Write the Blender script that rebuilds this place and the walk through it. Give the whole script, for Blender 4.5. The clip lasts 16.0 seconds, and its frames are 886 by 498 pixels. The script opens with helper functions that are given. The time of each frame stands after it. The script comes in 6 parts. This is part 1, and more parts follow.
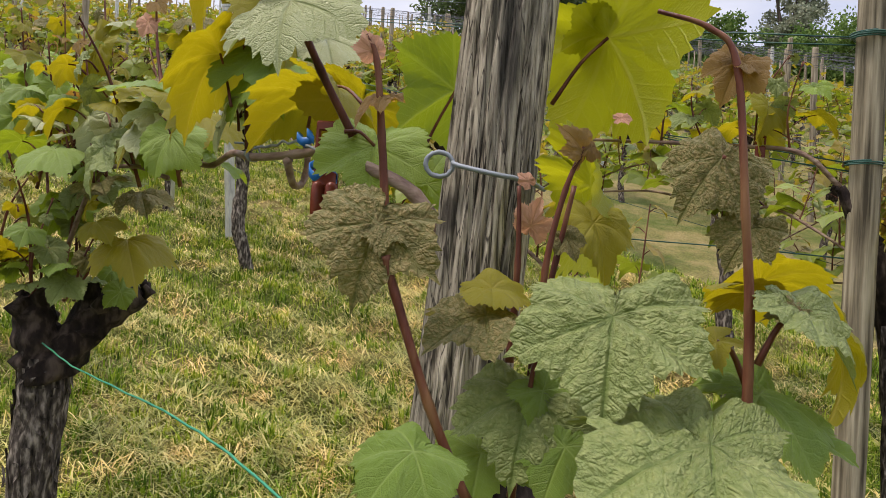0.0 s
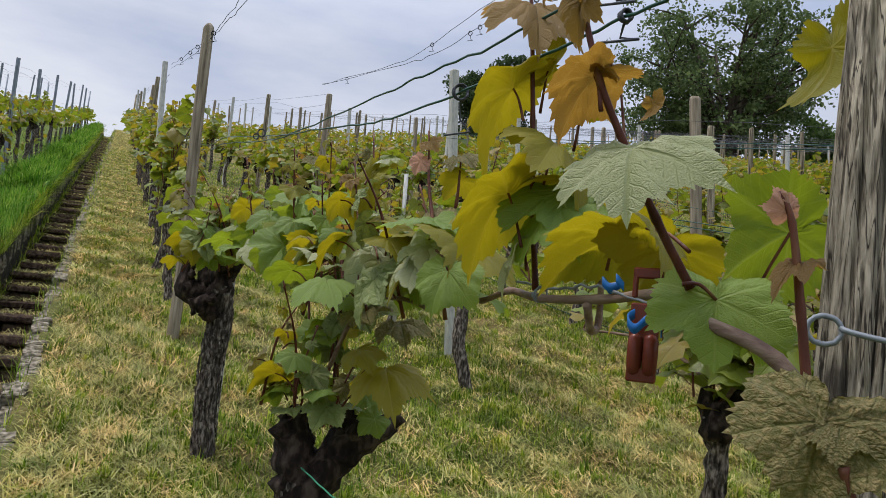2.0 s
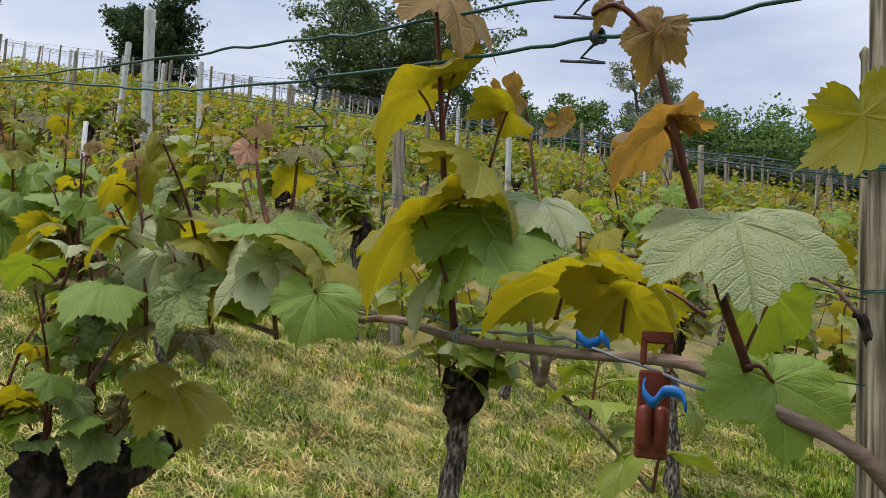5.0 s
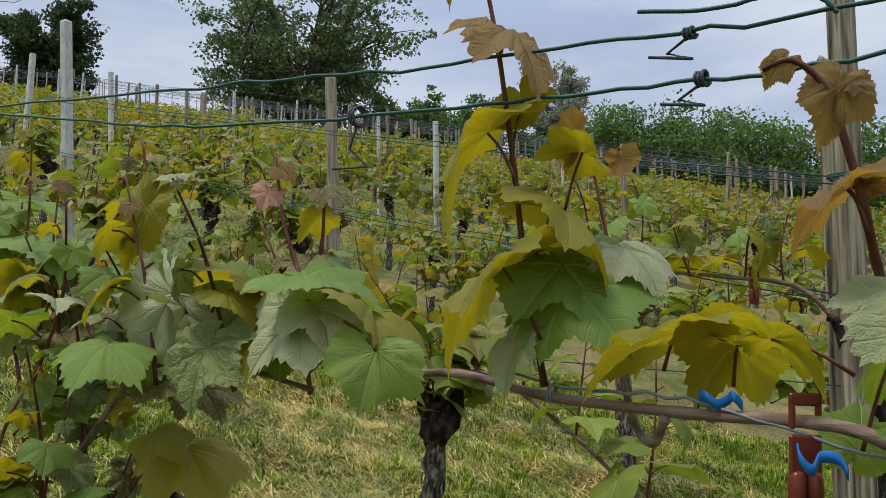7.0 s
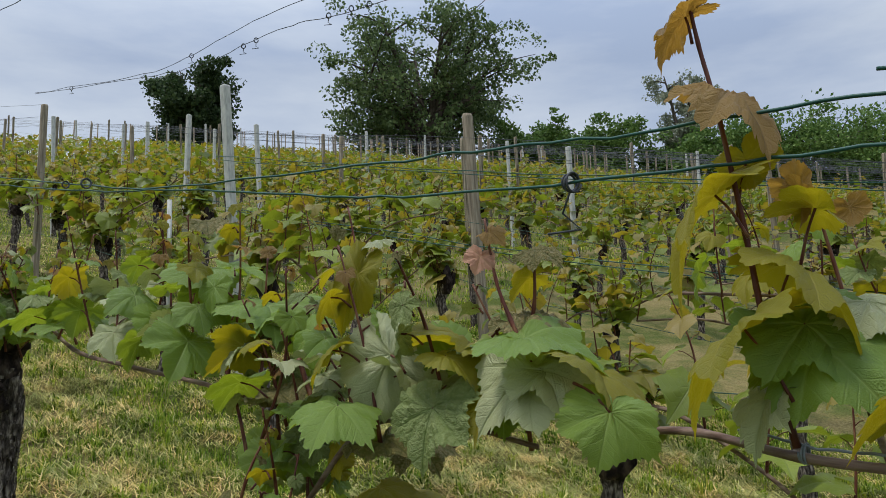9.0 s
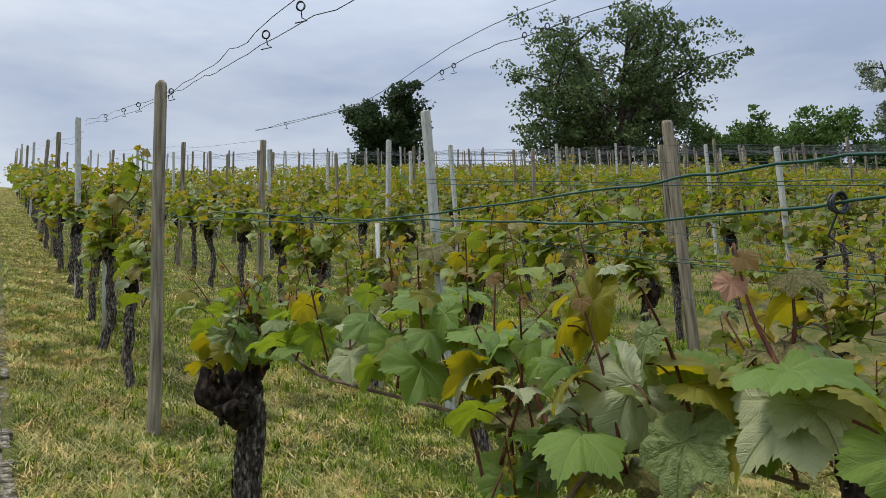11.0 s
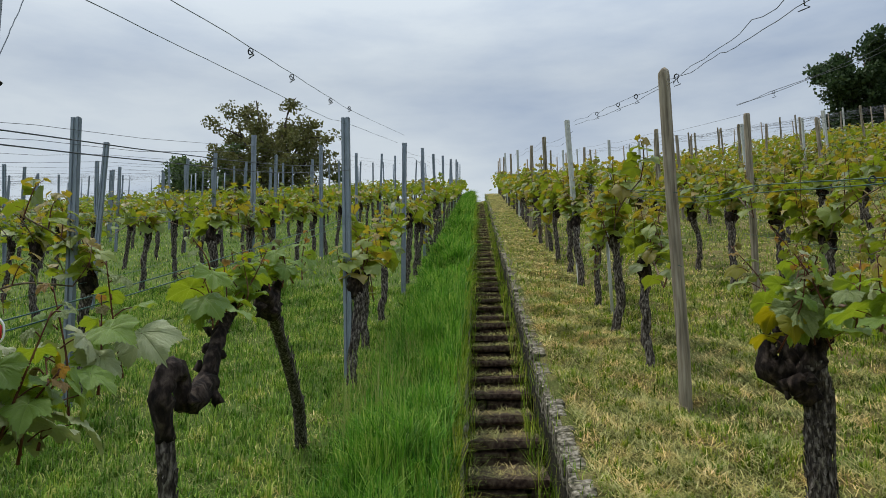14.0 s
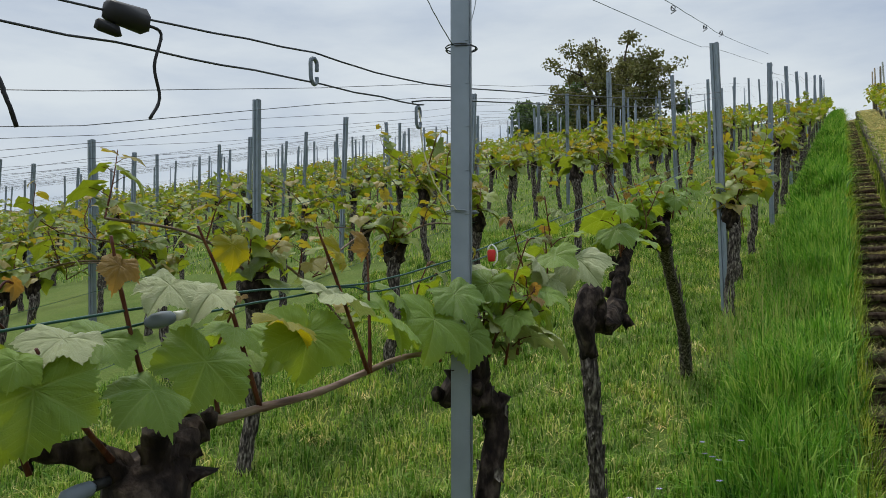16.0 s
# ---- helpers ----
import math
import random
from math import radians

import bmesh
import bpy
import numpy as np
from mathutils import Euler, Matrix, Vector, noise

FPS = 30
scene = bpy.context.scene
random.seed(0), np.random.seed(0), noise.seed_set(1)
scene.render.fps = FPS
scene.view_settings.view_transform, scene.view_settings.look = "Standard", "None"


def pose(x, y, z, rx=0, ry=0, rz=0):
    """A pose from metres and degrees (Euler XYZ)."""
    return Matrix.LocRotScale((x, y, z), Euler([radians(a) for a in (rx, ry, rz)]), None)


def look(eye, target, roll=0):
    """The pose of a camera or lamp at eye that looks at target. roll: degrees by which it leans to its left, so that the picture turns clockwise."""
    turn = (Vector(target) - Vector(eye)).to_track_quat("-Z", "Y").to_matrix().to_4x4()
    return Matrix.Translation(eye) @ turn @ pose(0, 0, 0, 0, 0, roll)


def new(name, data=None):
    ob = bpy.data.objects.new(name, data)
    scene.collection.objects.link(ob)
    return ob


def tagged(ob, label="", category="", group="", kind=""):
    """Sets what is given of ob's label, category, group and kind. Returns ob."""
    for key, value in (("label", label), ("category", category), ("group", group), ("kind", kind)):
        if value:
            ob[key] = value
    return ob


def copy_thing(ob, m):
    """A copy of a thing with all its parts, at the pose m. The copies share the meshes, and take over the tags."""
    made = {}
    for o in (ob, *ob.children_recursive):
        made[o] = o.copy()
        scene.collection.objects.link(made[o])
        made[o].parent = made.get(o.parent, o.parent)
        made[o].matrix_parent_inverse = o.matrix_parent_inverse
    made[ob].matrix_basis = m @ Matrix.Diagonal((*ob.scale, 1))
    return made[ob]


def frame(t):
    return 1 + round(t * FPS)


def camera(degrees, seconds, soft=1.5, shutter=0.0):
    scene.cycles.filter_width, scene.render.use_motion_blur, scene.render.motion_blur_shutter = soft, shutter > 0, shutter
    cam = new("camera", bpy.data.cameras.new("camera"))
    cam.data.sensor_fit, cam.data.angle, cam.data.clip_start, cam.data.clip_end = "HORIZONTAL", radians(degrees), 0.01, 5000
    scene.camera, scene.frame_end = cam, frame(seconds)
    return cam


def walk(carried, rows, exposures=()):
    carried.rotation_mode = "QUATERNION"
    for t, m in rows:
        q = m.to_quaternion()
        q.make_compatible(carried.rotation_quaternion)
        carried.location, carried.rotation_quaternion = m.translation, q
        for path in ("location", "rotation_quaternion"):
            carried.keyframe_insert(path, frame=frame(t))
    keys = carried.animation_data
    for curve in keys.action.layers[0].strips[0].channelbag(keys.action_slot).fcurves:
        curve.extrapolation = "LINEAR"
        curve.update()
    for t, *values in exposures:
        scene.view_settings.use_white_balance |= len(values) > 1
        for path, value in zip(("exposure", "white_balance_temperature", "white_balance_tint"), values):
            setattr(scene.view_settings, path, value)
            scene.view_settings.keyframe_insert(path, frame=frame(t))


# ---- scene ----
cam = camera(58.6, 16.0, 0.7)

PATH = [
    (0, (0.699, -0.904, 0.045), (1.937, 0.666, 0.035), 2.9),
    (0.5, (0.687, -0.871, 0.062), (1.848, 0.754, 0.159), 3.9),
    (1, (0.659, -0.833, 0.068), (1.648, 0.898, 0.239), 4.0),
    (1.5, (0.639, -0.802, 0.071), (1.494, 0.993, 0.29), 4.1),
    (2, (0.637, -0.802, 0.075), (1.417, 1.023, 0.321), 4.6),
    (2.5, (0.635, -0.801, 0.075), (1.383, 1.037, 0.325), 5.1),
    (3, (0.649, -0.796, 0.068), (1.4, 1.042, 0.308), 4.8),
    (3.5, (0.671, -0.772, 0.07), (1.513, 1.028, 0.291), 4.1),
    (4, (0.639, -0.729, 0.091), (1.669, 0.976, 0.273), 3.1),
    (4.5, (0.544, -0.627, 0.135), (1.849, 0.878, 0.31), 3.0),
    (5, (0.487, -0.534, 0.156), (1.953, 0.813, 0.344), 3.4),
    (7.5, (0.398, -0.354, 0.231), (2.001, 0.825, 0.434), 0.2),
    (8, (0.369, -0.336, 0.251), (1.916, 0.91, 0.484), -0.9),
    (8.5, (0.335, -0.325, 0.252), (1.792, 1.021, 0.507), -1.7),
    (10.8, (0.269, -0.284, 0.273), (1.324, 1.388, 0.577), -1.5),
    (11, (0.256, -0.279, 0.279), (1.25, 1.428, 0.591), -1.7),
    (11.5, (0.197, -0.277, 0.28), (1.049, 1.502, 0.608), -1.3),
    (12, (0.144, -0.288, 0.274), (0.864, 1.549, 0.601), -1.1),
    (12.5, (0.112, -0.29, 0.268), (0.663, 1.605, 0.59), -1.1),
    (13, (0.038, -0.287, 0.267), (0.382, 1.656, 0.59), -1.2),
    (13.5, (-0.03, -0.276, 0.26), (0.117, 1.693, 0.576), -1.1),
    (14, (-0.063, -0.271, 0.246), (-0.155, 1.704, 0.548), -1.0),
    (14.5, (-0.127, -0.288, 0.236), (-0.453, 1.667, 0.508), -1.1),
    (15, (-0.164, -0.321, 0.222), (-0.675, 1.598, 0.463), -1.1),
    (15.5, (-0.186, -0.42, 0.22), (-0.898, 1.438, 0.421), -0.5),
    (16, (-0.234, -0.474, 0.209), (-1.148, 1.299, 0.362), -0.2),
]
walk(cam, [(t, look(eye, target, roll)) for t, eye, target, roll in PATH], ((0.0, 0.6, 7000, 22), (1.5, 0.14, 6500, 18), (3.5, 0.14, 6500, 18), (4.3, 0.34, 6500, 17), (5.0, 0.36, 6500, 16), (7.5, 0.09, 6350, 14), (8.5, 0.03, 6300, 12), (11.0, 0.03, 6400, 13), (12.5, -0.07, 6350, 9), (14.5, -0.07, 6500, 9), (16.0, 0.06, 6600, 9)))

# ---- world and light ----
world = bpy.data.worlds.new("sky")
scene.world = world
world.use_nodes = True
wn, wl = world.node_tree.nodes, world.node_tree.links
bg = wn["Background"]
sky = wn.new("ShaderNodeTexSky")
sky.sky_type, sky.sun_disc, sky.sun_elevation, sky.sun_rotation = "NISHITA", False, radians(68), radians(-60)
sky.air_density, sky.dust_density = 1.2, 2.0
coord = wn.new("ShaderNodeTexCoord")
stretch = wn.new("ShaderNodeMapping")
stretch.inputs["Scale"].default_value = (1.1, 1.1, 4.2)
stretch.inputs["Rotation"].default_value = (0.15, 0.1, 0.4)
clouds = wn.new("ShaderNodeTexNoise")
clouds.inputs["Scale"].default_value, clouds.inputs["Detail"].default_value, clouds.inputs["Roughness"].default_value = 1.6, 7, 0.55
cramp = wn.new("ShaderNodeValToRGB")
cramp.color_ramp.elements[0].position, cramp.color_ramp.elements[1].position = 0.33, 0.6
cramp.color_ramp.elements[0].color, cramp.color_ramp.elements[1].color = (4.3, 5.25, 6.9, 1), (7.8, 8.5, 9.1, 1)
cmix = wn.new("ShaderNodeMixRGB")
cmix.inputs[0].default_value = 0.88
wl.new(coord.outputs["Generated"], stretch.inputs[0])
wl.new(stretch.outputs[0], clouds.inputs["Vector"])
bank = wn.new("ShaderNodeSeparateXYZ")
wl.new(coord.outputs["Generated"], bank.inputs[0])
drift = wn.new("ShaderNodeMath")
drift.operation, drift.inputs[1].default_value = "MULTIPLY_ADD", -0.06
wl.new(bank.outputs[0], drift.inputs[0])
wl.new(clouds.outputs["Fac"], drift.inputs[2])
wl.new(drift.outputs[0], cramp.inputs[0])
wl.new(sky.outputs[0], cmix.inputs[1])
wl.new(cramp.outputs[0], cmix.inputs[2])
sep = wn.new("ShaderNodeSeparateXYZ")
high = wn.new("ShaderNodeMapRange")
high.inputs["From Min"].default_value, high.inputs["From Max"].default_value = 0.35, 1.0
high.inputs["To Min"].default_value, high.inputs["To Max"].default_value = 0.088, 0.21
wl.new(coord.outputs["Generated"], sep.inputs[0])
wl.new(sep.outputs[2], high.inputs["Value"])
wl.new(high.outputs["Result"], bg.inputs[1])
wl.new(cmix.outputs[0], bg.inputs[0])
sun = new("sun", bpy.data.lights.new("sun", "SUN"))
sun.data.energy, sun.data.angle, sun.data.color = 2.2, radians(14), (1.0, 0.95, 0.86)
sun.matrix_world = look((-14, 8, 40), (0, 0, 0))

# ---- materials ----


def nodes(name, rough=0.8):
    m = bpy.data.materials.new(name)
    m.use_nodes = True
    n, l = m.node_tree.nodes, m.node_tree.links
    b = n["Principled BSDF"]
    b.inputs["Roughness"].default_value = rough
    b.inputs["Specular IOR Level"].default_value = 0.2
    return m, n, l, b


def noise_node(n, l, scale, detail=4, vec=None, squash=None):
    t = n.new("ShaderNodeTexNoise")
    t.inputs["Scale"].default_value, t.inputs["Detail"].default_value = scale, detail
    if vec is None:
        vec = n.new("ShaderNodeTexCoord").outputs["Object"]
    if squash:
        mp = n.new("ShaderNodeMapping")
        mp.inputs["Scale"].default_value = squash
        l.new(vec, mp.inputs[0])
        vec = mp.outputs[0]
    l.new(vec, t.inputs["Vector"])
    return t.outputs["Fac"]


def ramp(n, l, fac, *stops):
    r = n.new("ShaderNodeValToRGB")
    el = r.color_ramp.elements
    while len(el) < len(stops):
        el.new(0.5)
    for e, (p, c) in zip(el, stops):
        e.position, e.color = p, (*c, 1)
    l.new(fac, r.inputs[0])
    return r.outputs[0]


def mixed(n, l, fac, a, b, mode="MIX"):
    m = n.new("ShaderNodeMixRGB")
    m.blend_type = mode
    for k, v in ((0, fac), (1, a), (2, b)):
        if isinstance(v, (int, float)):
            m.inputs[k].default_value = v
        elif isinstance(v, tuple):
            m.inputs[k].default_value = (*v, 1)
        else:
            l.new(v, m.inputs[k])
    return m.outputs[0]


def bumped(n, l, b, height, strength=0.4, distance=0.01):
    bp = n.new("ShaderNodeBump")
    bp.inputs["Strength"].default_value, bp.inputs["Distance"].default_value = strength, distance
    l.new(height, bp.inputs["Height"])
    l.new(bp.outputs[0], b.inputs["Normal"])


def maths(n, l, op, a, b=0.0):
    m = n.new("ShaderNodeMath")
    m.operation = op
    for k, v in ((0, a), (1, b)):
        if isinstance(v, (int, float)):
            m.inputs[k].default_value = v
        else:
            l.new(v, m.inputs[k])
    return m.outputs[0]


def noise_colour(n, scale):
    t = n.new("ShaderNodeTexNoise")
    t.inputs["Scale"].default_value = scale
    return t.outputs["Color"]


def leaf_material(name, dark, light, vein, glow, rough=0.45, island=False, thin=0.4, relief=0.5, crinkle=0.0):
    """A vine leaf: u is the distance from a main vein, v the distance from the stalk."""
    m, n, l, b = nodes(name, rough)
    b.inputs["Specular IOR Level"].default_value = 0.45
    uv = n.new("ShaderNodeUVMap").outputs[0]
    sep = n.new("ShaderNodeSeparateXYZ")
    l.new(uv, sep.inputs[0])
    u, v = sep.outputs[0], sep.outputs[1]
    main = maths(n, l, "SUBTRACT", 1.0, maths(n, l, "MULTIPLY", u, 36.0))
    main = maths(n, l, "MAXIMUM", main, 0.0)
    side = maths(n, l, "FRACT", maths(n, l, "SUBTRACT", maths(n, l, "MULTIPLY", v, 7.5), maths(n, l, "MULTIPLY", u, 8.0)))
    side = maths(n, l, "ABSOLUTE", maths(n, l, "SUBTRACT", side, 0.5))
    side = maths(n, l, "MAXIMUM", maths(n, l, "SUBTRACT", 1.0, maths(n, l, "MULTIPLY", side, 9.0)), 0.0)
    veins = maths(n, l, "MAXIMUM", main, maths(n, l, "MULTIPLY", side, 0.28))
    if island:
        rnd = n.new("ShaderNodeNewGeometry").outputs["Random Per Island"]
    else:
        rnd = n.new("ShaderNodeObjectInfo").outputs["Random"]
    patch = noise_node(n, l, 35.0, 4)
    base = mixed(n, l, maths(n, l, "ADD", maths(n, l, "MULTIPLY", rnd, 0.7), maths(n, l, "MULTIPLY", patch, 0.3)), dark, light)
    col = mixed(n, l, maths(n, l, "MULTIPLY", veins, 0.6), base, vein)
    if crinkle:
        cell = n.new("ShaderNodeTexVoronoi")
        cell.inputs["Scale"].default_value = 17.0
        warp = mixed(n, l, 0.16, n.new("ShaderNodeTexCoord").outputs["Object"], noise_colour(n, 7.0))
        l.new(warp, cell.inputs["Vector"])
        hollow = ramp(n, l, cell.outputs["Distance"], (0.3, (0, 0, 0)), (0.62, (1, 1, 1)))
        col = mixed(n, l, maths(n, l, "MULTIPLY", hollow, crinkle), col, vein)
    l.new(col, b.inputs["Base Color"])
    fine = noise_node(n, l, 50.0, 4)
    height = maths(n, l, "SUBTRACT", maths(n, l, "MULTIPLY", fine, 0.7), veins)
    if crinkle:
        height = maths(n, l, "SUBTRACT", height, maths(n, l, "MULTIPLY", cell.outputs["Distance"], 0.9))
    bumped(n, l, b, height, relief, 0.006)
    tr = n.new("ShaderNodeBsdfTranslucent")
    l.new(mixed(n, l, 0.75, col, glow), tr.inputs[0])
    mix = n.new("ShaderNodeMixShader")
    mix.inputs[0].default_value = thin
    l.new(b.outputs[0], mix.inputs[1])
    l.new(tr.outputs[0], mix.inputs[2])
    l.new(mix.outputs[0], n["Material Output"].inputs[0])
    return m


LEAF = leaf_material("leaf_green", (0.09, 0.17, 0.022), (0.21, 0.32, 0.05), (0.32, 0.42, 0.13), (0.34, 0.42, 0.01))
LEAF_YOUNG = leaf_material("leaf_yellow", (0.19, 0.2, 0.012), (0.28, 0.26, 0.02), (0.36, 0.3, 0.06), (0.42, 0.33, 0.003), thin=0.52)
LEAF_BRONZE = leaf_material("leaf_bronze", (0.26, 0.17, 0.06), (0.36, 0.24, 0.08), (0.4, 0.3, 0.14), (0.46, 0.24, 0.02), thin=0.45, relief=0.8)
# Green leaf paled towards grey: the sky's sheen is painted into the base colour.
LEAF_SHEEN = leaf_material("leaf_grey_green", (0.25, 0.29, 0.13), (0.42, 0.44, 0.24), (0.34, 0.38, 0.18), (0.3, 0.36, 0.06), rough=0.38, thin=0.25, relief=0.6)
FOLIAGE = leaf_material("foliage_green", (0.045, 0.08, 0.01), (0.25, 0.31, 0.045), (0.2, 0.25, 0.08), (0.28, 0.34, 0.01), island=True)
FOLIAGE_YOUNG = leaf_material("foliage_yellow", (0.15, 0.16, 0.022), (0.32, 0.22, 0.055), (0.28, 0.24, 0.09), (0.4, 0.32, 0.01), island=True, thin=0.45)


def bark_material(name, a, b2, c, scale=60.0, squash=(1, 1, 0.2), strength=0.9, rough=0.95):
    m, n, l, b = nodes(name, rough)
    f = noise_node(n, l, scale, 6, squash=squash)
    g = noise_node(n, l, 9.0, 3)
    col = ramp(n, l, f, (0.32, a), (0.5, b2), (0.68, c))
    col = mixed(n, l, maths(n, l, "MULTIPLY", g, 0.5), col, a, "MIX")
    l.new(col, b.inputs["Base Color"])
    bumped(n, l, b, f, strength, 0.012)
    return m


def split_wood(name):
    m, n, l, b = nodes(name, 0.9)
    fine = noise_node(n, l, 300.0, 7, squash=(1, 1, 0.05))
    wide = noise_node(n, l, 38.0, 4, squash=(1, 1, 0.09))
    blot = noise_node(n, l, 16.0, 5)
    col = ramp(n, l, fine, (0.34, (0.04, 0.033, 0.024)), (0.43, (0.25, 0.215, 0.16)), (0.6, (0.6, 0.54, 0.42)))
    col = mixed(n, l, ramp(n, l, wide, (0.33, (1, 1, 1)), (0.43, (0, 0, 0))), col, (0.045, 0.04, 0.036))
    col = mixed(n, l, ramp(n, l, blot, (0.5, (0, 0, 0)), (0.7, (0.6, 0.6, 0.6))), col, (0.16, 0.15, 0.12))
    dirt = noise_node(n, l, 7.0, 6, squash=(1, 1, 0.35))
    col = mixed(n, l, ramp(n, l, dirt, (0.42, (0, 0, 0)), (0.64, (0.5, 0.5, 0.5))), col, (0.07, 0.064, 0.048))
    knot = n.new("ShaderNodeTexVoronoi")
    knot.inputs["Scale"].default_value = 11.0
    squeeze = n.new("ShaderNodeMapping")
    squeeze.inputs["Scale"].default_value = (1, 1, 0.6)
    l.new(n.new("ShaderNodeTexCoord").outputs["Object"], squeeze.inputs[0])
    l.new(squeeze.outputs[0], knot.inputs["Vector"])
    split = noise_node(n, l, 120.0, 2, squash=(1, 1, 0.018))
    line = ramp(n, l, maths(n, l, "ABSOLUTE", maths(n, l, "SUBTRACT", split, 0.5)), (0.006, (0.9, 0.9, 0.9)), (0.022, (0, 0, 0)))
    col = mixed(n, l, line, col, (0.016, 0.013, 0.01))
    eye = ramp(n, l, knot.outputs["Distance"], (0.08, (0.85, 0.85, 0.85)), (0.17, (0, 0, 0)))
    col = mixed(n, l, eye, col, (0.035, 0.03, 0.024))
    l.new(col, b.inputs["Base Color"])
    bumped(n, l, b, maths(n, l, "ADD", fine, wide), 0.9, 0.008)
    return m


BARK = bark_material("vine_bark", (0.009, 0.007, 0.006), (0.085, 0.07, 0.058), (0.36, 0.315, 0.27), 90.0, (1, 1, 0.35), 1.0)
BARK_DARK = bark_material("vine_head_bark", (0.006, 0.004, 0.004), (0.025, 0.017, 0.014), (0.1, 0.075, 0.06), 45.0, (1, 1, 0.5), 1.0)
CANE = bark_material("cane_bark", (0.1, 0.06, 0.045), (0.2, 0.135, 0.1), (0.3, 0.23, 0.17), 90.0, (1, 0.12, 1), 0.4, 0.6)
SHOOT = bark_material("shoot_skin", (0.05, 0.014, 0.01), (0.12, 0.038, 0.022), (0.2, 0.1, 0.045), 70.0, (1, 1, 0.25), 0.35, 0.45)
SHOOT_GREEN = bark_material("shoot_green", (0.13, 0.1, 0.03), (0.2, 0.17, 0.05), (0.26, 0.22, 0.08), 30.0, (1, 1, 0.3), 0.1, 0.45)
WOOD = bark_material("weathered_wood", (0.05, 0.042, 0.028), (0.25, 0.215, 0.15), (0.46, 0.41, 0.3), 70.0, (1, 1, 0.05), 0.9, 0.9)
WOOD_SPLIT = split_wood("split_grey_wood")
WOOD_TAN = bark_material("tan_wood", (0.12, 0.1, 0.075), (0.26, 0.22, 0.16), (0.4, 0.35, 0.27), 60.0, (1, 1, 0.06), 0.5, 0.9)
CONCRETE = bark_material("pale_post", (0.33, 0.34, 0.32), (0.46, 0.47, 0.44), (0.56, 0.57, 0.53), 60.0, (1, 1, 0.3), 0.25, 0.9)
STONE = bark_material("curb_stone", (0.03, 0.03, 0.016), (0.19, 0.165, 0.12), (0.48, 0.43, 0.35), 38.0, (1, 1, 1), 0.8, 0.95)
STEP = bark_material("step_stone", (0.02, 0.013, 0.01), (0.1, 0.066, 0.048), (0.2, 0.15, 0.105), 26.0, (1, 1, 1), 0.8, 0.95)
# Near-black: the shade below the kerb is part of this earth colour.
EARTH_SHADED = bark_material("dark_earth", (0.01, 0.01, 0.006), (0.026, 0.022, 0.015), (0.075, 0.06, 0.042), 25.0, (1, 1, 1), 1.0)
TREE_BARK = bark_material("tree_bark", (0.03, 0.025, 0.02), (0.08, 0.065, 0.05), (0.15, 0.12, 0.1), 4.0)


def plain(name, color, rough=0.5, metal=0.0, vary=0.15, scale=40.0):
    m, n, l, b = nodes(name, rough)
    f = noise_node(n, l, scale, 4)
    l.new(mixed(n, l, f, tuple(c * (1 - vary) for c in color), tuple(c * (1 + vary) for c in color)), b.inputs["Base Color"])
    b.inputs["Metallic"].default_value = metal
    bumped(n, l, b, f, 0.15, 0.002)
    return m


STEEL = plain("galvanised_steel", (0.22, 0.255, 0.29), 0.5, 0.55, 0.25, 14.0)
WIRE_GREEN = plain("green_wire", (0.02, 0.07, 0.055), 0.4)
WIRE_DARK = plain("dark_wire", (0.06, 0.065, 0.075), 0.5, 0.4)
WIRE_GREY = plain("zinc_wire", (0.2, 0.225, 0.25), 0.6, 0.35)
CLIP_BROWN = plain("red_brown_plastic", (0.13, 0.03, 0.018), 0.22, 0.0, 0.3, 60.0)
BLUE = plain("blue_plastic", (0.015, 0.13, 0.4), 0.35)
WHITE = plain("white_plastic", (0.75, 0.75, 0.7), 0.4)
RED = plain("red_plastic", (0.5, 0.03, 0.025), 0.35)
BLACK = plain("black_plastic", (0.02, 0.02, 0.022), 0.5)
SLATE = plain("grey_plastic", (0.16, 0.19, 0.23), 0.5)
STRING = plain("cream_string", (0.6, 0.56, 0.42), 0.8)
CORD = plain("green_cord", (0.03, 0.22, 0.13), 0.7)


def blade_material(name, *cols, patch=0.0):
    m, n, l, b = nodes(name, 0.6)
    rnd = n.new("ShaderNodeNewGeometry").outputs["Random Per Island"]
    col = ramp(n, l, rnd, *[(k / max(1, len(cols) - 1), c) for k, c in enumerate(cols)])
    if patch:
        tint = ramp(n, l, noise_node(n, l, patch, 3), (0.35, (0.55, 0.66, 0.55)), (0.5, (0.95, 1.0, 0.95)), (0.66, (1.4, 1.2, 1.3)))
        col = mixed(n, l, 1.0, col, tint, "MULTIPLY")
    l.new(col, b.inputs["Base Color"])
    tr = n.new("ShaderNodeBsdfTranslucent")
    l.new(col, tr.inputs[0])
    mix = n.new("ShaderNodeMixShader")
    mix.inputs[0].default_value = 0.35
    l.new(b.outputs[0], mix.inputs[1])
    l.new(tr.outputs[0], mix.inputs[2])
    l.new(mix.outputs[0], n["Material Output"].inputs[0])
    return m


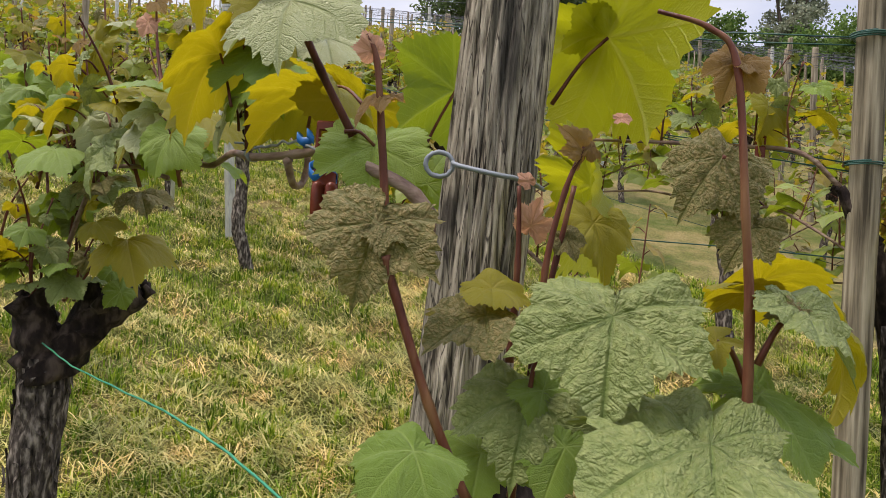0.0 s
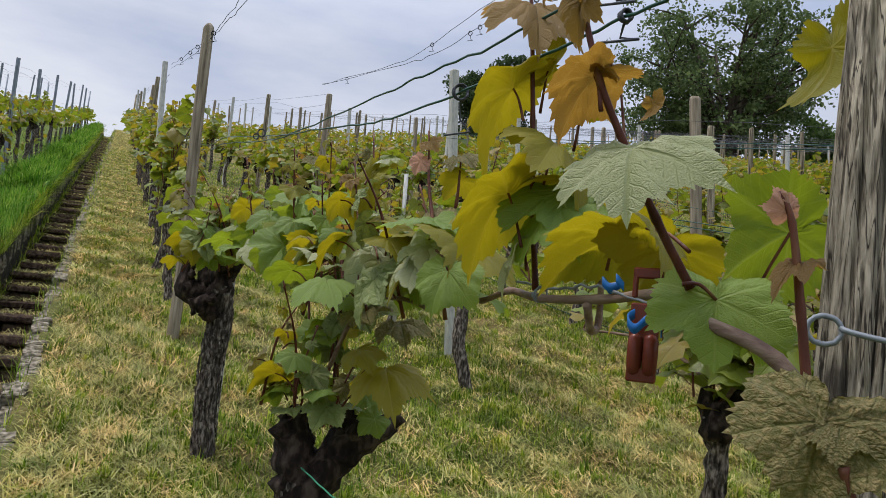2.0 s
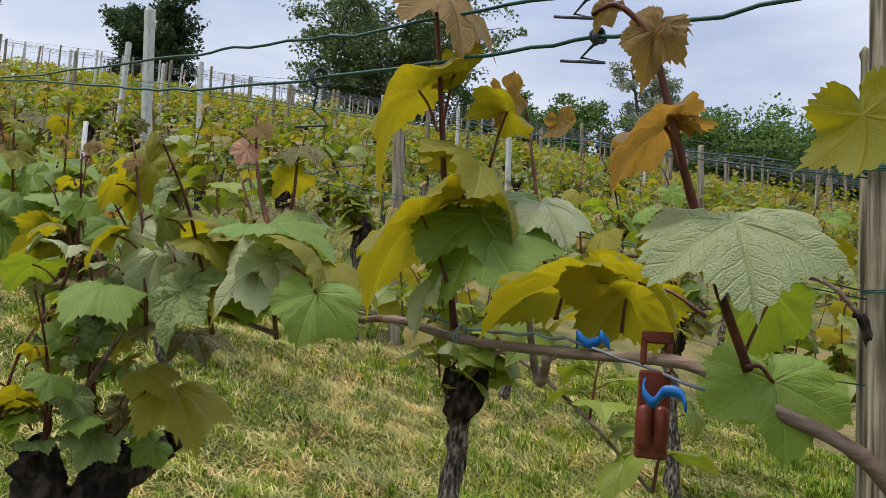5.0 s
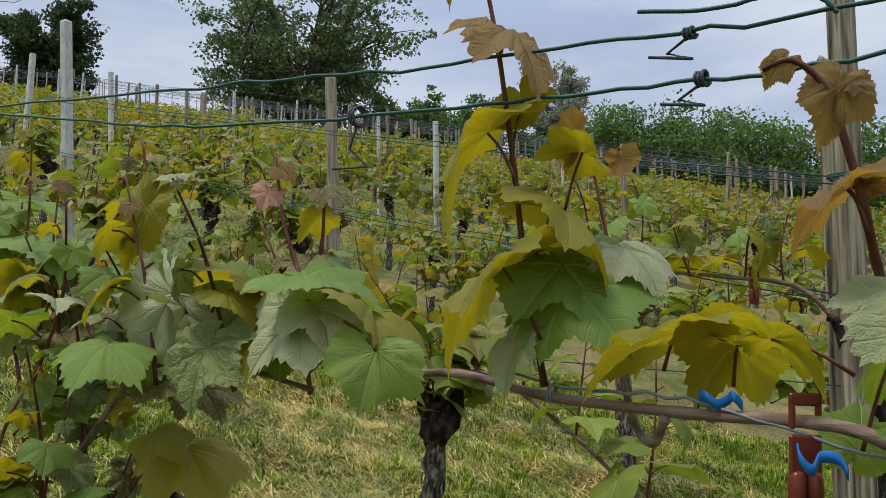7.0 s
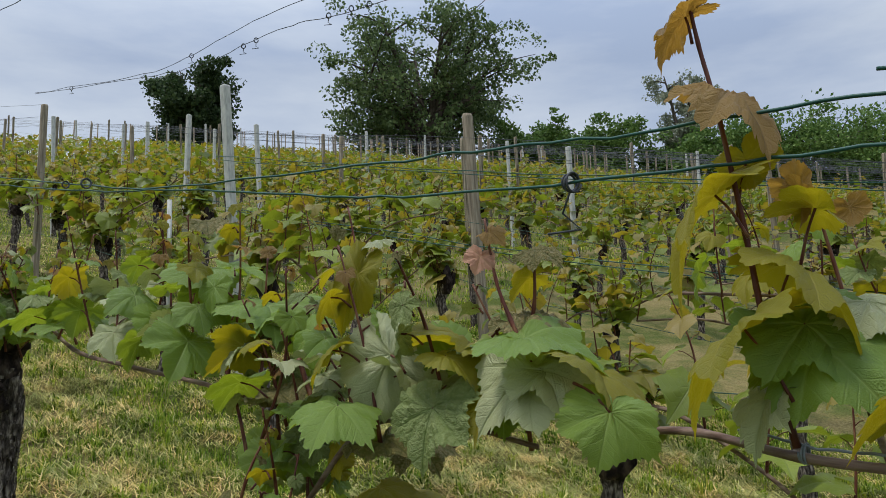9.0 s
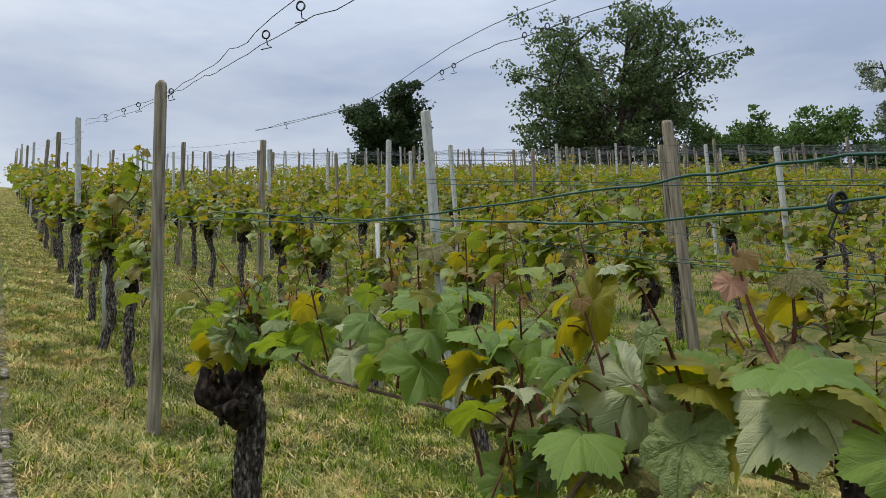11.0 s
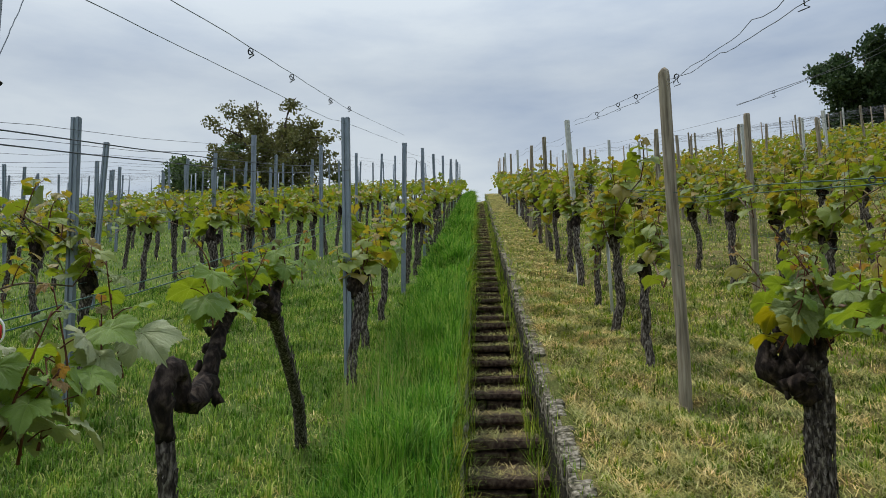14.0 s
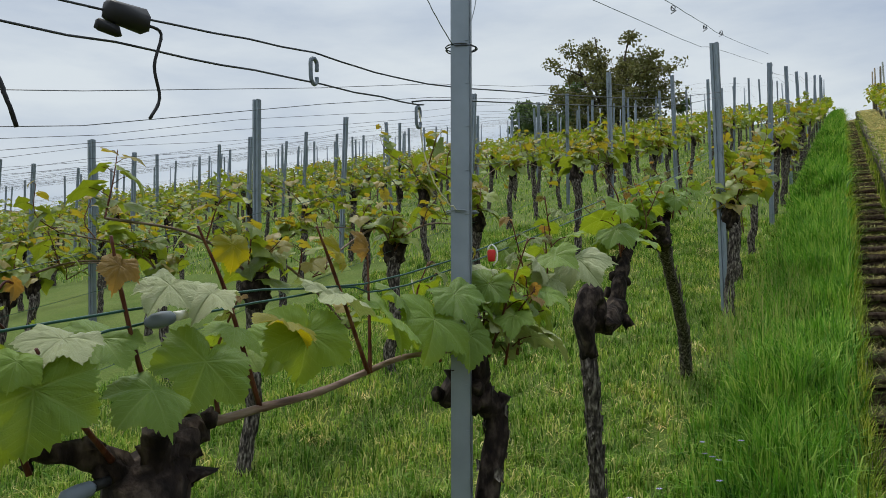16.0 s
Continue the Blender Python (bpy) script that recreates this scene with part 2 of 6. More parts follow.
GRASS = blade_material("mown_grass", (0.04, 0.085, 0.006), (0.12, 0.2, 0.012), (0.21, 0.32, 0.02), (0.31, 0.4, 0.035), (0.46, 0.46, 0.1), patch=4.0)
GRASS_LEFT = blade_material("green_grass", (0.03, 0.085, 0.007), (0.11, 0.22, 0.018), (0.18, 0.32, 0.035), (0.29, 0.4, 0.06), (0.5, 0.48, 0.17), patch=3.0)
GRASS_TALL = blade_material("tall_grass", (0.025, 0.1, 0.007), (0.1, 0.27, 0.018), (0.19, 0.38, 0.035), (0.36, 0.46, 0.1), patch=5.0)
GRASS_SEED = blade_material("seed_grass", (0.22, 0.3, 0.06), (0.32, 0.32, 0.1), (0.14, 0.28, 0.03))
STRAW = blade_material("straw", (0.12, 0.1, 0.03), (0.4, 0.35, 0.1), (0.6, 0.53, 0.19), (0.72, 0.64, 0.3), (0.22, 0.26, 0.05), patch=6.0)
TREE_DARK = blade_material("dark_crown", (0.02, 0.038, 0.014), (0.038, 0.068, 0.024), (0.07, 0.105, 0.038))
TREE_MID = blade_material("mid_crown", (0.05, 0.085, 0.03), (0.1, 0.15, 0.055), (0.17, 0.23, 0.085))
TREE_PALE = blade_material("pale_crown", (0.16, 0.2, 0.13), (0.22, 0.25, 0.17), (0.3, 0.31, 0.22))
TREE_OLIVE = blade_material("olive_crown", (0.1, 0.09, 0.03), (0.13, 0.14, 0.045), (0.17, 0.16, 0.06))
HEDGE = blade_material("hedge_crown", (0.06, 0.12, 0.025), (0.1, 0.18, 0.04), (0.16, 0.24, 0.06))


def ground_material():
    m, n, l, b = nodes("mown_ground", 0.95)
    big = noise_node(n, l, 0.9, 5)
    mid = noise_node(n, l, 6.0, 5)
    fine = noise_node(n, l, 55.0, 4)
    green = mixed(n, l, fine, (0.02, 0.032, 0.006), (0.12, 0.15, 0.025))
    straw = mixed(n, l, fine, (0.06, 0.045, 0.02), (0.34, 0.28, 0.11))
    f = ramp(n, l, maths(n, l, "ADD", maths(n, l, "MULTIPLY", big, 0.6), maths(n, l, "MULTIPLY", mid, 0.4)), (0.4, (0, 0, 0)), (0.58, (1, 1, 1)))
    lush = mixed(n, l, fine, (0.025, 0.05, 0.008), (0.13, 0.21, 0.03))
    place_x = n.new("ShaderNodeSeparateXYZ")
    l.new(n.new("ShaderNodeTexCoord").outputs["Object"], place_x.inputs[0])
    uncut = maths(n, l, "LESS_THAN", place_x.outputs[0], 0.0)
    base = mixed(n, l, f, green, straw)
    l.new(mixed(n, l, maths(n, l, "MULTIPLY", uncut, 0.8), base, lush), b.inputs["Base Color"])
    bumped(n, l, b, fine, 0.8, 0.03)
    return m


GROUND = ground_material()

# ---- mesh helpers ----


class Geo:
    """Gathers triangles, with a u, v for each corner point."""

    def __init__(self):
        self.v, self.f, self.t, self.n = [], [], [], 0

    def add(self, v, f, uv=None):
        v, f = np.asarray(v, float), np.asarray(f, int)
        self.v.append(v)
        self.f.append(f + self.n)
        self.t.append(np.zeros((len(v), 2)) + 0.5 if uv is None else uv)
        self.n += len(v)
        return self

    def mesh(self, name, mat, smooth=True):
        v, f, t = np.concatenate(self.v), np.concatenate(self.f), np.concatenate(self.t)
        me = bpy.data.meshes.new(name)
        me.vertices.add(len(v))
        me.vertices.foreach_set("co", v.ravel())
        me.loops.add(f.size)
        me.loops.foreach_set("vertex_index", f.ravel())
        me.polygons.add(len(f))
        me.polygons.foreach_set("loop_start", np.arange(0, f.size, 3))
        me.polygons.foreach_set("loop_total", np.full(len(f), 3))
        me.polygons.foreach_set("use_smooth", np.full(len(f), smooth))
        me.uv_layers.new(name="UVMap").data.foreach_set("uv", t[f.ravel()].ravel())
        me.materials.append(mat)
        me.update(calc_edges=True)
        me.validate()
        return me


def part(name, geo, mat, parent=None, label="", smooth=True):
    ob = new(name, geo if isinstance(geo, bpy.types.Mesh) else geo.mesh(name, mat, smooth))
    ob.parent = parent
    if label:
        ob["label"] = label
    return ob


def thing(name, label, category, at=(0, 0, 0), group="", kind=""):
    ob = new(name)
    ob.location = at
    ob.empty_display_size = 0.1
    return tagged(ob, label, category, group, kind)


def tube(geo, pts, radii, seg=8, rough=0.0, seed=0, cap=True):
    """A round limb along the points; rough: uneven skin, as a share of the radius."""
    rng = np.random.default_rng(seed)
    p = np.asarray(pts, float)
    r = np.zeros(len(p)) + np.asarray(radii, float)
    d = np.gradient(p, axis=0)
    d /= np.linalg.norm(d, axis=1)[:, None] + 1e-9
    ref = np.array([0.31, 0.2, 0.93]) if abs(d[0][2]) < 0.8 else np.array([1.0, 0.13, 0.0])
    a = np.arange(seg) * 2 * np.pi / seg
    v = []
    for k in range(len(p)):
        s = np.cross(d[k], ref)
        s /= np.linalg.norm(s) + 1e-9
        t = np.cross(d[k], s)
        rr = r[k] * (1 + rough * rng.uniform(-1, 1, seg))
        v.append(p[k] + rr[:, None] * (np.cos(a)[:, None] * s + np.sin(a)[:, None] * t))
    v = np.concatenate(v)
    k, j = np.meshgrid(np.arange(len(p) - 1), np.arange(seg), indexing="ij")
    k, j = k.ravel(), j.ravel()
    q0, q1, q2, q3 = k * seg + j, k * seg + (j + 1) % seg, (k + 1) * seg + (j + 1) % seg, (k + 1) * seg + j
    f = np.concatenate([np.stack([q0, q1, q2], 1), np.stack([q0, q2, q3], 1)])
    if cap:
        n = len(v)
        v = np.concatenate([v, p[:1], p[-1:]])
        i = np.arange(seg)
        e = (len(p) - 1) * seg
        f = np.concatenate([f, np.stack([np.full(seg, n), (i + 1) % seg, i], 1), np.stack([np.full(seg, n + 1), e + i, e + (i + 1) % seg], 1)])
    geo.add(v, f)
    return geo


def bent(pts, steps=6):
    """A smooth line through the points (Catmull-Rom)."""
    p = np.asarray(pts, float)
    p = np.concatenate([[2 * p[0] - p[1]], p, [2 * p[-1] - p[-2]]])
    out = []
    for k in range(1, len(p) - 2):
        for s in np.linspace(0, 1, steps, endpoint=False):
            a, b, c, d = p[k - 1 : k + 3]
            out.append(0.5 * (2 * b + (c - a) * s + (2 * a - 5 * b + 4 * c - d) * s * s + (3 * b - a - 3 * c + d) * s**3))
    out.append(p[-2])
    return np.array(out)


def box(geo, x0, y0, z0, x1, y1, z1, jitter=0.0, rng=None, bevel=0.0):
    v = np.array([(x, y, z) for z in (z0, z1) for y in (y0, y1) for x in (x0, x1)], float)
    if bevel:
        c, h = (v[0] + v[7]) / 2, (v[7] - v[0]) / 2
        b = min(bevel, h.min() * 0.9)
        ax = []
        for sx in (-1, 1):
            for sy in (-1, 1):
                for sz in (-1, 1):
                    s = np.array([sx, sy, sz])
                    for k in range(3):
                        o = h - b
                        o[k] = h[k]
                        ax.append(c + s * o)
        bm = bmesh.new()
        for q in ax:
            bm.verts.new(q + (rng.uniform(-jitter, jitter, 3) if jitter else 0))
        hull = bmesh.ops.convex_hull(bm, input=bm.verts)
        bmesh.ops.triangulate(bm, faces=bm.faces)
        bm.verts.index_update()
        bm.normal_update()
        geo.add([w.co[:] for w in bm.verts], [[w.index for w in fc.verts] for fc in bm.faces])
        bm.free()
        return geo
    if jitter:
        v += rng.uniform(-jitter, jitter, v.shape)
    q = [(0, 2, 3, 1), (4, 5, 7, 6), (0, 1, 5, 4), (2, 6, 7, 3), (0, 4, 6, 2), (1, 3, 7, 5)]
    geo.add(v, [t for a, b, c, d in q for t in ((a, b, c), (a, c, d))])
    return geo


# ---- lie of the land ----
SLOPE = 0.258


def land(x, y):
    """Height of the hillside."""
    x, y = np.asarray(x, float), np.asarray(y, float)
    z = np.interp(y, [-200, -12, -6, -3, 40, 44, 48, 56, 90, 300], [-3.6, -3.3, -2.6, -1.889, 9.205, 10.05, 10.35, 9.8, 3.5, -12])
    z = z + np.interp(x, [1, 2, 3, 4, 5, 6, 8, 10, 12, 14, 28, 45, 70, 260], [0, 0.0135, 0.054, 0.12, 0.2, 0.3, 0.55, 0.85, 1.15, 1.42, 3.0, 4.9, 6.5, 2.0])
    z = z + np.interp(x, [-60, -6.3, -4.5, -3.2, -2.2, -0.9, -0.3, 0.3], [-1.2, -0.2, -0.12, -0.04, -0.12, -0.16, -0.08, 0])
    return z


def bumps(x, y):
    return 0.022 * np.sin(x * 5.1 + 1.3 * np.sin(y * 3.3)) * np.sin(y * 4.3 + 0.7) + 0.015 * np.sin(x * 11.0 + y * 7.0)


TREAD, STAIR_L, STAIR_R, SUNK = 0.555, -0.185, 0.335, 0.43


def stretch_line(fine0, fine1, step, far0, far1):
    a = list(np.arange(fine0, fine1 + 1e-6, step))
    lo, hi, s = [fine0], [fine1], step
    while lo[-1] > far0:
        s *= 1.22
        lo.append(lo[-1] - s)
    s = step
    while hi[-1] < far1:
        s *= 1.12
        hi.append(hi[-1] + s)
    return np.array(lo[:0:-1] + a + hi[1:])


def make_ground():
    xs = stretch_line(-4.0, 6.0, 0.1, -260, 260)
    xs = np.sort(np.concatenate([xs[(xs < STAIR_L - 0.06) | (xs > STAIR_R + 0.06)], [STAIR_L - 0.025, STAIR_L - 0.015, 0.05, STAIR_R + 0.015, STAIR_R + 0.025]]))
    ys = stretch_line(-2.0, 12.0, 0.1, -200, 300)
    X, Y = np.meshgrid(xs, ys)
    Z = land(X, Y) + bumps(X, Y)
    inside = (X > STAIR_L - 0.02) & (X < STAIR_R + 0.02) & (Y < 43) & (Y > -6)
    Z = np.where(inside, land(X, Y) - SUNK - 0.3, Z)
    n, m = len(xs), len(ys)
    k, j = np.meshgrid(np.arange(m - 1), np.arange(n - 1), indexing="ij")
    a = (k * n + j).ravel()
    f = np.concatenate([np.stack([a, a + 1, a + n + 1], 1), np.stack([a, a + n + 1, a + n], 1)])
    g = Geo().add(np.stack([X.ravel(), Y.ravel(), Z.ravel()], 1), f)
    ob = part("ground", g, GROUND)
    tagged(ob, "sloping mown vineyard ground with dry straw and grass", "ground", "", "structure")


make_ground()


STEP_SPOTS = []


def make_stairs():
    stairs = thing("stairs", "long narrow flight of worn brown stone steps up the hill", "stairs", kind="structure")
    rng = np.random.default_rng(5)
    slabs = [box(Geo(), STAIR_L + 0.012, 0, -0.062, STAIR_R - 0.008, 0.7, 0, 0.011, rng, 0.016).mesh("tread_stone", STEP, False) for _ in range(6)]
    risers = []
    for _ in range(6):
        cut = rng.uniform(-0.05, 0.2)
        pair = []
        for xa, xb in ((STAIR_L + 0.012, cut - 0.008), (cut + 0.008, STAIR_R - 0.012)):
            pair.append(box(Geo(), xa, 0.03, -0.24, xb, 0.35, -0.07, 0.012, rng, 0.016).mesh("riser_stone", STEP, False))
        risers.append(pair)
    y, k = 5.06 - 17 * TREAD, 0
    while y < 42.5:
        z = float(land(0.05, y + 0.1)) - SUNK + 0.016 * ((k * 7) % 5 - 2) / 2
        STEP_SPOTS.append((y, z))
        for me in [slabs[(k * 5) % 6]] + risers[(k * 7) % 6]:
            ob = part(me.name.split(".")[0], me, None, stairs)
            ob.location = (0.005 * (k % 3 - 1), y, z)
            ob.rotation_euler = (0.015 * ((k * 5) % 7 - 3) / 3, 0.01 * ((k * 3) % 5 - 2), 0.02 * ((k * 11) % 5 - 2) / 2)
        y += TREAD + 0.05 * ((k * 13) % 7 - 3) / 3
        k += 1
    # earth walls of the sunken steps, with shade put into their dark colour
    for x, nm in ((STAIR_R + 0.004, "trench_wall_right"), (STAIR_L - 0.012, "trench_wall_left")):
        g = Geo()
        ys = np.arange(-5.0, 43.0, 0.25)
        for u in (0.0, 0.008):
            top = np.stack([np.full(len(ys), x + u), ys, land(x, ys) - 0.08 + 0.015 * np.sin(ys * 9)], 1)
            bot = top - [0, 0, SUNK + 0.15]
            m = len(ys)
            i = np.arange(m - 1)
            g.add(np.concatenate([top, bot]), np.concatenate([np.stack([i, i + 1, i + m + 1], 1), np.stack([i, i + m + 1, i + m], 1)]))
        tagged(part(nm, g, EARTH_SHADED), "earth side of the sunken steps coloured dark for shade", "wall", "", "structure")
    for x0, x1, name, lab in ((STAIR_R - 0.03, STAIR_R + 0.075, "curb_right", "row of pale weathered kerb stones beside the steps"), (STAIR_L - 0.1, STAIR_L + 0.005, "curb_left", "overgrown rough kerb stones beside the steps")):
        curb = thing(name, lab, "curb", kind="structure")
        lengths = (0.19, 0.31, 0.15, 0.42, 0.24, 0.36, 0.12, 0.28)
        blocks = []
        for ln in lengths:
            g = Geo()
            n = max(2, int(ln / 0.07))
            for q in range(n):
                box(g, x0 + rng.uniform(0, 0.012), q * ln / n - 0.006, -0.16, x1 - rng.uniform(0, 0.016), (q + 1) * ln / n + 0.004, rng.uniform(-0.018, 0), 0.007, rng, 0.007)
            blocks.append(g.mesh("stone", STONE, False))
        y, k = -4.5, 0
        while y < 42.5:
            w = int(rng.integers(len(lengths)))
            ln = lengths[w]
            ob = part("stone", blocks[w], None, curb)
            ob.location = (float(rng.normal(0, 0.005)), y, float(land((x0 + x1) / 2, y)) - (-0.004 if x0 > 0 else 0.09) + float(rng.normal(0, 0.006)))
            ob.rotation_euler = (math.atan(SLOPE) + float(rng.normal(0, 0.02)), float(rng.normal(0, 0.04)), float(rng.normal(0, 0.015)))
            y += ln * 0.965 + float(rng.uniform(0.0, 0.012))
            k += 1


make_stairs()

# ---- vine leaves ----


def leaf_shape(around, rings, seed=0, curl=0.25, fold=0.2, pucker=0.03, teeth=True):
    """Points, triangles and uv of one lobed leaf: stalk at the origin, tip at y = 1, upper side +z."""
    rng = np.random.default_rng(seed)
    th = np.linspace(-np.pi, np.pi, around, endpoint=False) + 1e-3
    a = np.degrees(np.abs(th))
    side = np.where(th > 0, 1, -1)
    jit = {s: rng.uniform(0.93, 1.07, 6) for s in (-1, 1)}
    r = np.zeros(around)
    for s in (-1, 1):
        j = jit[s]
        rs = np.interp(a, [0, 13, 32, 46, 60, 76, 94, 114, 138, 160, 173, 180], [1.0, 0.9, 0.74 * j[0], 0.82, 0.92 * j[1], 0.82, 0.69 * j[2], 0.78 * j[3], 0.72 * j[4], 0.6, 0.42, 0.12])
        r = np.where(side == s, rs, r)
    if teeth:
        n_teeth = 42 if around > 50 else around / 2
        saw = np.abs(((th / (2 * np.pi) * n_teeth) % 1) - 0.5) * 2
        size = 1 + 0.45 * np.sin(th * 5 + rng.uniform(0, 6.28)) + rng.uniform(-0.3, 0.3, around)
        r *= 1 + 0.12 * (saw - 0.5) * size
    V, T = [(0, 0, 0)], [(0, 0)]
    mains = np.radians([0, 58, -58, 118, -118])
    wav = rng.uniform(0, 6.28, 4)
    for k in range(1, rings + 1):
        q = k / rings
        rr = r * q if k == rings else (0.25 * r.mean() + 0.75 * r) * q
        x, y = rr * np.sin(th), rr * np.cos(th)
        dv = np.min(np.abs((th[:, None] - mains[None, :] + np.pi) % (2 * np.pi) - np.pi), axis=1)
        u = rr * np.sin(np.minimum(dv, 1.2))
        z = -curl * rr**2 + fold * np.abs(x) - pucker * np.cos(dv * 9) * q + 0.07 * q * np.sin(3 * th + wav[0]) + 0.045 * q * q * np.sin(7 * th + wav[1])
        if k < rings:
            z += pucker * (0.8 * np.sin(rr * 19 + 2.2 * dv) * np.minimum(1, dv * 4) + rng.uniform(-0.3, 0.3, around))
        V += list(zip(x, y, z))
        T += list(zip(u, rr))
    F = []
    for j in range(around):
        j2 = (j + 1) % around
        F.append((0, 1 + j2, 1 + j))
        for k in range(rings - 1):
            b0, b1 = 1 + k * around, 1 + (k + 1) * around
            F += [(b0 + j, b0 + j2, b1 + j2), (b0 + j, b1 + j2, b1 + j)]
    return np.array(V), np.array(F), np.array(T)


SMALL = [leaf_shape(20, 2, s, 0.3, 0.15, 0.03) for s in range(5)]
TINY = [leaf_shape(10, 1, s, 0.3, 0.2, 0.0, False) for s in range(4)]
DOT = [(np.array([(0, -0.1, 0), (0.55, 0.35, 0.12), (0, 1, -0.2), (-0.55, 0.35, 0.12)]), np.array([(0, 1, 2), (0, 2, 3)]), np.full((4, 2), 0.4))]


def leaf_frame(down, face):
    """Axes of a leaf whose tip points along down and whose upper side looks along face."""
    y = np.asarray(down, float)
    y = y / (np.linalg.norm(y) + 1e-9)
    z = np.asarray(face, float)
    z = z - y * np.dot(z, y)
    z = z / (np.linalg.norm(z) + 1e-9)
    return np.stack([np.cross(y, z), y, z], 1)


def put_leaf(geo, shapes, rng, at, size, out):
    """One leaf at the end of its stalk, hanging outwards and down."""
    v, f, t = shapes[rng.integers(len(shapes))]
    down = np.array([out[0], out[1], rng.uniform(-0.9, 0.1)]) + rng.normal(0, 0.25, 3)
    face = np.array([out[0] * 0.4, out[1] * 0.4, 1.0]) + rng.normal(0, 0.35, 3)
    m = leaf_frame(down, face)
    geo.add((v * size) @ m.T + at, f, t)


def shoot(stems, green, young, shapes, rng, base, tip, leaves, size, seg=5):
    """A shoot with its leaves, larger below and small and bronze at the tip."""
    base, tip = np.asarray(base, float), np.asarray(tip, float)
    mid = (base + tip) / 2 + rng.normal(0, 0.03, 3)
    line = bent([base, mid, tip], 4)
    tube(stems, line, np.linspace(0.0048, 0.0018, len(line)), seg, 0.05, int(rng.integers(1e6)), False)
    turn = rng.uniform(0, 6.28)
    for k in range(leaves):
        s = (k + 0.6) / leaves
        p = base + (tip - base) * s + (mid - (base + tip) / 2) * (1 - abs(2 * s - 1))
        a = turn + k * np.pi + rng.normal(0, 0.5)
        out = np.array([np.cos(a), np.sin(a)])
        reach = size * rng.uniform(0.5, 0.9) * (1.1 - 0.7 * s)
        q = p + np.array([out[0] * reach, out[1] * reach, reach * 0.45])
        if seg > 3:
            tube(stems, [p, (p + q) / 2 + [0, 0, 0.006], q], [0.0019, 0.0015, 0.0014], 3, 0, 0, False)
        sz = size * (1.05 - 0.7 * s) * rng.uniform(0.75, 1.15)
        put_leaf(young if (s > 0.72 or rng.random() < 0.16) else green, shapes, rng, q, sz, out)


def trunk_line(rng, height, lean=(0, 0)):
    n = 7
    z = np.linspace(0, height, n)
    w = np.cumsum(rng.normal(0, 0.014, (n, 2)), axis=0)
    return np.stack([w[:, 0] + lean[0] * z, w[:, 1] + lean[1] * z, z - 0.06 * (z == 0)], 1)


def generic_vine(seed, shapes, n_shoots, leaves, size, seg, label, cane_len=0.85, both=False, tall=(0.2, 0.46)):
    """A vine: trunk, gnarled head, arched cane tied along the wire, shoots and foliage."""
    rng = np.random.default_rng(seed)
    vine = thing("grapevine", label, "grapevine", group="grapevines on the hillside")
    h = rng.uniform(0.62, 0.78)
    line = trunk_line(rng, h)
    tr = tube(Geo(), bent(line, 3), np.interp(np.linspace(0, 1, 19), [0, 0.1, 0.75, 1], [0.044, 0.033, 0.032, 0.042]), seg + 5, 0.26, seed)
    part("trunk", tr, BARK, vine)
    top = line[-1]
    hd = Geo()
    for k in range(4 if seg > 4 else 3):
        d = np.clip(rng.normal(0, 1, 3), -1.3, 1.3) * (0.035, 0.045, 0.03)
        tube(hd, bent([top - [0, 0, 0.07], top + d * 0.5 + [0, 0, 0.01], top + d + [0, 0, 0.08]], 3), [0.036, 0.04, 0.046, 0.044, 0.036, 0.028, 0.016], seg + 1, 0.3, seed + k)
    part("head", hd, BARK_DARK, vine, "black gnarled head")
    stems, green, young, canes = Geo(), Geo(), Geo(), Geo()
    sgn = 1 if rng.random() < 0.5 else -1
    ends = [sgn, -sgn] if both else [sgn]
    starts = []
    for s in ends:
        L = cane_len * rng.uniform(0.8, 1.1)
        pts = [top + [0, 0, 0.02], top + [0.01, s * 0.16, 0.14], top + [0.0, s * 0.45, 0.12 + SLOPE * s * 0.4], top + [0.0, s * L, 0.02 + SLOPE * s * L]]
        ln = bent(pts, 5)
        tube(canes, ln, np.linspace(0.008, 0.005, len(ln)), seg, 0.1, seed)
        starts += [ln[int(i)] for i in np.linspace(2, len(ln) - 1, n_shoots // len(ends))]
    part("cane", canes, CANE, vine)
    for p in starts + [top + rng.normal(0, 0.03, 3) for _ in range(max(2, n_shoots // 3))]:
        hgt = rng.uniform(*tall)
        shoot(stems, green, young, shapes, rng, p, p + [rng.normal(0, 0.07), rng.normal(0, 0.07), hgt], leaves, size, seg if seg < 5 else 4)
    tagged(part("shoot_growth", stems, SHOOT, vine), kind="stuff")
    tagged(part("foliage", green, FOLIAGE, vine), kind="stuff")
    tagged(part("young_foliage", young, FOLIAGE_YOUNG, vine), kind="stuff")
    return vine


def place(ob, x, y, turn=0.0, scale=1.0):
    ob.location = (x, y, float(land(x, y)))
    ob.rotation_euler = (0, 0, turn)
    ob.scale = (scale, scale, scale)


# rows of the vineyard, uphill along y
ROW1, ROW_GAP, LEFT1, LEFT_GAP = 1.08, 1.64, -1.03, 1.75
RIGHT_ROWS = [ROW1 + ROW_GAP * k for k in range(22)]
LEFT_ROWS = [LEFT1 - LEFT_GAP * k for k in range(18)]
CREST = 43.0
TOP_FORWARD = 4.7
LAB_VINE = "grapevine with dark trunk and fresh yellow-green leaves"


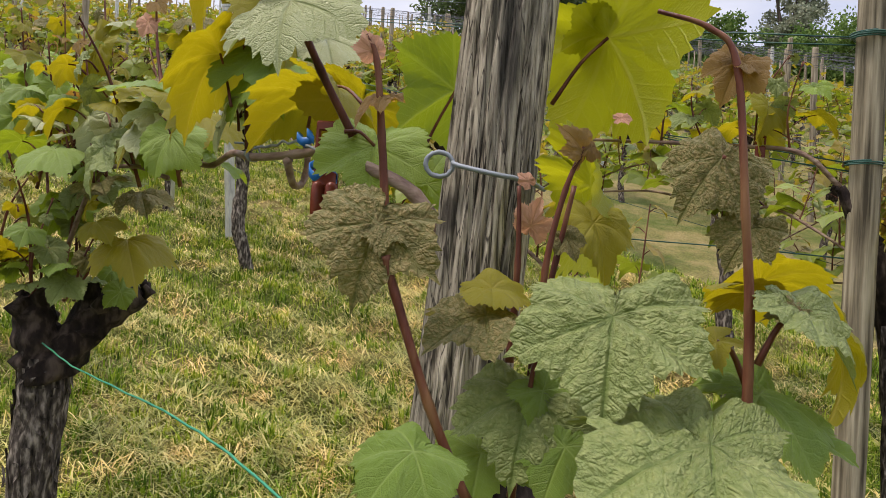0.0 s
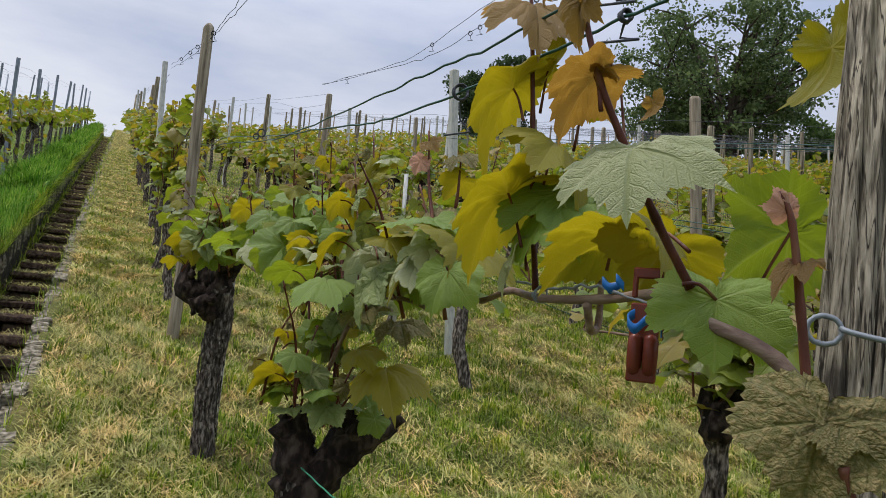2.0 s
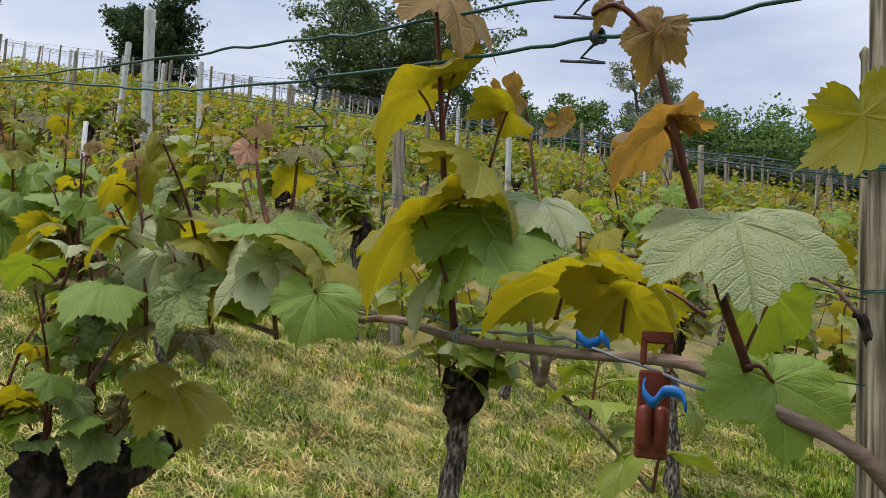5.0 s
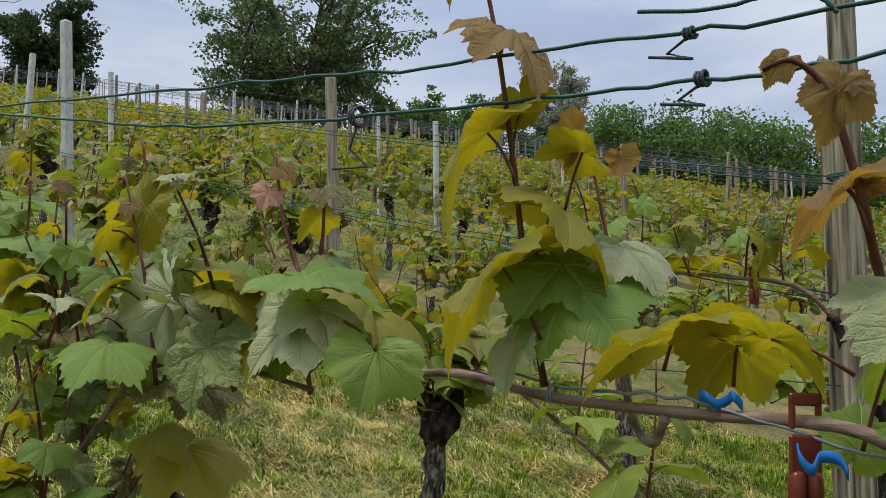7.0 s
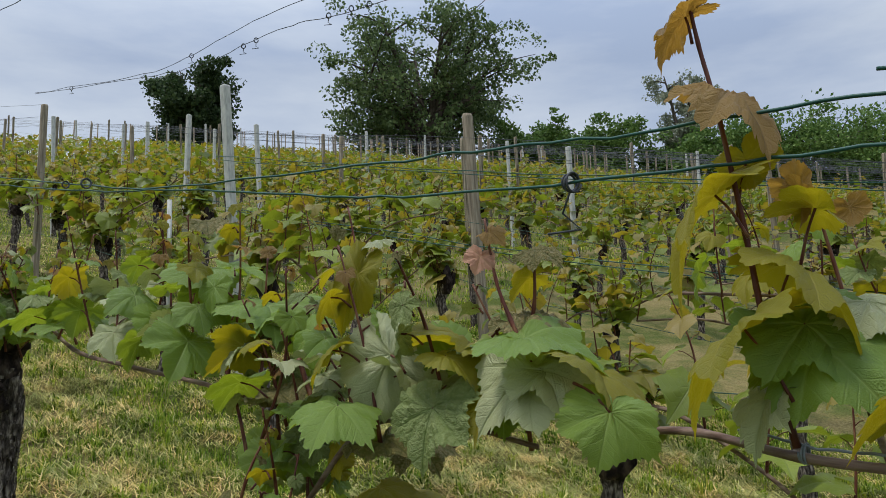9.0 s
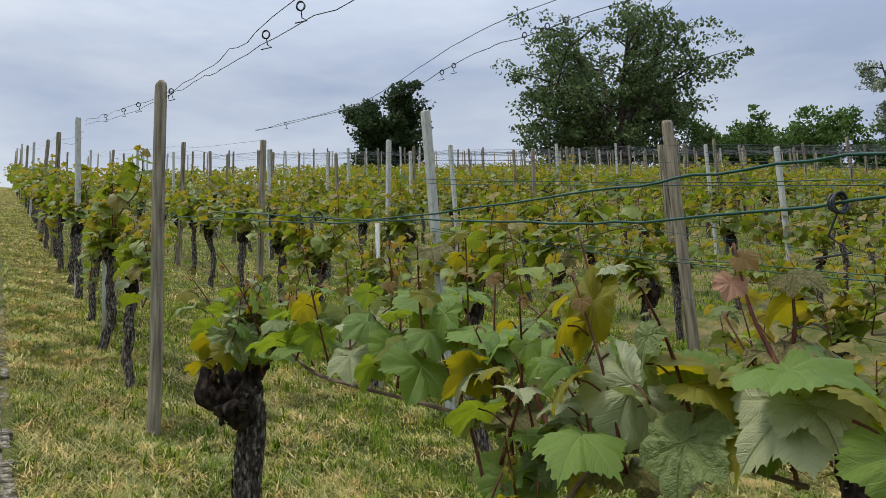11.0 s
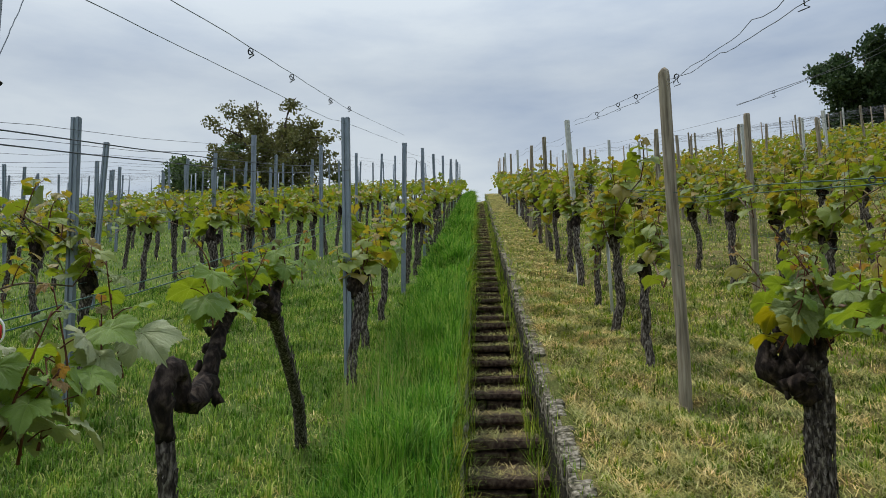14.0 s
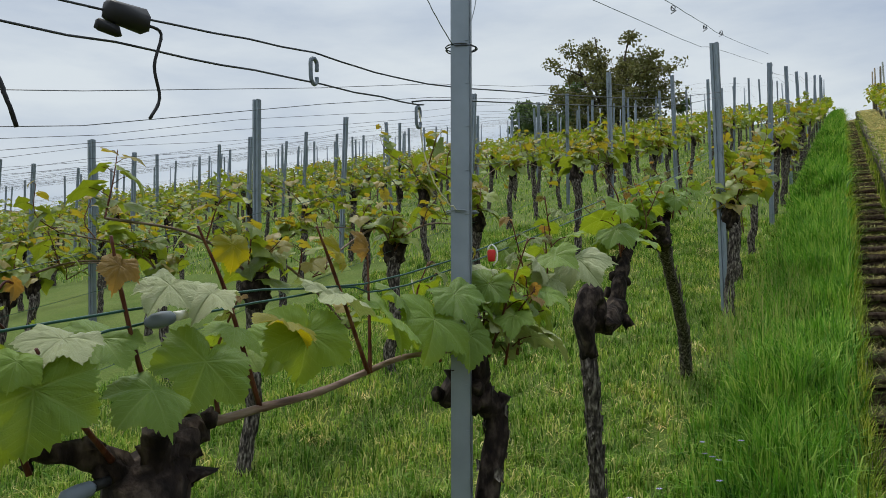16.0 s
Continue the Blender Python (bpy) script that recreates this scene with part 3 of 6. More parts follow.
def plant_rows():
    rng = np.random.default_rng(12)
    spots = []
    for rows, side in ((RIGHT_ROWS, 1), (LEFT_ROWS, -1)):
        for k, x in enumerate(rows):
            y = 1.0 + rng.uniform(0, 1.2) - (1.5 if k > 1 else 0)
            if k == 0:
                y = 5.26 if side > 0 else 5.45
            elif k == 1 and side > 0:
                y = 1.2
            while y < CREST:
                spots.append((math.hypot(x, y * 0.9), k, side, 2.47 if k == 1 and side > 0 and y == 1.2 else x + rng.normal(0, 0.03), y, rng.uniform()))
                y += 1.2 * rng.uniform(0.9, 1.12) + (1.2 if rng.random() < 0.06 else 0)
    spots.sort()
    near, mid, far = spots[:46], spots[46:300], spots[300:]
    kinds = [generic_vine(20 + s, SMALL, 10, 8, 0.1, 5, LAB_VINE, both=s % 3 != 1) for s in range(7)]
    kinds2 = [generic_vine(50 + s, TINY, 10, 7, 0.11, 3, LAB_VINE, both=True) for s in range(6)]
    low = [generic_vine(80 + s, SMALL, 7, 6, 0.105, 5, LAB_VINE, both=s % 3 != 1, tall=(0.14, 0.32)) for s in range(5)]
    low2 = [generic_vine(95 + s, TINY, 6, 5, 0.115, 3, LAB_VINE, both=True, tall=(0.14, 0.32)) for s in range(5)]
    used = set()
    for group, both_sides in ((near, (kinds, low)), (mid, (kinds2, low2))):
        for i, (_, k, side, x, y, r) in enumerate(group):
            protos = both_sides[side < 0]
            p = protos[i % len(protos)]
            ob = p if id(p) not in used else copy_thing(p, Matrix())
            used.add(id(p))
            place(ob, x, y, math.pi * (r > 0.5) + (r - 0.5) * 0.3, 0.9 + 0.25 * ((r * 7) % 1))
    stems, green, young = Geo(), Geo(), Geo()
    for _, k, side, x, y, r in far:
        o = np.array([x, y, float(land(x, y))])
        tube(stems, [o, o + [0, 0, 0.7]], 0.03, 3, 0, 0, False)
        for q in range((44 if side > 0 else 30) if y < 30 else 28):
            d = np.array([rng.normal(0, 0.15), rng.uniform(-0.62, 0.62), rng.uniform(0.6, 1.12 if side > 0 else 0.98)])
            put_leaf(young if rng.random() < 0.22 + 0.35 * (d[2] > 1.0) else green, DOT, rng, o + d, 0.16, rng.normal(0, 1, 2))
    rest = thing("far_vines", "distant rows of leafy grapevines up the hillside", "grapevines", kind="stuff")
    tagged(part("trunks", stems, BARK, rest), kind="stuff")
    tagged(part("foliage", green, FOLIAGE, rest), kind="stuff")
    tagged(part("young_foliage", young, FOLIAGE_YOUNG, rest), kind="stuff")


plant_rows()

# ---- posts ----


def wood_post_mesh(height, r, mat, seed, seg=12):
    rng = np.random.default_rng(seed)
    z = np.array([-0.3, 0, 0.3, 0.8, 1.3, height - 0.03, height - 0.008, height])
    p = np.stack([rng.normal(0, 0.003, 8), rng.normal(0, 0.003, 8), z], 1)
    return tube(Geo(), p, r * np.array([1.05, 1.04, 1.0, 1.0, 0.98, 0.95, 0.9, 0.75]), seg, 0.04, seed).mesh("vineyard_post", mat)


def square_post_mesh(height, w, seed):
    g = box(Geo(), -w / 2, -w / 2, -0.3, w / 2, w / 2, height, 0.001, np.random.default_rng(seed), 0.008)
    for z in (height - 0.05, height - 0.45, height - 0.9):
        tube(g, [(-w / 2 - 0.003, 0, z), (-w / 2 + 0.004, 0, z)], 0.007, 8)
    return g.mesh("vineyard_post", CONCRETE, False)


def steel_post_mesh(height, w, depth, notches=True):
    """A folded steel section, open at the back, with hooks pressed out of its edges."""
    g = Geo()
    out = [(-w / 2, depth / 2), (-w / 2, -depth / 2), (-w * 0.18, -depth / 2), (-w * 0.1, -depth * 0.25), (w * 0.1, -depth * 0.25), (w * 0.18, -depth / 2), (w / 2, -depth / 2), (w / 2, depth / 2)]
    t = 0.003
    for (xa, ya), (xb, yb) in zip(out[:-1], out[1:]):
        d = np.array([xb - xa, yb - ya])
        nrm = np.array([-d[1], d[0]]) / np.linalg.norm(d) * t
        quad = [(xa, ya), (xb, yb), (xb + nrm[0], yb + nrm[1]), (xa + nrm[0], ya + nrm[1])]
        v = [(x, y, z) for z in (-0.3, height) for x, y in quad]
        f = []
        for k in range(4):
            k2 = (k + 1) % 4
            f += [(k, k2, k2 + 4), (k, k2 + 4, k + 4)]
        f += [(4, 5, 6), (4, 6, 7)]
        g.add(v, f)
    if notches:
        for z in np.arange(0.5, height - 0.02, 0.1):
            for s in (-1, 1):
                box(g, s * w / 2 - 0.002, -depth / 2 + 0.004, z, s * w / 2 + 0.004, -depth / 2 + 0.012, z + 0.022)
    return g.mesh("vineyard_post", STEEL, False)


def plant_posts():
    rng = np.random.default_rng(3)
    wood = [wood_post_mesh(h, 0.036, m, 9 + k) for k, (h, m) in enumerate(((1.95, WOOD), (1.9, WOOD_TAN), (2.0, WOOD), (1.88, WOOD_TAN)))]
    pale = [square_post_mesh(h, 0.055, k) for k, h in enumerate((2.0, 1.92))]
    steel = [steel_post_mesh(h, 0.058, 0.04) for h in (2.0, 1.94)]
    spots = []
    for k, x in enumerate(RIGHT_ROWS):
        y = [8.763, 7.8, 8.1][k] if k < 3 else 3.2 + rng.uniform(0, 2.5)
        while y < CREST + 0.5:
            spots.append((math.hypot(x, y), x, y, 1))
            y += 4.4 * rng.uniform(0.9, 1.06)
    for k, x in enumerate(LEFT_ROWS):
        y = [5.49, 4.85, 4.56, 4.41][k] if k < 4 else 2.5 + rng.uniform(0, 2.5)
        while y < CREST + 0.5:
            spots.append((math.hypot(x, y), x, y, -1))
            y += 3.95 * rng.uniform(0.96, 1.05)
    spots.sort()
    rest = {"wood": Geo(), "steel": Geo()}
    for i, (_, x, y, side) in enumerate(spots):
        u = rng.random()
        if i < 280:
            if side < 0:
                me, lab = steel[i % 2], "grey galvanised steel vineyard post with notched edges"
            elif y == 8.763 or (u < 0.2 and y != 7.8):
                me, lab = pale[i % 2], "pale grey square vineyard post"
            else:
                me, lab = wood[i % 4], "weathered round wooden vineyard post"
            ob = tagged(new("vineyard_post", me), lab, "post", "vineyard posts")
            ob.location = (x, y, float(land(x, y)))
            ob.rotation_euler = (rng.normal(0, 0.02), rng.normal(0, 0.025), rng.uniform(-0.2, 0.2))
        else:
            z = float(land(x, y))
            tube(rest["wood" if side > 0 else "steel"], [(x, y, z), (x + rng.normal(0, 0.03), y, z + 1.92)], 0.032, 4)
    for key, m in (("wood", WOOD_TAN), ("steel", STEEL)):
        if rest[key].n:
            tagged(part("far_posts", rest[key], m), "distant rows of vineyard posts", "posts", "", "stuff")


plant_posts()


def set_post(me, label, x, y, top=None, z=None):
    ob = tagged(new("vineyard_post", me), label, "post", "vineyard posts")
    z0 = float(land(x, y)) if z is None else z
    ob.location = (x, y, z0)
    if top is not None:
        d = Vector(top) - ob.location
        ob.rotation_euler = d.to_track_quat("Z", "Y").to_euler()
    return ob


# posts of the nearest rows
set_post(wood_post_mesh(2.0, 0.036, WOOD_TAN, 31, 16), "tall weathered round wooden vineyard post", 1.08, 4.32, (1.068, 4.325, 1.991), 0.0)
set_post(square_post_mesh(2.1, 0.055, 32), "leaning pale grey square vineyard post", 2.88, 4.179, (2.73, 4.153, 2.03), -0.075)
set_post(wood_post_mesh(2.05, 0.042, WOOD_TAN, 33, 14), "leaning tan wooden vineyard post", 4.56, 3.64, (4.446, 3.644, 2.005))
set_post(wood_post_mesh(2.9, 0.038, WOOD, 34, 20), "grey wooden post bound with green wire", 2.74, 0.0)
set_post(wood_post_mesh(2.04, 0.028, WOOD, 36, 16), "broken grey stake leaning on a wooden post", 2.85, 0.06)
set_post(steel_post_mesh(2.15, 0.056, 0.045), "grey galvanised steel post with wires and notches", -1.02, 1.135, (-1.015, 1.137, 0.814))


def end_post():
    """The split end post: a round stem with deep drying cracks along the grain."""
    rng = np.random.default_rng(77)
    seg, rows = 150, 40
    a = np.arange(seg) * 2 * np.pi / seg
    crack = np.zeros(seg)
    for c, w, d in ((3.25, 0.05, 0.2), (3.7, 0.03, 0.12), (4.0, 0.035, 0.16), (4.5, 0.055, 0.3), (4.85, 0.03, 0.14), (5.2, 0.04, 0.1), (2.7, 0.05, 0.2), (0.4, 0.06, 0.2), (1.5, 0.06, 0.16)):
        crack -= d * np.exp(-(((a - c) / w) ** 2))
    crack += 0.02 * rng.normal(0, 1, seg)
    zs = np.linspace(-0.3, 2.03, rows)
    r0, r1 = np.array([0.962, -0.448, -1.23]), np.array([1.19, -0.43, 0.80])
    v = []
    for z in zs:
        c = r0 + (r1 - r0) * z / 2.03
        sw = np.roll(crack, int(3.0 * np.sin(z * 2.1))) * (0.7 + 0.3 * np.sin(z * 5))
        rr = 0.0365 * (1 + sw + 0.01 * rng.normal(0, 1, seg)) * (1.03 - 0.02 * z)
        v.append(np.stack([c[0] + rr * np.cos(a), c[1] + rr * np.sin(a), np.full(seg, c[2])], 1))
    v = np.concatenate(v + [[r1 + [0, 0, 0.004]]])
    k, j = np.meshgrid(np.arange(rows - 1), np.arange(seg), indexing="ij")
    k, j = k.ravel(), j.ravel()
    j2 = (j + 1) % seg
    f = np.concatenate([np.stack([k * seg + j, k * seg + j2, (k + 1) * seg + j2], 1), np.stack([k * seg + j, (k + 1) * seg + j2, (k + 1) * seg + j], 1)])
    e = (rows - 1) * seg
    i = np.arange(seg)
    f = np.concatenate([f, np.stack([e + i, e + (i + 1) % seg, np.full(seg, rows * seg)], 1)])
    tagged(part("end_post", Geo().add(v, f), WOOD_SPLIT), "cracked grey weathered wooden end post with a wire loop", "post", "vineyard posts")


end_post()

# ---- trees ----


def leaf_cloud(geo, rng, c, size, n, leaf, flat=0.75):
    """A clump of small leaves round a point."""
    q = rng.normal(0, 1, (n, 3))
    q *= (rng.uniform(0.1, 1, n) ** 0.5 / np.linalg.norm(q, axis=1))[:, None]
    p = c + q * size * (1.1, 1.1, flat)
    d1 = rng.normal(0, 1, (n, 3))
    d1 /= np.linalg.norm(d1, axis=1)[:, None]
    d2 = np.cross(d1, rng.normal(0, 1, (n, 3)))
    d2 /= np.linalg.norm(d2, axis=1)[:, None] + 1e-6
    sz = leaf * rng.uniform(0.6, 1.3, (n, 1))
    v = np.stack([p - d1 * sz * 0.5, p + d2 * sz * 0.32, p + d1 * sz * 0.5, p - d2 * sz * 0.32], 1).reshape(-1, 3)
    i = np.arange(n)[:, None] * 4
    geo.add(v, np.concatenate([i + [0, 1, 2], i + [0, 2, 3]]))


def tree(name, label, x, y, h, spread, mat, seed, leaf=0.3, stems=5, limbs=9, twigs=6, per=60, bare=0.2, fan=0.75, puff=0.11, sink=0.0):
    """A tree of several stems that fork into limbs and twigs; leaf clumps sit on the twigs and leave gaps."""
    rng = np.random.default_rng(seed)
    ob = thing(name, label, "tree", (x, y, float(land(x, y)) - sink))
    tr, cr = Geo(), Geo()
    for k in range(stems):
        a = k * 2.4 + rng.uniform(-0.4, 0.4)
        out = fan * spread * (0.25 + 0.75 * math.sqrt((k + 0.3) / stems))
        top = np.array([out * math.cos(a) * 0.8, out * math.sin(a) * 0.8, h * (0.97 - 0.42 * (k / max(1, stems - 1)) ** 1.3 + rng.uniform(-0.05, 0.05))])
        line = bent([(0.1 * math.cos(a), 0.1 * math.sin(a), -0.3), tuple(top * (0.22, 0.22, 0.35)), tuple(top * (0.6, 0.6, 0.7)), tuple(top)], 5)
        tube(tr, line, np.linspace(0.026 * h, 0.004 * h, len(line)), 7, 0.1, seed + k)
        for j in range(limbs):
            u = bare + (1 - bare) * (j + rng.uniform(0, 1)) / limbs
            p = line[min(len(line) - 1, int(u * (len(line) - 1)))]
            b2 = a + rng.normal(0, 1.3)
            ln = spread * rng.uniform(0.35, 0.85) * (1.1 - 0.5 * u)
            e = p + np.array([math.cos(b2) * ln, math.sin(b2) * ln, ln * rng.uniform(-0.1, 0.75)])
            tube(tr, bent([tuple(p), tuple((p + e) / 2 + [0, 0, 0.08 * ln]), tuple(e)], 3), np.linspace(0.008 * h, 0.0015 * h, 7), 4, 0.1, j)
            for _ in range(twigs):
                c = p + (e - p) * rng.uniform(0.3, 1.12) + rng.normal(0, 0.07, 3) * spread
                leaf_cloud(cr, rng, c, spread * puff * rng.uniform(0.6, 1.4), int(per * rng.uniform(0.5, 1.3)), leaf)
    part("trunk", tr, TREE_BARK, ob)
    tagged(part("crown", cr, mat, ob), kind="stuff")
    return ob


tree("dark_tree", "compact dark green tree on the hill crest", 24.7, 49.2, 8.1, 3.2, TREE_DARK, 1, 0.26, 9, 9, 7, 70, 0.03, 0.75, 0.19)
tree("broad_tree", "broad loose green tree with many stems on the crest", 39.5, 41.6, 12.6, 8.2, TREE_MID, 2, 0.28, 12, 11, 8, 40, 0.08, 0.85, 0.085)
tree("birch_tree", "pale grey-green drooping tree behind the hedge", 55.0, 29.0, 10.0, 3.6, TREE_PALE, 3, 0.24, 5, 9, 7, 50, 0.22, 0.7, 0.14)
tree("olive_tree", "open yellow-green tree above the vines", -13.9, 50.5, 8.5, 4.8, TREE_OLIVE, 4, 0.22, 9, 9, 7, 50, 0.12, 0.8, 0.11)
tree("dark_bush_tree", "rounded dark green tree beside an open one", -18.2, 50.5, 5.2, 3.0, TREE_MID, 5, 0.24, 7, 8, 7, 60, 0.03, 0.8, 0.17)
tree("small_tree", "small green tree beyond the crest", -10.6, 52.0, 4.0, 1.7, TREE_MID, 6, 0.22, 3, 7, 5, 50, 0.05, 0.8, 0.18)
for k, (a, d, h, s) in enumerate(((56, 58, 4, 3.5), (62, 60, 3.5, 3.5), (66, 58, 5, 4.5), (70, 58, 6, 5), (75, 57, 5.5, 5), (80, 57, 5.5, 5), (85, 56, 6, 5), (91, 56, 6, 5), (51, 60, 4, 3))):
    x, y = d * math.sin(math.radians(a)), d * math.cos(math.radians(a))
    tree("hedge_tree", "leafy light green hedge tree behind the vineyard", x, y, h, s * 1.2, HEDGE, 30 + k, 0.26, 7, 8, 6, 60, 0.0, 0.85, 0.15)

# ---- grass ----


def blades(geo, rng, x, y, height, width, lean=0.5, lift=0.0, flat=False):
    n = len(x)
    z = land(x, y) + bumps(x, y) - 0.005 + lift
    a = rng.uniform(0, 6.28, n)
    d = np.stack([np.cos(a), np.sin(a), np.zeros(n)], 1)
    s = np.stack([-np.sin(a), np.cos(a), np.zeros(n)], 1)
    h, w = height[:, None], width[:, None]
    ln = np.abs(rng.normal(0, lean, n))[:, None]
    p = np.stack([x, y, z], 1)
    up = np.array([0, 0, 1.0])
    if flat:
        tiltup = rng.uniform(-0.05, 0.25, n)[:, None]
        mid, tip = p + d * h * 0.5 + up * h * 0.12 * tiltup + up * 0.01, p + d * h + up * h * tiltup
        mid = mid + up * (SLOPE * d[:, 1:2] * h * 0.5)
        tip = tip + up * (SLOPE * d[:, 1:2] * h)
    else:
        mid = p + up * h * 0.6 + d * h * ln * 0.25
        tip = p + up * h * (1 - 0.25 * np.minimum(ln, 1.5)) + d * h * ln * 0.9
    v = np.stack([p - s * w, p + s * w, mid - s * w * 0.8, mid + s * w * 0.8, tip], 1).reshape(-1, 3)
    i = np.arange(n)[:, None] * 5
    geo.add(v, np.concatenate([i + [0, 1, 3], i + [0, 3, 2], i + [2, 3, 4]]))


def scatter(rng, n, x0, x1, y0, y1, bias=1.0):
    x = rng.uniform(x0, x1, n)
    y = y0 + (y1 - y0) * rng.uniform(0, 1, n) ** bias
    ok = (x < STAIR_L - 0.1) | (x > STAIR_R + 0.08)
    return x[ok], y[ok]


def patchy(x, y):
    return np.sin(x * 2.3 + 1.7 * np.sin(y * 1.9)) * np.sin(y * 2.7 + x) + 0.5 * np.sin(x * 7.1 + 2 * np.sin(y * 5.3)) * np.sin(y * 6.1)


def tufts(rng, n, per, spread, x0, x1, y0, y1, bias=1.3):
    """Places of blades that stand in tufts, and how near each is to the heart of its tuft."""
    cx, cy = scatter(rng, n, x0, x1, y0, y1, bias)
    d = rng.normal(0, 1, (len(cx), per, 2)) * spread * rng.uniform(0.5, 1.5, (len(cx), 1, 1))
    near = np.exp(-(d**2).sum(2) / (2 * spread**2)) * rng.uniform(0.6, 1.3, (len(cx), 1))
    x, y, q = (cx[:, None] + d[:, :, 0]).ravel(), (cy[:, None] + d[:, :, 1]).ravel(), near.ravel()
    ok = (x < STAIR_L - 0.1) | (x > STAIR_R + 0.08)
    return x[ok], y[ok], q[ok]


def hay(geo, rng, n, per, spread, x0, x1, y0, y1, bias=1.3):
    """Swaths of cut grass lying in low tangled heaps."""
    x, y, q = tufts(rng, n, per, spread, x0, x1, y0, y1, bias)
    blades(geo, rng, x, y, rng.uniform(0.03, 0.13, len(x)), rng.uniform(0.0014, 0.0032, len(x)), 0.3, 0.008 + 0.03 * q * rng.uniform(0.2, 1.2, len(x)), True)


def grow_grass():
    rng = np.random.default_rng(8)
    g = Geo()
    x, y = scatter(rng, 170000, 0.42, 6.0, 0.5, 9, 1.5)
    p = patchy(x, y) + rng.normal(0, 0.35, len(x))
    x, y, p = x[p > -0.35], y[p > -0.35], p[p > -0.35]
    tuft = np.clip(0.55 + 0.45 * p, 0.35, 1.3)
    blades(g, rng, x, y, rng.uniform(0.02, 0.075, len(x)) * tuft, rng.uniform(0.0016, 0.0044, len(x)), 1.1)
    x, y, q = tufts(rng, 2600, 34, 0.026, 0.45, 6.0, 0.6, 8.5)
    blades(g, rng, x, y, 0.02 + 0.07 * q * rng.uniform(0.4, 1.1, len(x)), rng.uniform(0.002, 0.0048, len(x)), 0.9)
    x, y = scatter(rng, 60000, 0.42, 14, 6, 24, 1.3)
    blades(g, rng, x, y, rng.uniform(0.03, 0.09, len(x)), rng.uniform(0.003, 0.008, len(x)), 1.0)
    x, y = scatter(rng, 40000, 0.42, 8.0, -7.0, 0.7)
    blades(g, rng, x, y, rng.uniform(0.03, 0.1, len(x)), rng.uniform(0.003, 0.006, len(x)), 1.0)
    tagged(part("mown_grass", g, GRASS), "short mown green grass between the vine rows", "grass", "", "stuff")
    g = Geo()
    x, y = scatter(rng, 130000, -5, -0.7, 1.0, 10, 1.4)
    keep = patchy(x, y) + rng.normal(0, 0.4, len(x)) > -0.6
    x, y = x[keep], y[keep]
    blades(g, rng, x, y, rng.uniform(0.02, 0.09, len(x)), rng.uniform(0.0016, 0.0045, len(x)), 1.1)
    x, y, q = tufts(rng, 2200, 32, 0.03, -5.0, -0.7, 1.2, 10)
    blades(g, rng, x, y, 0.02 + 0.09 * q * rng.uniform(0.4, 1.1, len(x)), rng.uniform(0.002, 0.005, len(x)), 0.9)
    x, y = scatter(rng, 45000, -16, -0.7, 8, 28, 1.2)
    blades(g, rng, x, y, rng.uniform(0.03, 0.1, len(x)), rng.uniform(0.004, 0.009, len(x)), 1.0)
    x, y = scatter(rng, 35000, -8.0, -0.3, -7.0, 1.3)
    blades(g, rng, x, y, rng.uniform(0.04, 0.12, len(x)), rng.uniform(0.003, 0.006, len(x)), 0.9)
    tagged(part("green_grass", g, GRASS_LEFT), "lush short green grass under the vines", "grass", "", "stuff")
    g = Geo()
    x, y = scatter(rng, 110000, 0.4, 6.0, 0.6, 12, 1.4)
    keep = patchy(x, y) + rng.normal(0, 0.5, len(x)) < 0.3
    x, y = x[keep], y[keep]
    blades(g, rng, x, y, rng.uniform(0.02, 0.11, len(x)), rng.uniform(0.0013, 0.0032, len(x)), 0.3, 0.014, True)
    hay(g, rng, 1500, 40, 0.055, 0.45, 5.5, 0.6, 9)
    hay(g, rng, 330, 130, 0.1, 0.5, 5.5, 0.8, 8)
    for row in (1.75, 3.4):
        x, y = scatter(rng, 16000, row - 0.55, row + 0.45, 0.4, 9, 1.3)
        keep = np.sin(y * 1.3 + row) + 0.6 * np.sin(y * 3.1 + x * 2) + rng.normal(0, 0.4, len(x)) > -0.35
        x, y = x[keep], y[keep]
        blades(g, rng, x, y, rng.uniform(0.03, 0.13, len(x)), rng.uniform(0.0013, 0.003, len(x)), 0.3, rng.uniform(0.01, 0.045, len(x)), True)
    x, y = scatter(rng, 30000, 0.42, 7.0, -6.0, 0.8)
    blades(g, rng, x, y, rng.uniform(0.04, 0.15, len(x)), rng.uniform(0.0016, 0.0035, len(x)), 0.3, rng.uniform(0.01, 0.04, len(x)), True)
    x, y = scatter(rng, 22000, 0.42, 1.0, 1.0, 9, 1.3)
    blades(g, rng, x, y, rng.uniform(0.03, 0.12, len(x)), rng.uniform(0.0013, 0.003, len(x)), 0.3, rng.uniform(0.01, 0.04, len(x)), True)
    x, y = scatter(rng, 26000, 0.4, 1.1, 6, 42, 1.6)
    blades(g, rng, x, y, rng.uniform(0.06, 0.2, len(x)), rng.uniform(0.003, 0.008, len(x)), 0.3, 0.02, True)
    x, y = scatter(rng, 16000, 1.1, 9, 8, 26, 1.4)
    blades(g, rng, x, y, rng.uniform(0.06, 0.18, len(x)), rng.uniform(0.003, 0.007, len(x)), 0.3, 0.02, True)
    x, y = scatter(rng, 14000, -4.5, -0.9, 1.0, 10, 1.2)
    keep = patchy(x, y) + rng.normal(0, 0.3, len(x)) < -0.1
    x, y = x[keep], y[keep]
    blades(g, rng, x, y, rng.uniform(0.03, 0.15, len(x)), rng.uniform(0.001, 0.0025, len(x)), 0.3, 0.012, True)
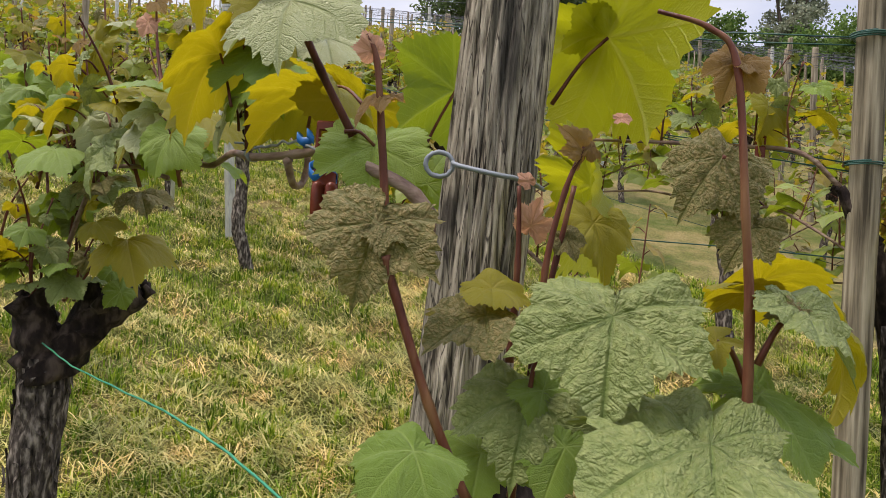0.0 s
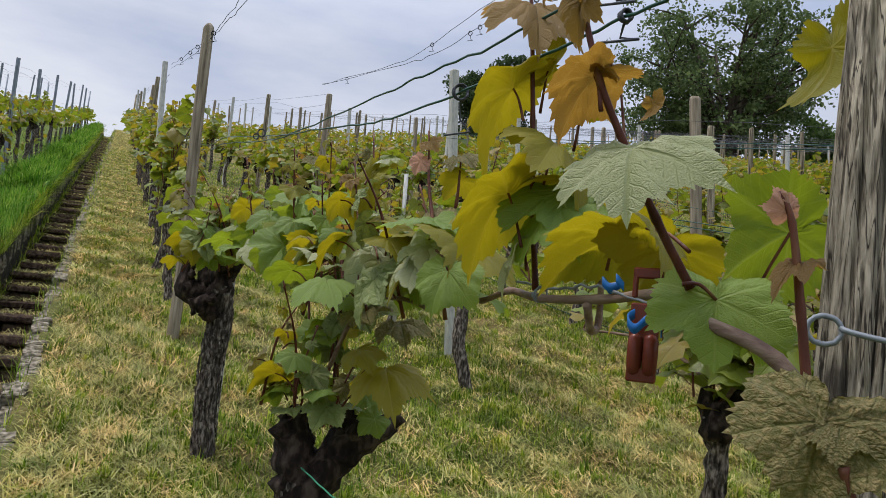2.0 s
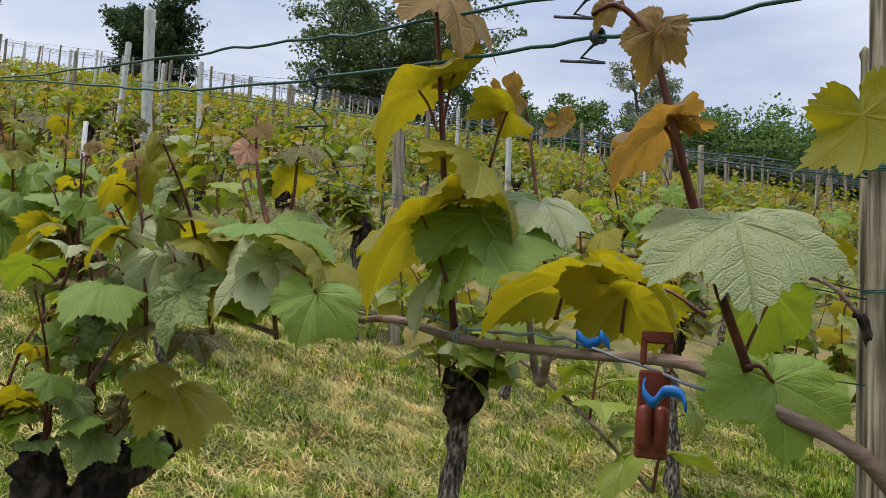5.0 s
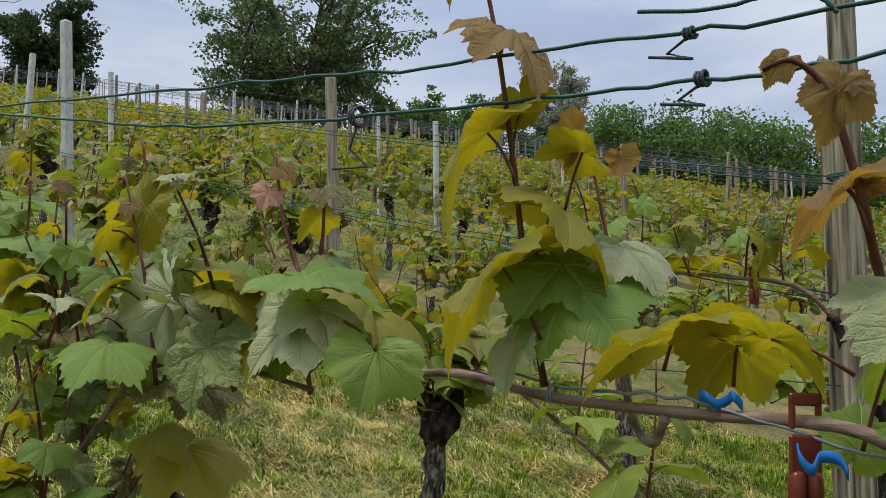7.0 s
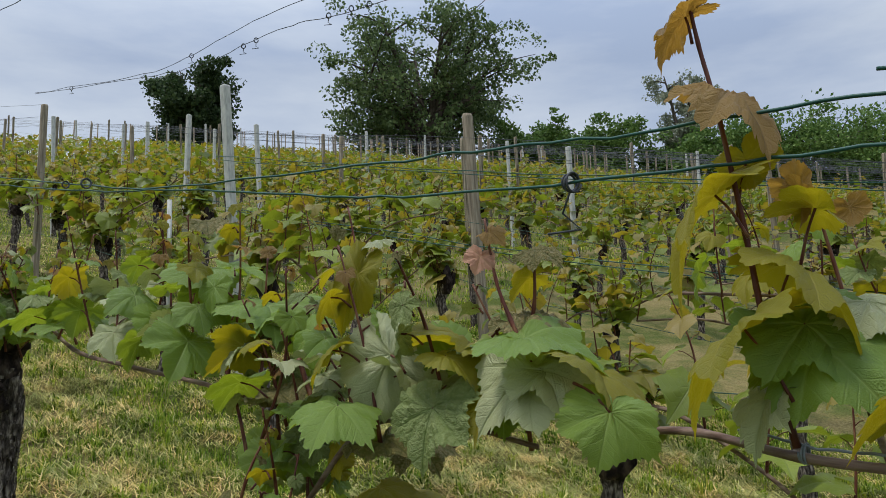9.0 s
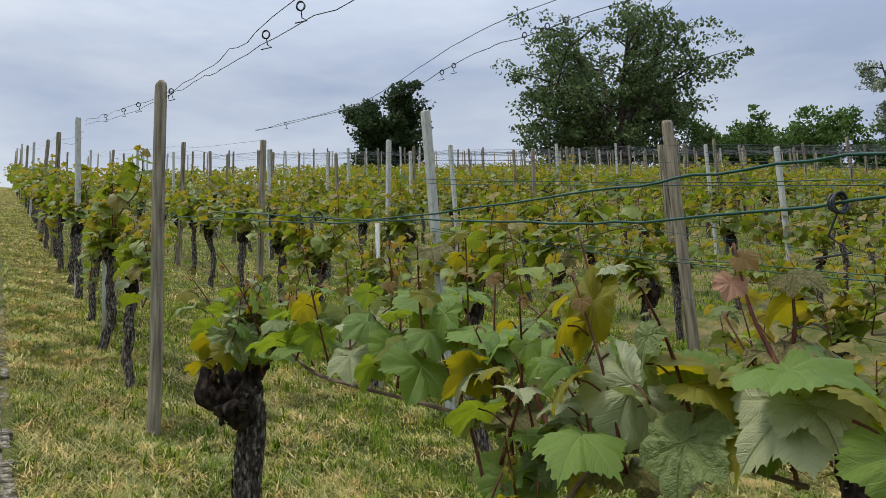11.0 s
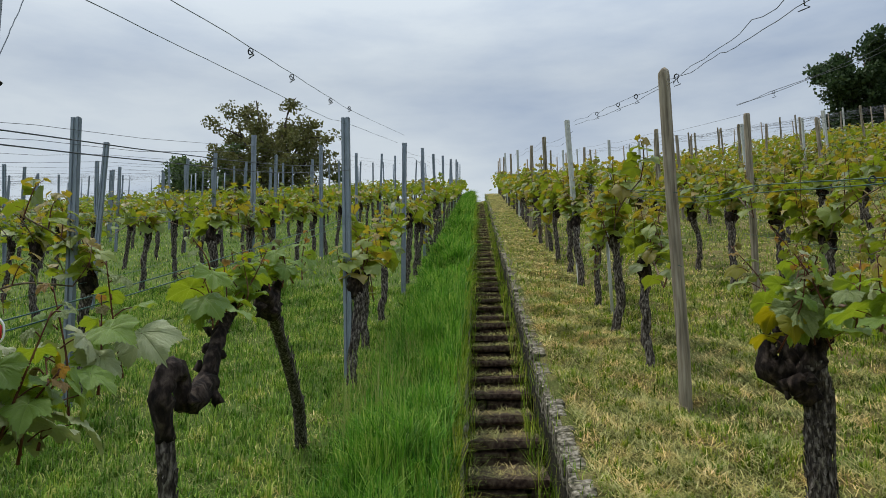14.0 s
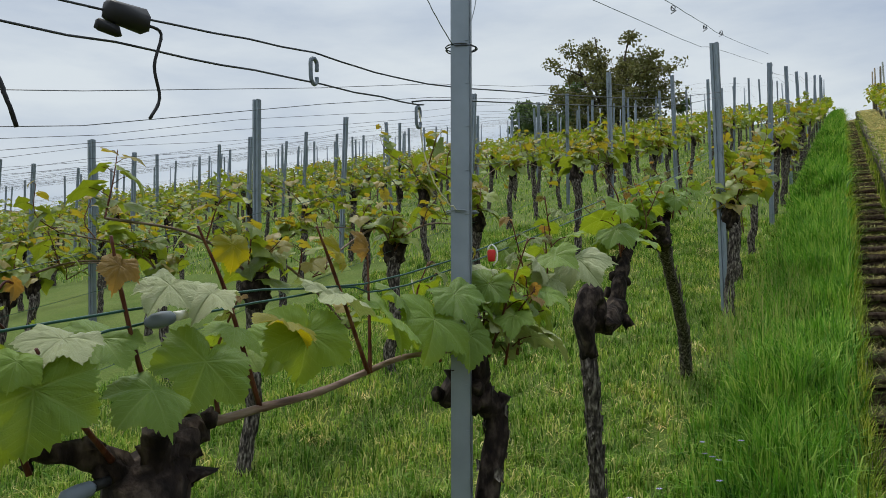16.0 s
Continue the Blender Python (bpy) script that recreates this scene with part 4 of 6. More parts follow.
    hay(g, rng, 190, 34, 0.06, -4.5, -1.0, 1.2, 9)
    tagged(part("cut_straw", g, STRAW), "dry cut grass lying on the ground", "straw", "", "stuff")
    g = Geo()
    n = 60000
    y = 0.8 + 42 * rng.uniform(0, 1, n) ** 2.2
    x = rng.triangular(-0.98, -0.5, -0.2, n)
    h = (0.2 + 0.15 * np.sin(y * 1.7) * np.sin(y * 0.6 + 1) + rng.uniform(0, 0.17, n)) * np.clip((x + 1.08) / 0.4, 0.35, 1) * (0.85 + 0.35 * patchy(x * 2.5, y * 1.6))
    blades(g, rng, x, y, np.clip(h, 0.07, 0.46), np.where(y < 9, rng.uniform(0.0022, 0.0052, n), rng.uniform(0.006, 0.013, n)), 0.7)
    tagged(part("tall_grass", g, GRASS_TALL), "tall bright green uncut grass beside the steps", "grass", "", "stuff")
    # weeds hanging over both edges of the steps, and dry grass lying on the treads
    g = Geo()
    n = 15000
    y = 0.8 + 40 * rng.uniform(0, 1, n) ** 2.0
    side = rng.random(n) < 0.1
    x = np.where(side, STAIR_R + rng.normal(0.02, 0.03, n), STAIR_L - np.abs(rng.normal(0.02, 0.04, n)))
    blades(g, rng, x, y, rng.uniform(0.05, 0.2, n), np.where(y < 9, 0.0022, 0.006), 1.3, -0.06)
    n = 3200
    y = 3.0 + 38 * rng.uniform(0, 1, n) ** 1.8
    y = y + 0.12 * np.sin(y * 4.1)
    x = np.where(rng.random(n) < 0.6, rng.uniform(STAIR_R - 0.12, STAIR_R, n), rng.uniform(STAIR_L, STAIR_L + 0.06, n))
    blades(g, rng, x, y, rng.uniform(0.08, 0.26, n), np.where(y < 9, 0.002, 0.005), 1.0, -SUNK - 0.02)
    tagged(part("edge_weeds", g, GRASS), "weeds and grass growing along the steps", "grass", "", "stuff")
    g = Geo()
    for y0, z0 in STEP_SPOTS:
        if y0 > 2.5:
            n = 260 if y0 < 9 else 110
            x = rng.uniform(STAIR_L + 0.03, STAIR_R - 0.04, n)
            y = y0 + 0.02 + 0.45 * rng.uniform(0, 1, n) ** 1.5
            wide = (0.0012, 0.0032) if y0 < 9 else (0.003, 0.006)
            blades(g, rng, x, y, rng.uniform(0.03, 0.14, n), rng.uniform(*wide, n), 0.3, z0 - land(x, y) - bumps(x, y) + rng.uniform(0.008, 0.03, n), True)
    tagged(part("step_straw", g, STRAW), "dry grass lying on the stone steps", "straw", "", "stuff")
    g = Geo()
    n = 450
    y = rng.triangular(3.3, 4.9, 7.5, n)
    x = rng.triangular(-1.05, -0.72, -0.35, n)
    blades(g, rng, x, y, rng.uniform(0.2, 0.44, n), rng.uniform(0.0016, 0.0026, n), 0.6)
    tagged(part("seed_grass", g, GRASS_SEED), "tall brownish flowering grass beside the steps", "grass", "", "stuff")


grow_grass()

# ---- close leaves and shoots ----
LEAF_MOTTLED = leaf_material("leaf_mottled", (0.2, 0.165, 0.06), (0.31, 0.24, 0.095), (0.055, 0.085, 0.012), (0.3, 0.26, 0.05), rough=0.6, thin=0.25, relief=0.7, crinkle=0.6)
LEAF_MOTTLED_GREEN = leaf_material("leaf_mottled_green", (0.15, 0.2, 0.06), (0.25, 0.29, 0.1), (0.07, 0.13, 0.02), (0.28, 0.32, 0.04), rough=0.5, thin=0.22, relief=0.6, crinkle=0.35)
LEAF_PINK = leaf_material("leaf_pink", (0.48, 0.24, 0.16), (0.56, 0.33, 0.24), (0.4, 0.3, 0.12), (0.6, 0.3, 0.16), rough=0.6, thin=0.35)
LEAF_LIME = leaf_material("leaf_lime", (0.2, 0.25, 0.016), (0.26, 0.29, 0.02), (0.38, 0.36, 0.09), (0.52, 0.5, 0.008), thin=0.62)
KINDS = {"lime": (LEAF_LIME, 0.025), "green": (LEAF, 0.03), "young": (LEAF_YOUNG, 0.025), "bronze": (LEAF_BRONZE, 0.05), "grey": (LEAF_SHEEN, 0.035), "mottled": (LEAF_MOTTLED, 0.06), "mottled_green": (LEAF_MOTTLED_GREEN, 0.055), "pink": (LEAF_PINK, 0.05)}
LEAF_LABELS = {"lime": "bright lime-green backlit leaf", "green": "fresh green lobed leaf", "young": "translucent yellow-green leaf", "bronze": "young bronze-orange leaf", "grey": "green leaf with sky sheen put into its pale colour", "mottled": "crinkled bronze-grey leaf", "mottled_green": "crinkled pale green leaf", "pink": "downy pink leaf bud"}
LEAF_MESHES = {}
for kind, (mat, pucker) in KINDS.items():
    for q in range(4):
        droop = 0.25 if kind in ("young", "bronze") else 0.08
        v, f, t = leaf_shape(108, 6, 11 + q, (0.22, 0.34, 0.45, 0.28)[q] + droop, (0.15, 0.32, 0.08, 0.22)[q] + droop * 0.6, pucker)
        LEAF_MESHES[kind, q] = Geo().add(v, f, t).mesh("leaf", mat)
leaf_count = [0]


def leaf(vine, at, tip, face, wide, kind, stalk=None):
    """One leaf of a vine, from the end of its stalk to its tip."""
    at, tip = np.array(at), np.array(tip)
    L = float(np.linalg.norm(tip - at))
    m = leaf_frame(tip - at, face)
    leaf_count[0] += 1
    ob = new("leaf", LEAF_MESHES[kind, leaf_count[0] % 4])
    ob.parent = vine
    ob["label"] = LEAF_LABELS[kind]
    L = min(L * 0.9, 0.108) * {"mottled": 0.8, "bronze": 0.86, "pink": 0.7}.get(kind, 1.0)
    wide = min(wide, 1.5) ** 0.6
    ob.matrix_basis = Matrix.Translation(at - np.array(vine.location)) @ Matrix(m.tolist()).to_4x4() @ Matrix.Diagonal((L * wide, L, L, 1))
    if stalk is not None:
        p = np.array(stalk)
        loc = np.array(vine.location)
        g = tube(Geo(), bent([p - loc, (p + at) / 2 - loc + [0, 0, 0.006], at - loc], 3), [0.0021, 0.0019, 0.0017, 0.0016, 0.0015, 0.0015, 0.0016], 5)
        part("petiole", g, SHOOT, vine)
    return ob


def stem(vine, name, pts, r0, r1, mat=None):
    """A shoot or cane with swollen joints."""
    p = bent(np.array(pts) - np.array(vine.location), 7)
    r = np.linspace(r0, r1, len(p)) * (0.78 if name == "shoot" else 0.85) * (1 + 0.16 * (np.arange(len(p)) % 7 == 0))
    return part(name, tube(Geo(), p, r, 8, 0.04, len(p)), mat or SHOOT, vine)


def flakes(vine, line, radius, count, seed):
    """Loose strips of bark along a trunk."""
    rng = np.random.default_rng(seed)
    line = np.asarray(line, float)
    g = Geo()
    for _ in range(count):
        k = rng.uniform(0, len(line) - 1.001)
        c = line[int(k)] + (line[int(k) + 1] - line[int(k)]) * (k % 1)
        a = rng.uniform(0, 6.28)
        o, s = np.array([np.cos(a), np.sin(a), 0]), np.array([-np.sin(a), np.cos(a), 0])
        h, w, lift = rng.uniform(0.012, 0.045), rng.uniform(0.005, 0.012), rng.uniform(0.002, 0.012)
        b = c + o * radius * 1.04
        v = [b - s * w, b + s * w, b + [0, 0, h] + o * 0.004 - s * w, b + [0, 0, h] + o * 0.004 + s * w, b - [0, 0, h * 0.5] + o * lift]
        g.add(v, [(0, 1, 3), (0, 3, 2), (1, 0, 4)])
    tagged(part("loose_bark", g, BARK, vine, "peeling strips of bark"), kind="stuff")


def hero_vine(base, trunk, radii, arms, label, seed, strips=90, mat=BARK):
    """A vine given by the line of its trunk and the arms of its head."""
    vine = thing("grapevine", label, "grapevine", base, "grapevines on the hillside")
    o = np.array(base)
    line = bent(np.array(trunk) - o, 6)
    part("trunk", tube(Geo(), line, np.interp(np.linspace(0, 1, len(line)), np.linspace(0, 1, len(radii)), radii), 18, 0.13, seed), mat, vine)
    if strips:
        flakes(vine, line, float(np.mean(radii)), strips, seed)
    rng = np.random.default_rng(seed)
    for k, arm in enumerate(arms):
        p = bent(np.array(arm[0]) - o, 5)
        r = np.interp(np.linspace(0, 1, len(p)), np.linspace(0, 1, len(arm[1])), arm[1])
        g = tube(Geo(), p, r * (1 + 0.12 * rng.uniform(-1, 1, len(p))), 12, 0.22, seed + k)
        old = part("arm", g, BARK_DARK, vine, "black gnarled old wood")
        for q in range(8):
            i = rng.integers(1, len(p))
            c = p[i] + rng.normal(0, 1, 3) * r[i] * 0.6
            g = tube(Geo(), [c - [0, 0, r[i] * 0.5], c + rng.normal(0, 0.3, 3) * r[i], c + [0, 0, r[i] * 0.6]], [r[i] * 0.3, r[i] * 0.6, r[i] * 0.2], 7, 0.3, q)
            part("knot", g, BARK_DARK, old)
    return vine


def leafy(vine, starts, rng, height, leaves, size, spread=0.07, kinds=("green", "green", "green", "grey", "young", "mottled_green"), tips=("young", "bronze", "mottled", "mottled_green")):
    """Shoots with single leaves, standing on the given places."""
    for p in starts:
        p = np.array(p, float)
        h = height * rng.uniform(0.6, 1.15)
        tip = p + [rng.normal(0, spread), rng.normal(0, spread), h]
        mid = (p + tip) / 2 + rng.normal(0, 0.02, 3)
        stem(vine, "shoot", [tuple(p), tuple(mid), tuple(tip)], 0.0045, 0.0018)
        turn = rng.uniform(0, 6.28)
        for k in range(leaves):
            u = (k + 0.7) / leaves
            c = p + (tip - p) * u
            a = turn + k * np.pi + rng.normal(0, 0.6)
            out = np.array([np.cos(a), np.sin(a), 0])
            L = size * (1.15 - 0.8 * u) * rng.uniform(0.75, 1.2) * (0.7 if u > 0.7 else 1)
            at = c + out * L * 0.7 + [0, 0, L * 0.35]
            down = out * rng.uniform(0.3, 1) + [0, 0, rng.uniform(-0.9, 0.1)] + rng.normal(0, 0.2, 3)
            tp = at + down / np.linalg.norm(down) * L
            face = out * 0.4 + [0, 0, 1] + rng.normal(0, 0.3, 3)
            kind = kinds[rng.integers(len(kinds))] if u < 0.7 else tips[rng.integers(len(tips))]
            leaf(vine, at, tp, face, rng.uniform(0.95, 1.2), kind, c)


def near_vines():
    rng = np.random.default_rng(41)
    # vine behind the end post, whose cane carries the clip
    vine_b = hero_vine((1.16, -0.62, -1.27), [(1.16, -0.62, -1.29), (1.13, -0.6, -0.9), (1.14, -0.6, -0.45)], [0.05, 0.04, 0.045], [([(1.14, -0.6, -0.5), (1.13, -0.52, -0.3), (1.10, -0.42, 0.03)], [0.04, 0.025, 0.011]), ([(1.14, -0.6, -0.48), (1.05, -0.66, -0.36)], [0.035, 0.02])], "grapevine at the end post with a tied cane", 61)
    vine_c = vine_b
    stem(vine_b, "cane", [(1.1, -0.42, 0.03), (1.08, -0.38, 0.085), (1.065, -0.32, 0.112), (1.075, -0.285, 0.128), (1.088, -0.237, 0.137), (1.104, -0.126, 0.136), (1.114, 0.014, 0.142), (1.145, 0.145, 0.158), (1.17, 0.275, 0.15), (1.176, 0.34, 0.155)], 0.0068, 0.0052, CANE)
    stem(vine_b, "cane_spur", [(1.1, -0.11, 0.13), (1.12, -0.09, 0.105), (1.15, -0.06, 0.12), (1.17, -0.03, 0.2)], 0.0055, 0.004, CANE)
    # low black stump with suckers
    vine_s = hero_vine((1.07, 0.9, -0.86), [(1.07, 0.9, -0.9), (1.06, 0.89, -0.5), (1.08, 0.88, -0.23)], [0.054, 0.045, 0.05], [([(1.08, 0.88, -0.27), (1.06, 0.88, -0.18), (1.045, 0.88, -0.1)], [0.055, 0.045, 0.03]), ([(1.08, 0.88, -0.25), (1.15, 0.835, -0.15), (1.235, 0.79, -0.09)], [0.05, 0.04, 0.024]), ([(1.15, 0.835, -0.15), (1.14, 0.84, -0.06)], [0.03, 0.018])], "low black gnarled vine stump with leafy suckers", 62)
    stem(vine_s, "cane", [(1.1, 0.86, 0.0), (1.11, 0.7, 0.14), (1.12, 0.52, 0.155), (1.13, 0.36, 0.13)], 0.006, 0.004, CANE)
    # the tall shoot beside the tied cane
    stem(vine_b, "shoot", [(1.110, 0.016, 0.151), (1.110, 0.038, 0.274), (1.110, 0.050, 0.369), (1.110, 0.069, 0.501), (1.110, 0.086, 0.588), (1.110, 0.098, 0.671)], 0.005, 0.0026, SHOOT)
    leaf(vine_b, (1.090, 0.070, 0.410), (1.050, 0.170, 0.325), (-0.35, 0.45, 0.82), 0.5, "young", (1.090, 0.038, 0.361))
    leaf(vine_b, (1.120, 0.010, 0.330), (1.150, -0.080, 0.280), (0.3, -0.2, 0.93), 0.6, "young", (1.120, 0.036, 0.262))
    leaf(vine_b, (1.080, 0.045, 0.268), (1.040, 0.145, 0.190), (-0.2, 0.5, 0.84), 0.7, "young", (1.080, 0.003, 0.198))
    leaf(vine_b, (1.130, 0.005, 0.272), (1.100, -0.070, 0.217), (-0.52, -0.44, 0.73), 1.30, "green", (1.130, 0.044, 0.245))
    leaf(vine_b, (1.100, 0.034, 0.201), (1.060, 0.056, 0.153), (-0.60, 0.26, 0.75), 0.70, "grey", (1.100, 0.023, 0.173))
    leaf(vine_b, (1.120, -0.008, 0.250), (1.080, -0.084, 0.214), (-0.70, -0.31, 0.64), 1.15, "green", (1.120, 0.032, 0.257))
    leaf(vine_b, (1.130, -0.112, 0.203), (1.090, -0.019, 0.187), (0.22, 0.14, 0.96), 1.00, "young", (1.130, -0.098, 0.170))
    leaf(vine_b, (1.160, -0.157, 0.195), (1.160, -0.102, 0.149), (0.56, 0.31, 0.77), 1.50, "young", (1.160, -0.152, 0.157))
    leaf(vine_b, (1.100, -0.201, 0.201), (1.100, -0.259, 0.181), (0.37, 0.20, 0.91), 1.20, "young", (1.100, -0.262, 0.174))
    leaf(vine_b, (1.100, 0.051, 0.519), (1.080, -0.036, 0.470), (-0.07, -0.41, 0.91), 1.00, "bronze", (1.100, 0.060, 0.497))
    leaf(vine_b, (1.110, 0.099, 0.623), (1.100, 0.163, 0.580), (-0.06, 0.41, 0.91), 0.55, "bronze", (1.110, 0.093, 0.590))
    leaf(vine_b, (1.150, -0.008, 0.391), (1.150, 0.043, 0.407), (0.46, 0.19, 0.87), 1.00, "young", (1.150, 0.014, 0.327))
    leaf(vine_b, (1.160, 0.014, 0.410), (1.160, -0.012, 0.371), (0.41, 0.18, 0.90), 0.80, "bronze")
    leaf(vine_b, (1.180, -0.039, 0.292), (1.160, -0.097, 0.262), (-0.30, -0.21, 0.93), 1.00, "grey")
    leaf(vine_b, (1.130, 0.051, 0.451), (1.130, 0.036, 0.410), (0.37, 0.34, 0.86), 1.30, "young", (1.130, 0.068, 0.385))
    stem(vine_b, "shoot", [(1.220, -0.037, 0.168), (1.220, -0.014, 0.248), (1.220, 0.004, 0.340), (1.220, 0.021, 0.424)], 0.004, 0.002, SHOOT)
    leaf(vine_b, (1.220, 0.042, 0.430), (1.220, 0.014, 0.382), (0.37, 0.29, 0.88), 1.20, "bronze")
    leaf(vine_b, (1.250, -0.008, 0.403), (1.250, -0.018, 0.371), (0.39, 0.27, 0.88), 1.20, "bronze")
    # the leaning shoot near the post
    stem(vine_b, "shoot", [(1.060, -0.312, 0.136), (1.030, -0.303, 0.189), (1.000, -0.294, 0.251), (0.980, -0.290, 0.293), (0.970, -0.280, 0.343), (0.960, -0.274, 0.366), (0.950, -0.257, 0.383), (0.950, -0.239, 0.380)], 0.0048, 0.0022, SHOOT)
    leaf(vine_b, (0.985, -0.330, 0.232), (0.945, -0.366, 0.191), (-0.39, -0.16, 0.91), 1.65, "grey")
    leaf(vine_b, (0.980, -0.282, 0.300), (0.968, -0.222, 0.270), (0.05, 0.25, 0.96), 0.8, "bronze", (0.980, -0.293, 0.269))
    leaf(vine_b, (0.980, -0.293, 0.302), (0.990, -0.312, 0.298), (0.20, 0.10, 0.97), 0.90, "bronze")
    leaf(vine_b, (0.965, -0.282, 0.364), (0.950, -0.273, 0.323), (-0.80, -0.42, 0.43), 0.75, "bronze")
    leaf(vine_b, (0.965, -0.290, 0.366), (0.980, -0.305, 0.373), (-0.56, -0.29, 0.77), 0.50, "bronze")
    leaf(vine_b, (0.950, -0.251, 0.382), (0.945, -0.236, 0.365), (-0.71, -0.43, 0.55), 0.70, "bronze")
    leaf(vine_b, (1.074, -0.325, 0.128), (1.050, -0.352, 0.078), (-0.65, -0.71, 0.29), 1.35, "green", (1.049, -0.315, 0.138))
    leaf(vine_b, (1.196, -0.281, 0.201), (1.151, -0.233, 0.168), (0.58, 0.55, 0.60), 1.50, "green", (1.164, -0.254, 0.106))
    leaf(vine_b, (1.193, -0.246, 0.108), (1.203, -0.256, 0.151), (-0.51, -0.51, 0.69), 1.00, "green")
    # the large leaf behind the end post
    leaf(vine_c, (1.209, -0.465, 0.225), (1.240, -0.515, 0.135), (0.45, 0.39, 0.80), 1.25, "lime", (1.174, -0.438, 0.167))
    leaf(vine_c, (1.211, -0.453, 0.231), (1.190, -0.424, 0.222), (0.45, 0.39, 0.80), 1.60, "lime")
    leaf(vine_c, (1.150, -0.362, 0.338), (1.145, -0.376, 0.275), (0.46, 0.13, 0.88), 1.10, "young")
    # the low shoots in front of the end post
    stem(vine_c, "shoot", [(0.963, -0.513, 0.055), (0.959, -0.510, 0.108), (0.955, -0.507, 0.152), (0.950, -0.503, 0.168)], 0.0036, 0.0018, SHOOT)
    leaf(vine_c, (0.953, -0.505, 0.158), (0.942, -0.509, 0.174), (-0.51, -0.80, 0.33), 0.90, "pink")
    leaf(vine_c, (0.958, -0.509, 0.130), (0.930, -0.512, 0.119), (-0.09, -0.14, 0.99), 0.35, "bronze")
    leaf(vine_c, (0.959, -0.510, 0.131), (0.977, -0.511, 0.138), (-0.09, -0.14, 0.99), 0.35, "bronze")
    leaf(vine_c, (0.937, -0.544, 0.055), (0.904, -0.557, 0.008), (-0.32, -0.48, 0.82), 1.25, "mottled")
    leaf(vine_c, (0.942, -0.548, 0.056), (0.948, -0.578, 0.049), (-0.30, -0.44, 0.84), 1.10, "mottled")
    stem(vine_c, "shoot", [(0.935, -0.556, 0.038), (0.940, -0.559, 0.018), (0.956, -0.573, -0.041), (0.974, -0.587, -0.091)], 0.003, 0.0036, SHOOT)
    stem(vine_c, "shoot", [(1.031, -0.580, -0.023), (1.031, -0.580, 0.033), (1.038, -0.586, 0.080), (1.046, -0.592, 0.106)], 0.003, 0.0016, SHOOT)
    stem(vine_c, "shoot", [(1.027, -0.565, -0.103), (1.035, -0.571, -0.015), (1.043, -0.577, 0.040), (1.050, -0.582, 0.084)], 0.0032, 0.0018, SHOOT)
    stem(vine_c, "shoot", [(1.044, -0.540, -0.027), (1.046, -0.541, 0.035), (1.045, -0.540, 0.085)], 0.0035, 0.0015, SHOOT)
    leaf(vine_c, (1.049, -0.543, 0.088), (1.042, -0.537, 0.097), (-0.63, -0.64, 0.44), 0.70, "pink")
    leaf(vine_c, (1.052, -0.545, 0.060), (1.042, -0.563, 0.084), (-0.62, -0.63, 0.48), 0.70, "pink")
    leaf(vine_c, (1.045, -0.591, 0.104), (1.031, -0.593, 0.121), (-0.56, -0.50, 0.66), 0.90, "bronze")
    leaf(vine_c, (1.049, -0.594, 0.106), (1.058, -0.601, 0.101), (-0.56, -0.50, 0.66), 0.80, "bronze")
    leaf(vine_c, (1.094, -0.578, 0.131), (1.104, -0.586, 0.133), (-0.59, -0.49, 0.65), 0.80, "pink")
    leaf(vine_c, (1.047, -0.580, 0.053), (1.048, -0.593, 0.037), (-0.57, -0.53, 0.63), 0.80, "mottled")
    leaf(vine_c, (1.083, -0.570, 0.064), (1.081, -0.594, 0.031), (-0.28, -0.25, 0.93), 0.60, "young")
    leaf(vine_c, (1.119, -0.534, 0.091), (1.129, -0.581, 0.024), (0.35, 0.31, 0.88), 0.75, "lime")
    leaf(vine_c, (1.016, -0.644, 0.013), (0.981, -0.669, -0.029), (-0.53, -0.43, 0.73), 1.20, "mottled_green")
    leaf(vine_c, (1.016, -0.696, -0.042), (0.949, -0.681, -0.050), (-0.32, -0.21, 0.92), 1.50, "mottled_green")
    leaf(vine_c, (1.021, -0.700, -0.040), (1.029, -0.744, -0.050), (-0.33, -0.21, 0.92), 1.20, "mottled_green")
    leaf(vine_c, (1.012, -0.591, -0.036), (0.977, -0.614, -0.067), (-0.40, -0.40, 0.82), 1.20, "mottled_green", (1.015, -0.593, -0.017))
    leaf(vine_c, (1.018, -0.596, -0.033), (1.028, -0.617, -0.051), (-0.41, -0.40, 0.82), 1.10, "green")
    leaf(vine_c, (0.998, -0.567, 0.006), (0.942, -0.561, -0.006), (-0.23, -0.26, 0.94), 1.10, "mottled")
    leaf(vine_c, (1.007, -0.561, 0.021), (1.035, -0.584, 0.020), (-0.23, -0.26, 0.94), 0.80, "young")
    leaf(vine_c, (0.861, -0.688, -0.026), (0.834, -0.693, -0.035), (-0.28, -0.37, 0.89), 1.00, "green")
    leaf(vine_c, (0.999, -0.568, -0.072), (0.975, -0.588, -0.091), (-0.34, -0.38, 0.86), 1.30, "green")
    leaf(vine_c, (1.014, -0.618, -0.059), (0.989, -0.624, -0.083), (-0.38, -0.34, 0.86), 1.30, "green")
    stem(vine_c, "shoot", [(1.052, -0.699, -0.044), (1.051, -0.698, 0.018), (1.048, -0.695, 0.067), (1.047, -0.687, 0.140), (1.040, -0.675, 0.159), (1.028, -0.653, 0.169)], 0.0038, 0.0014, SHOOT)
    leaf(vine_c, (1.070, -0.713, 0.022), (1.082, -0.748, 0.002), (-0.11, -0.26, 0.96), 0.90, "mottled_green", (1.055, -0.701, -0.005))
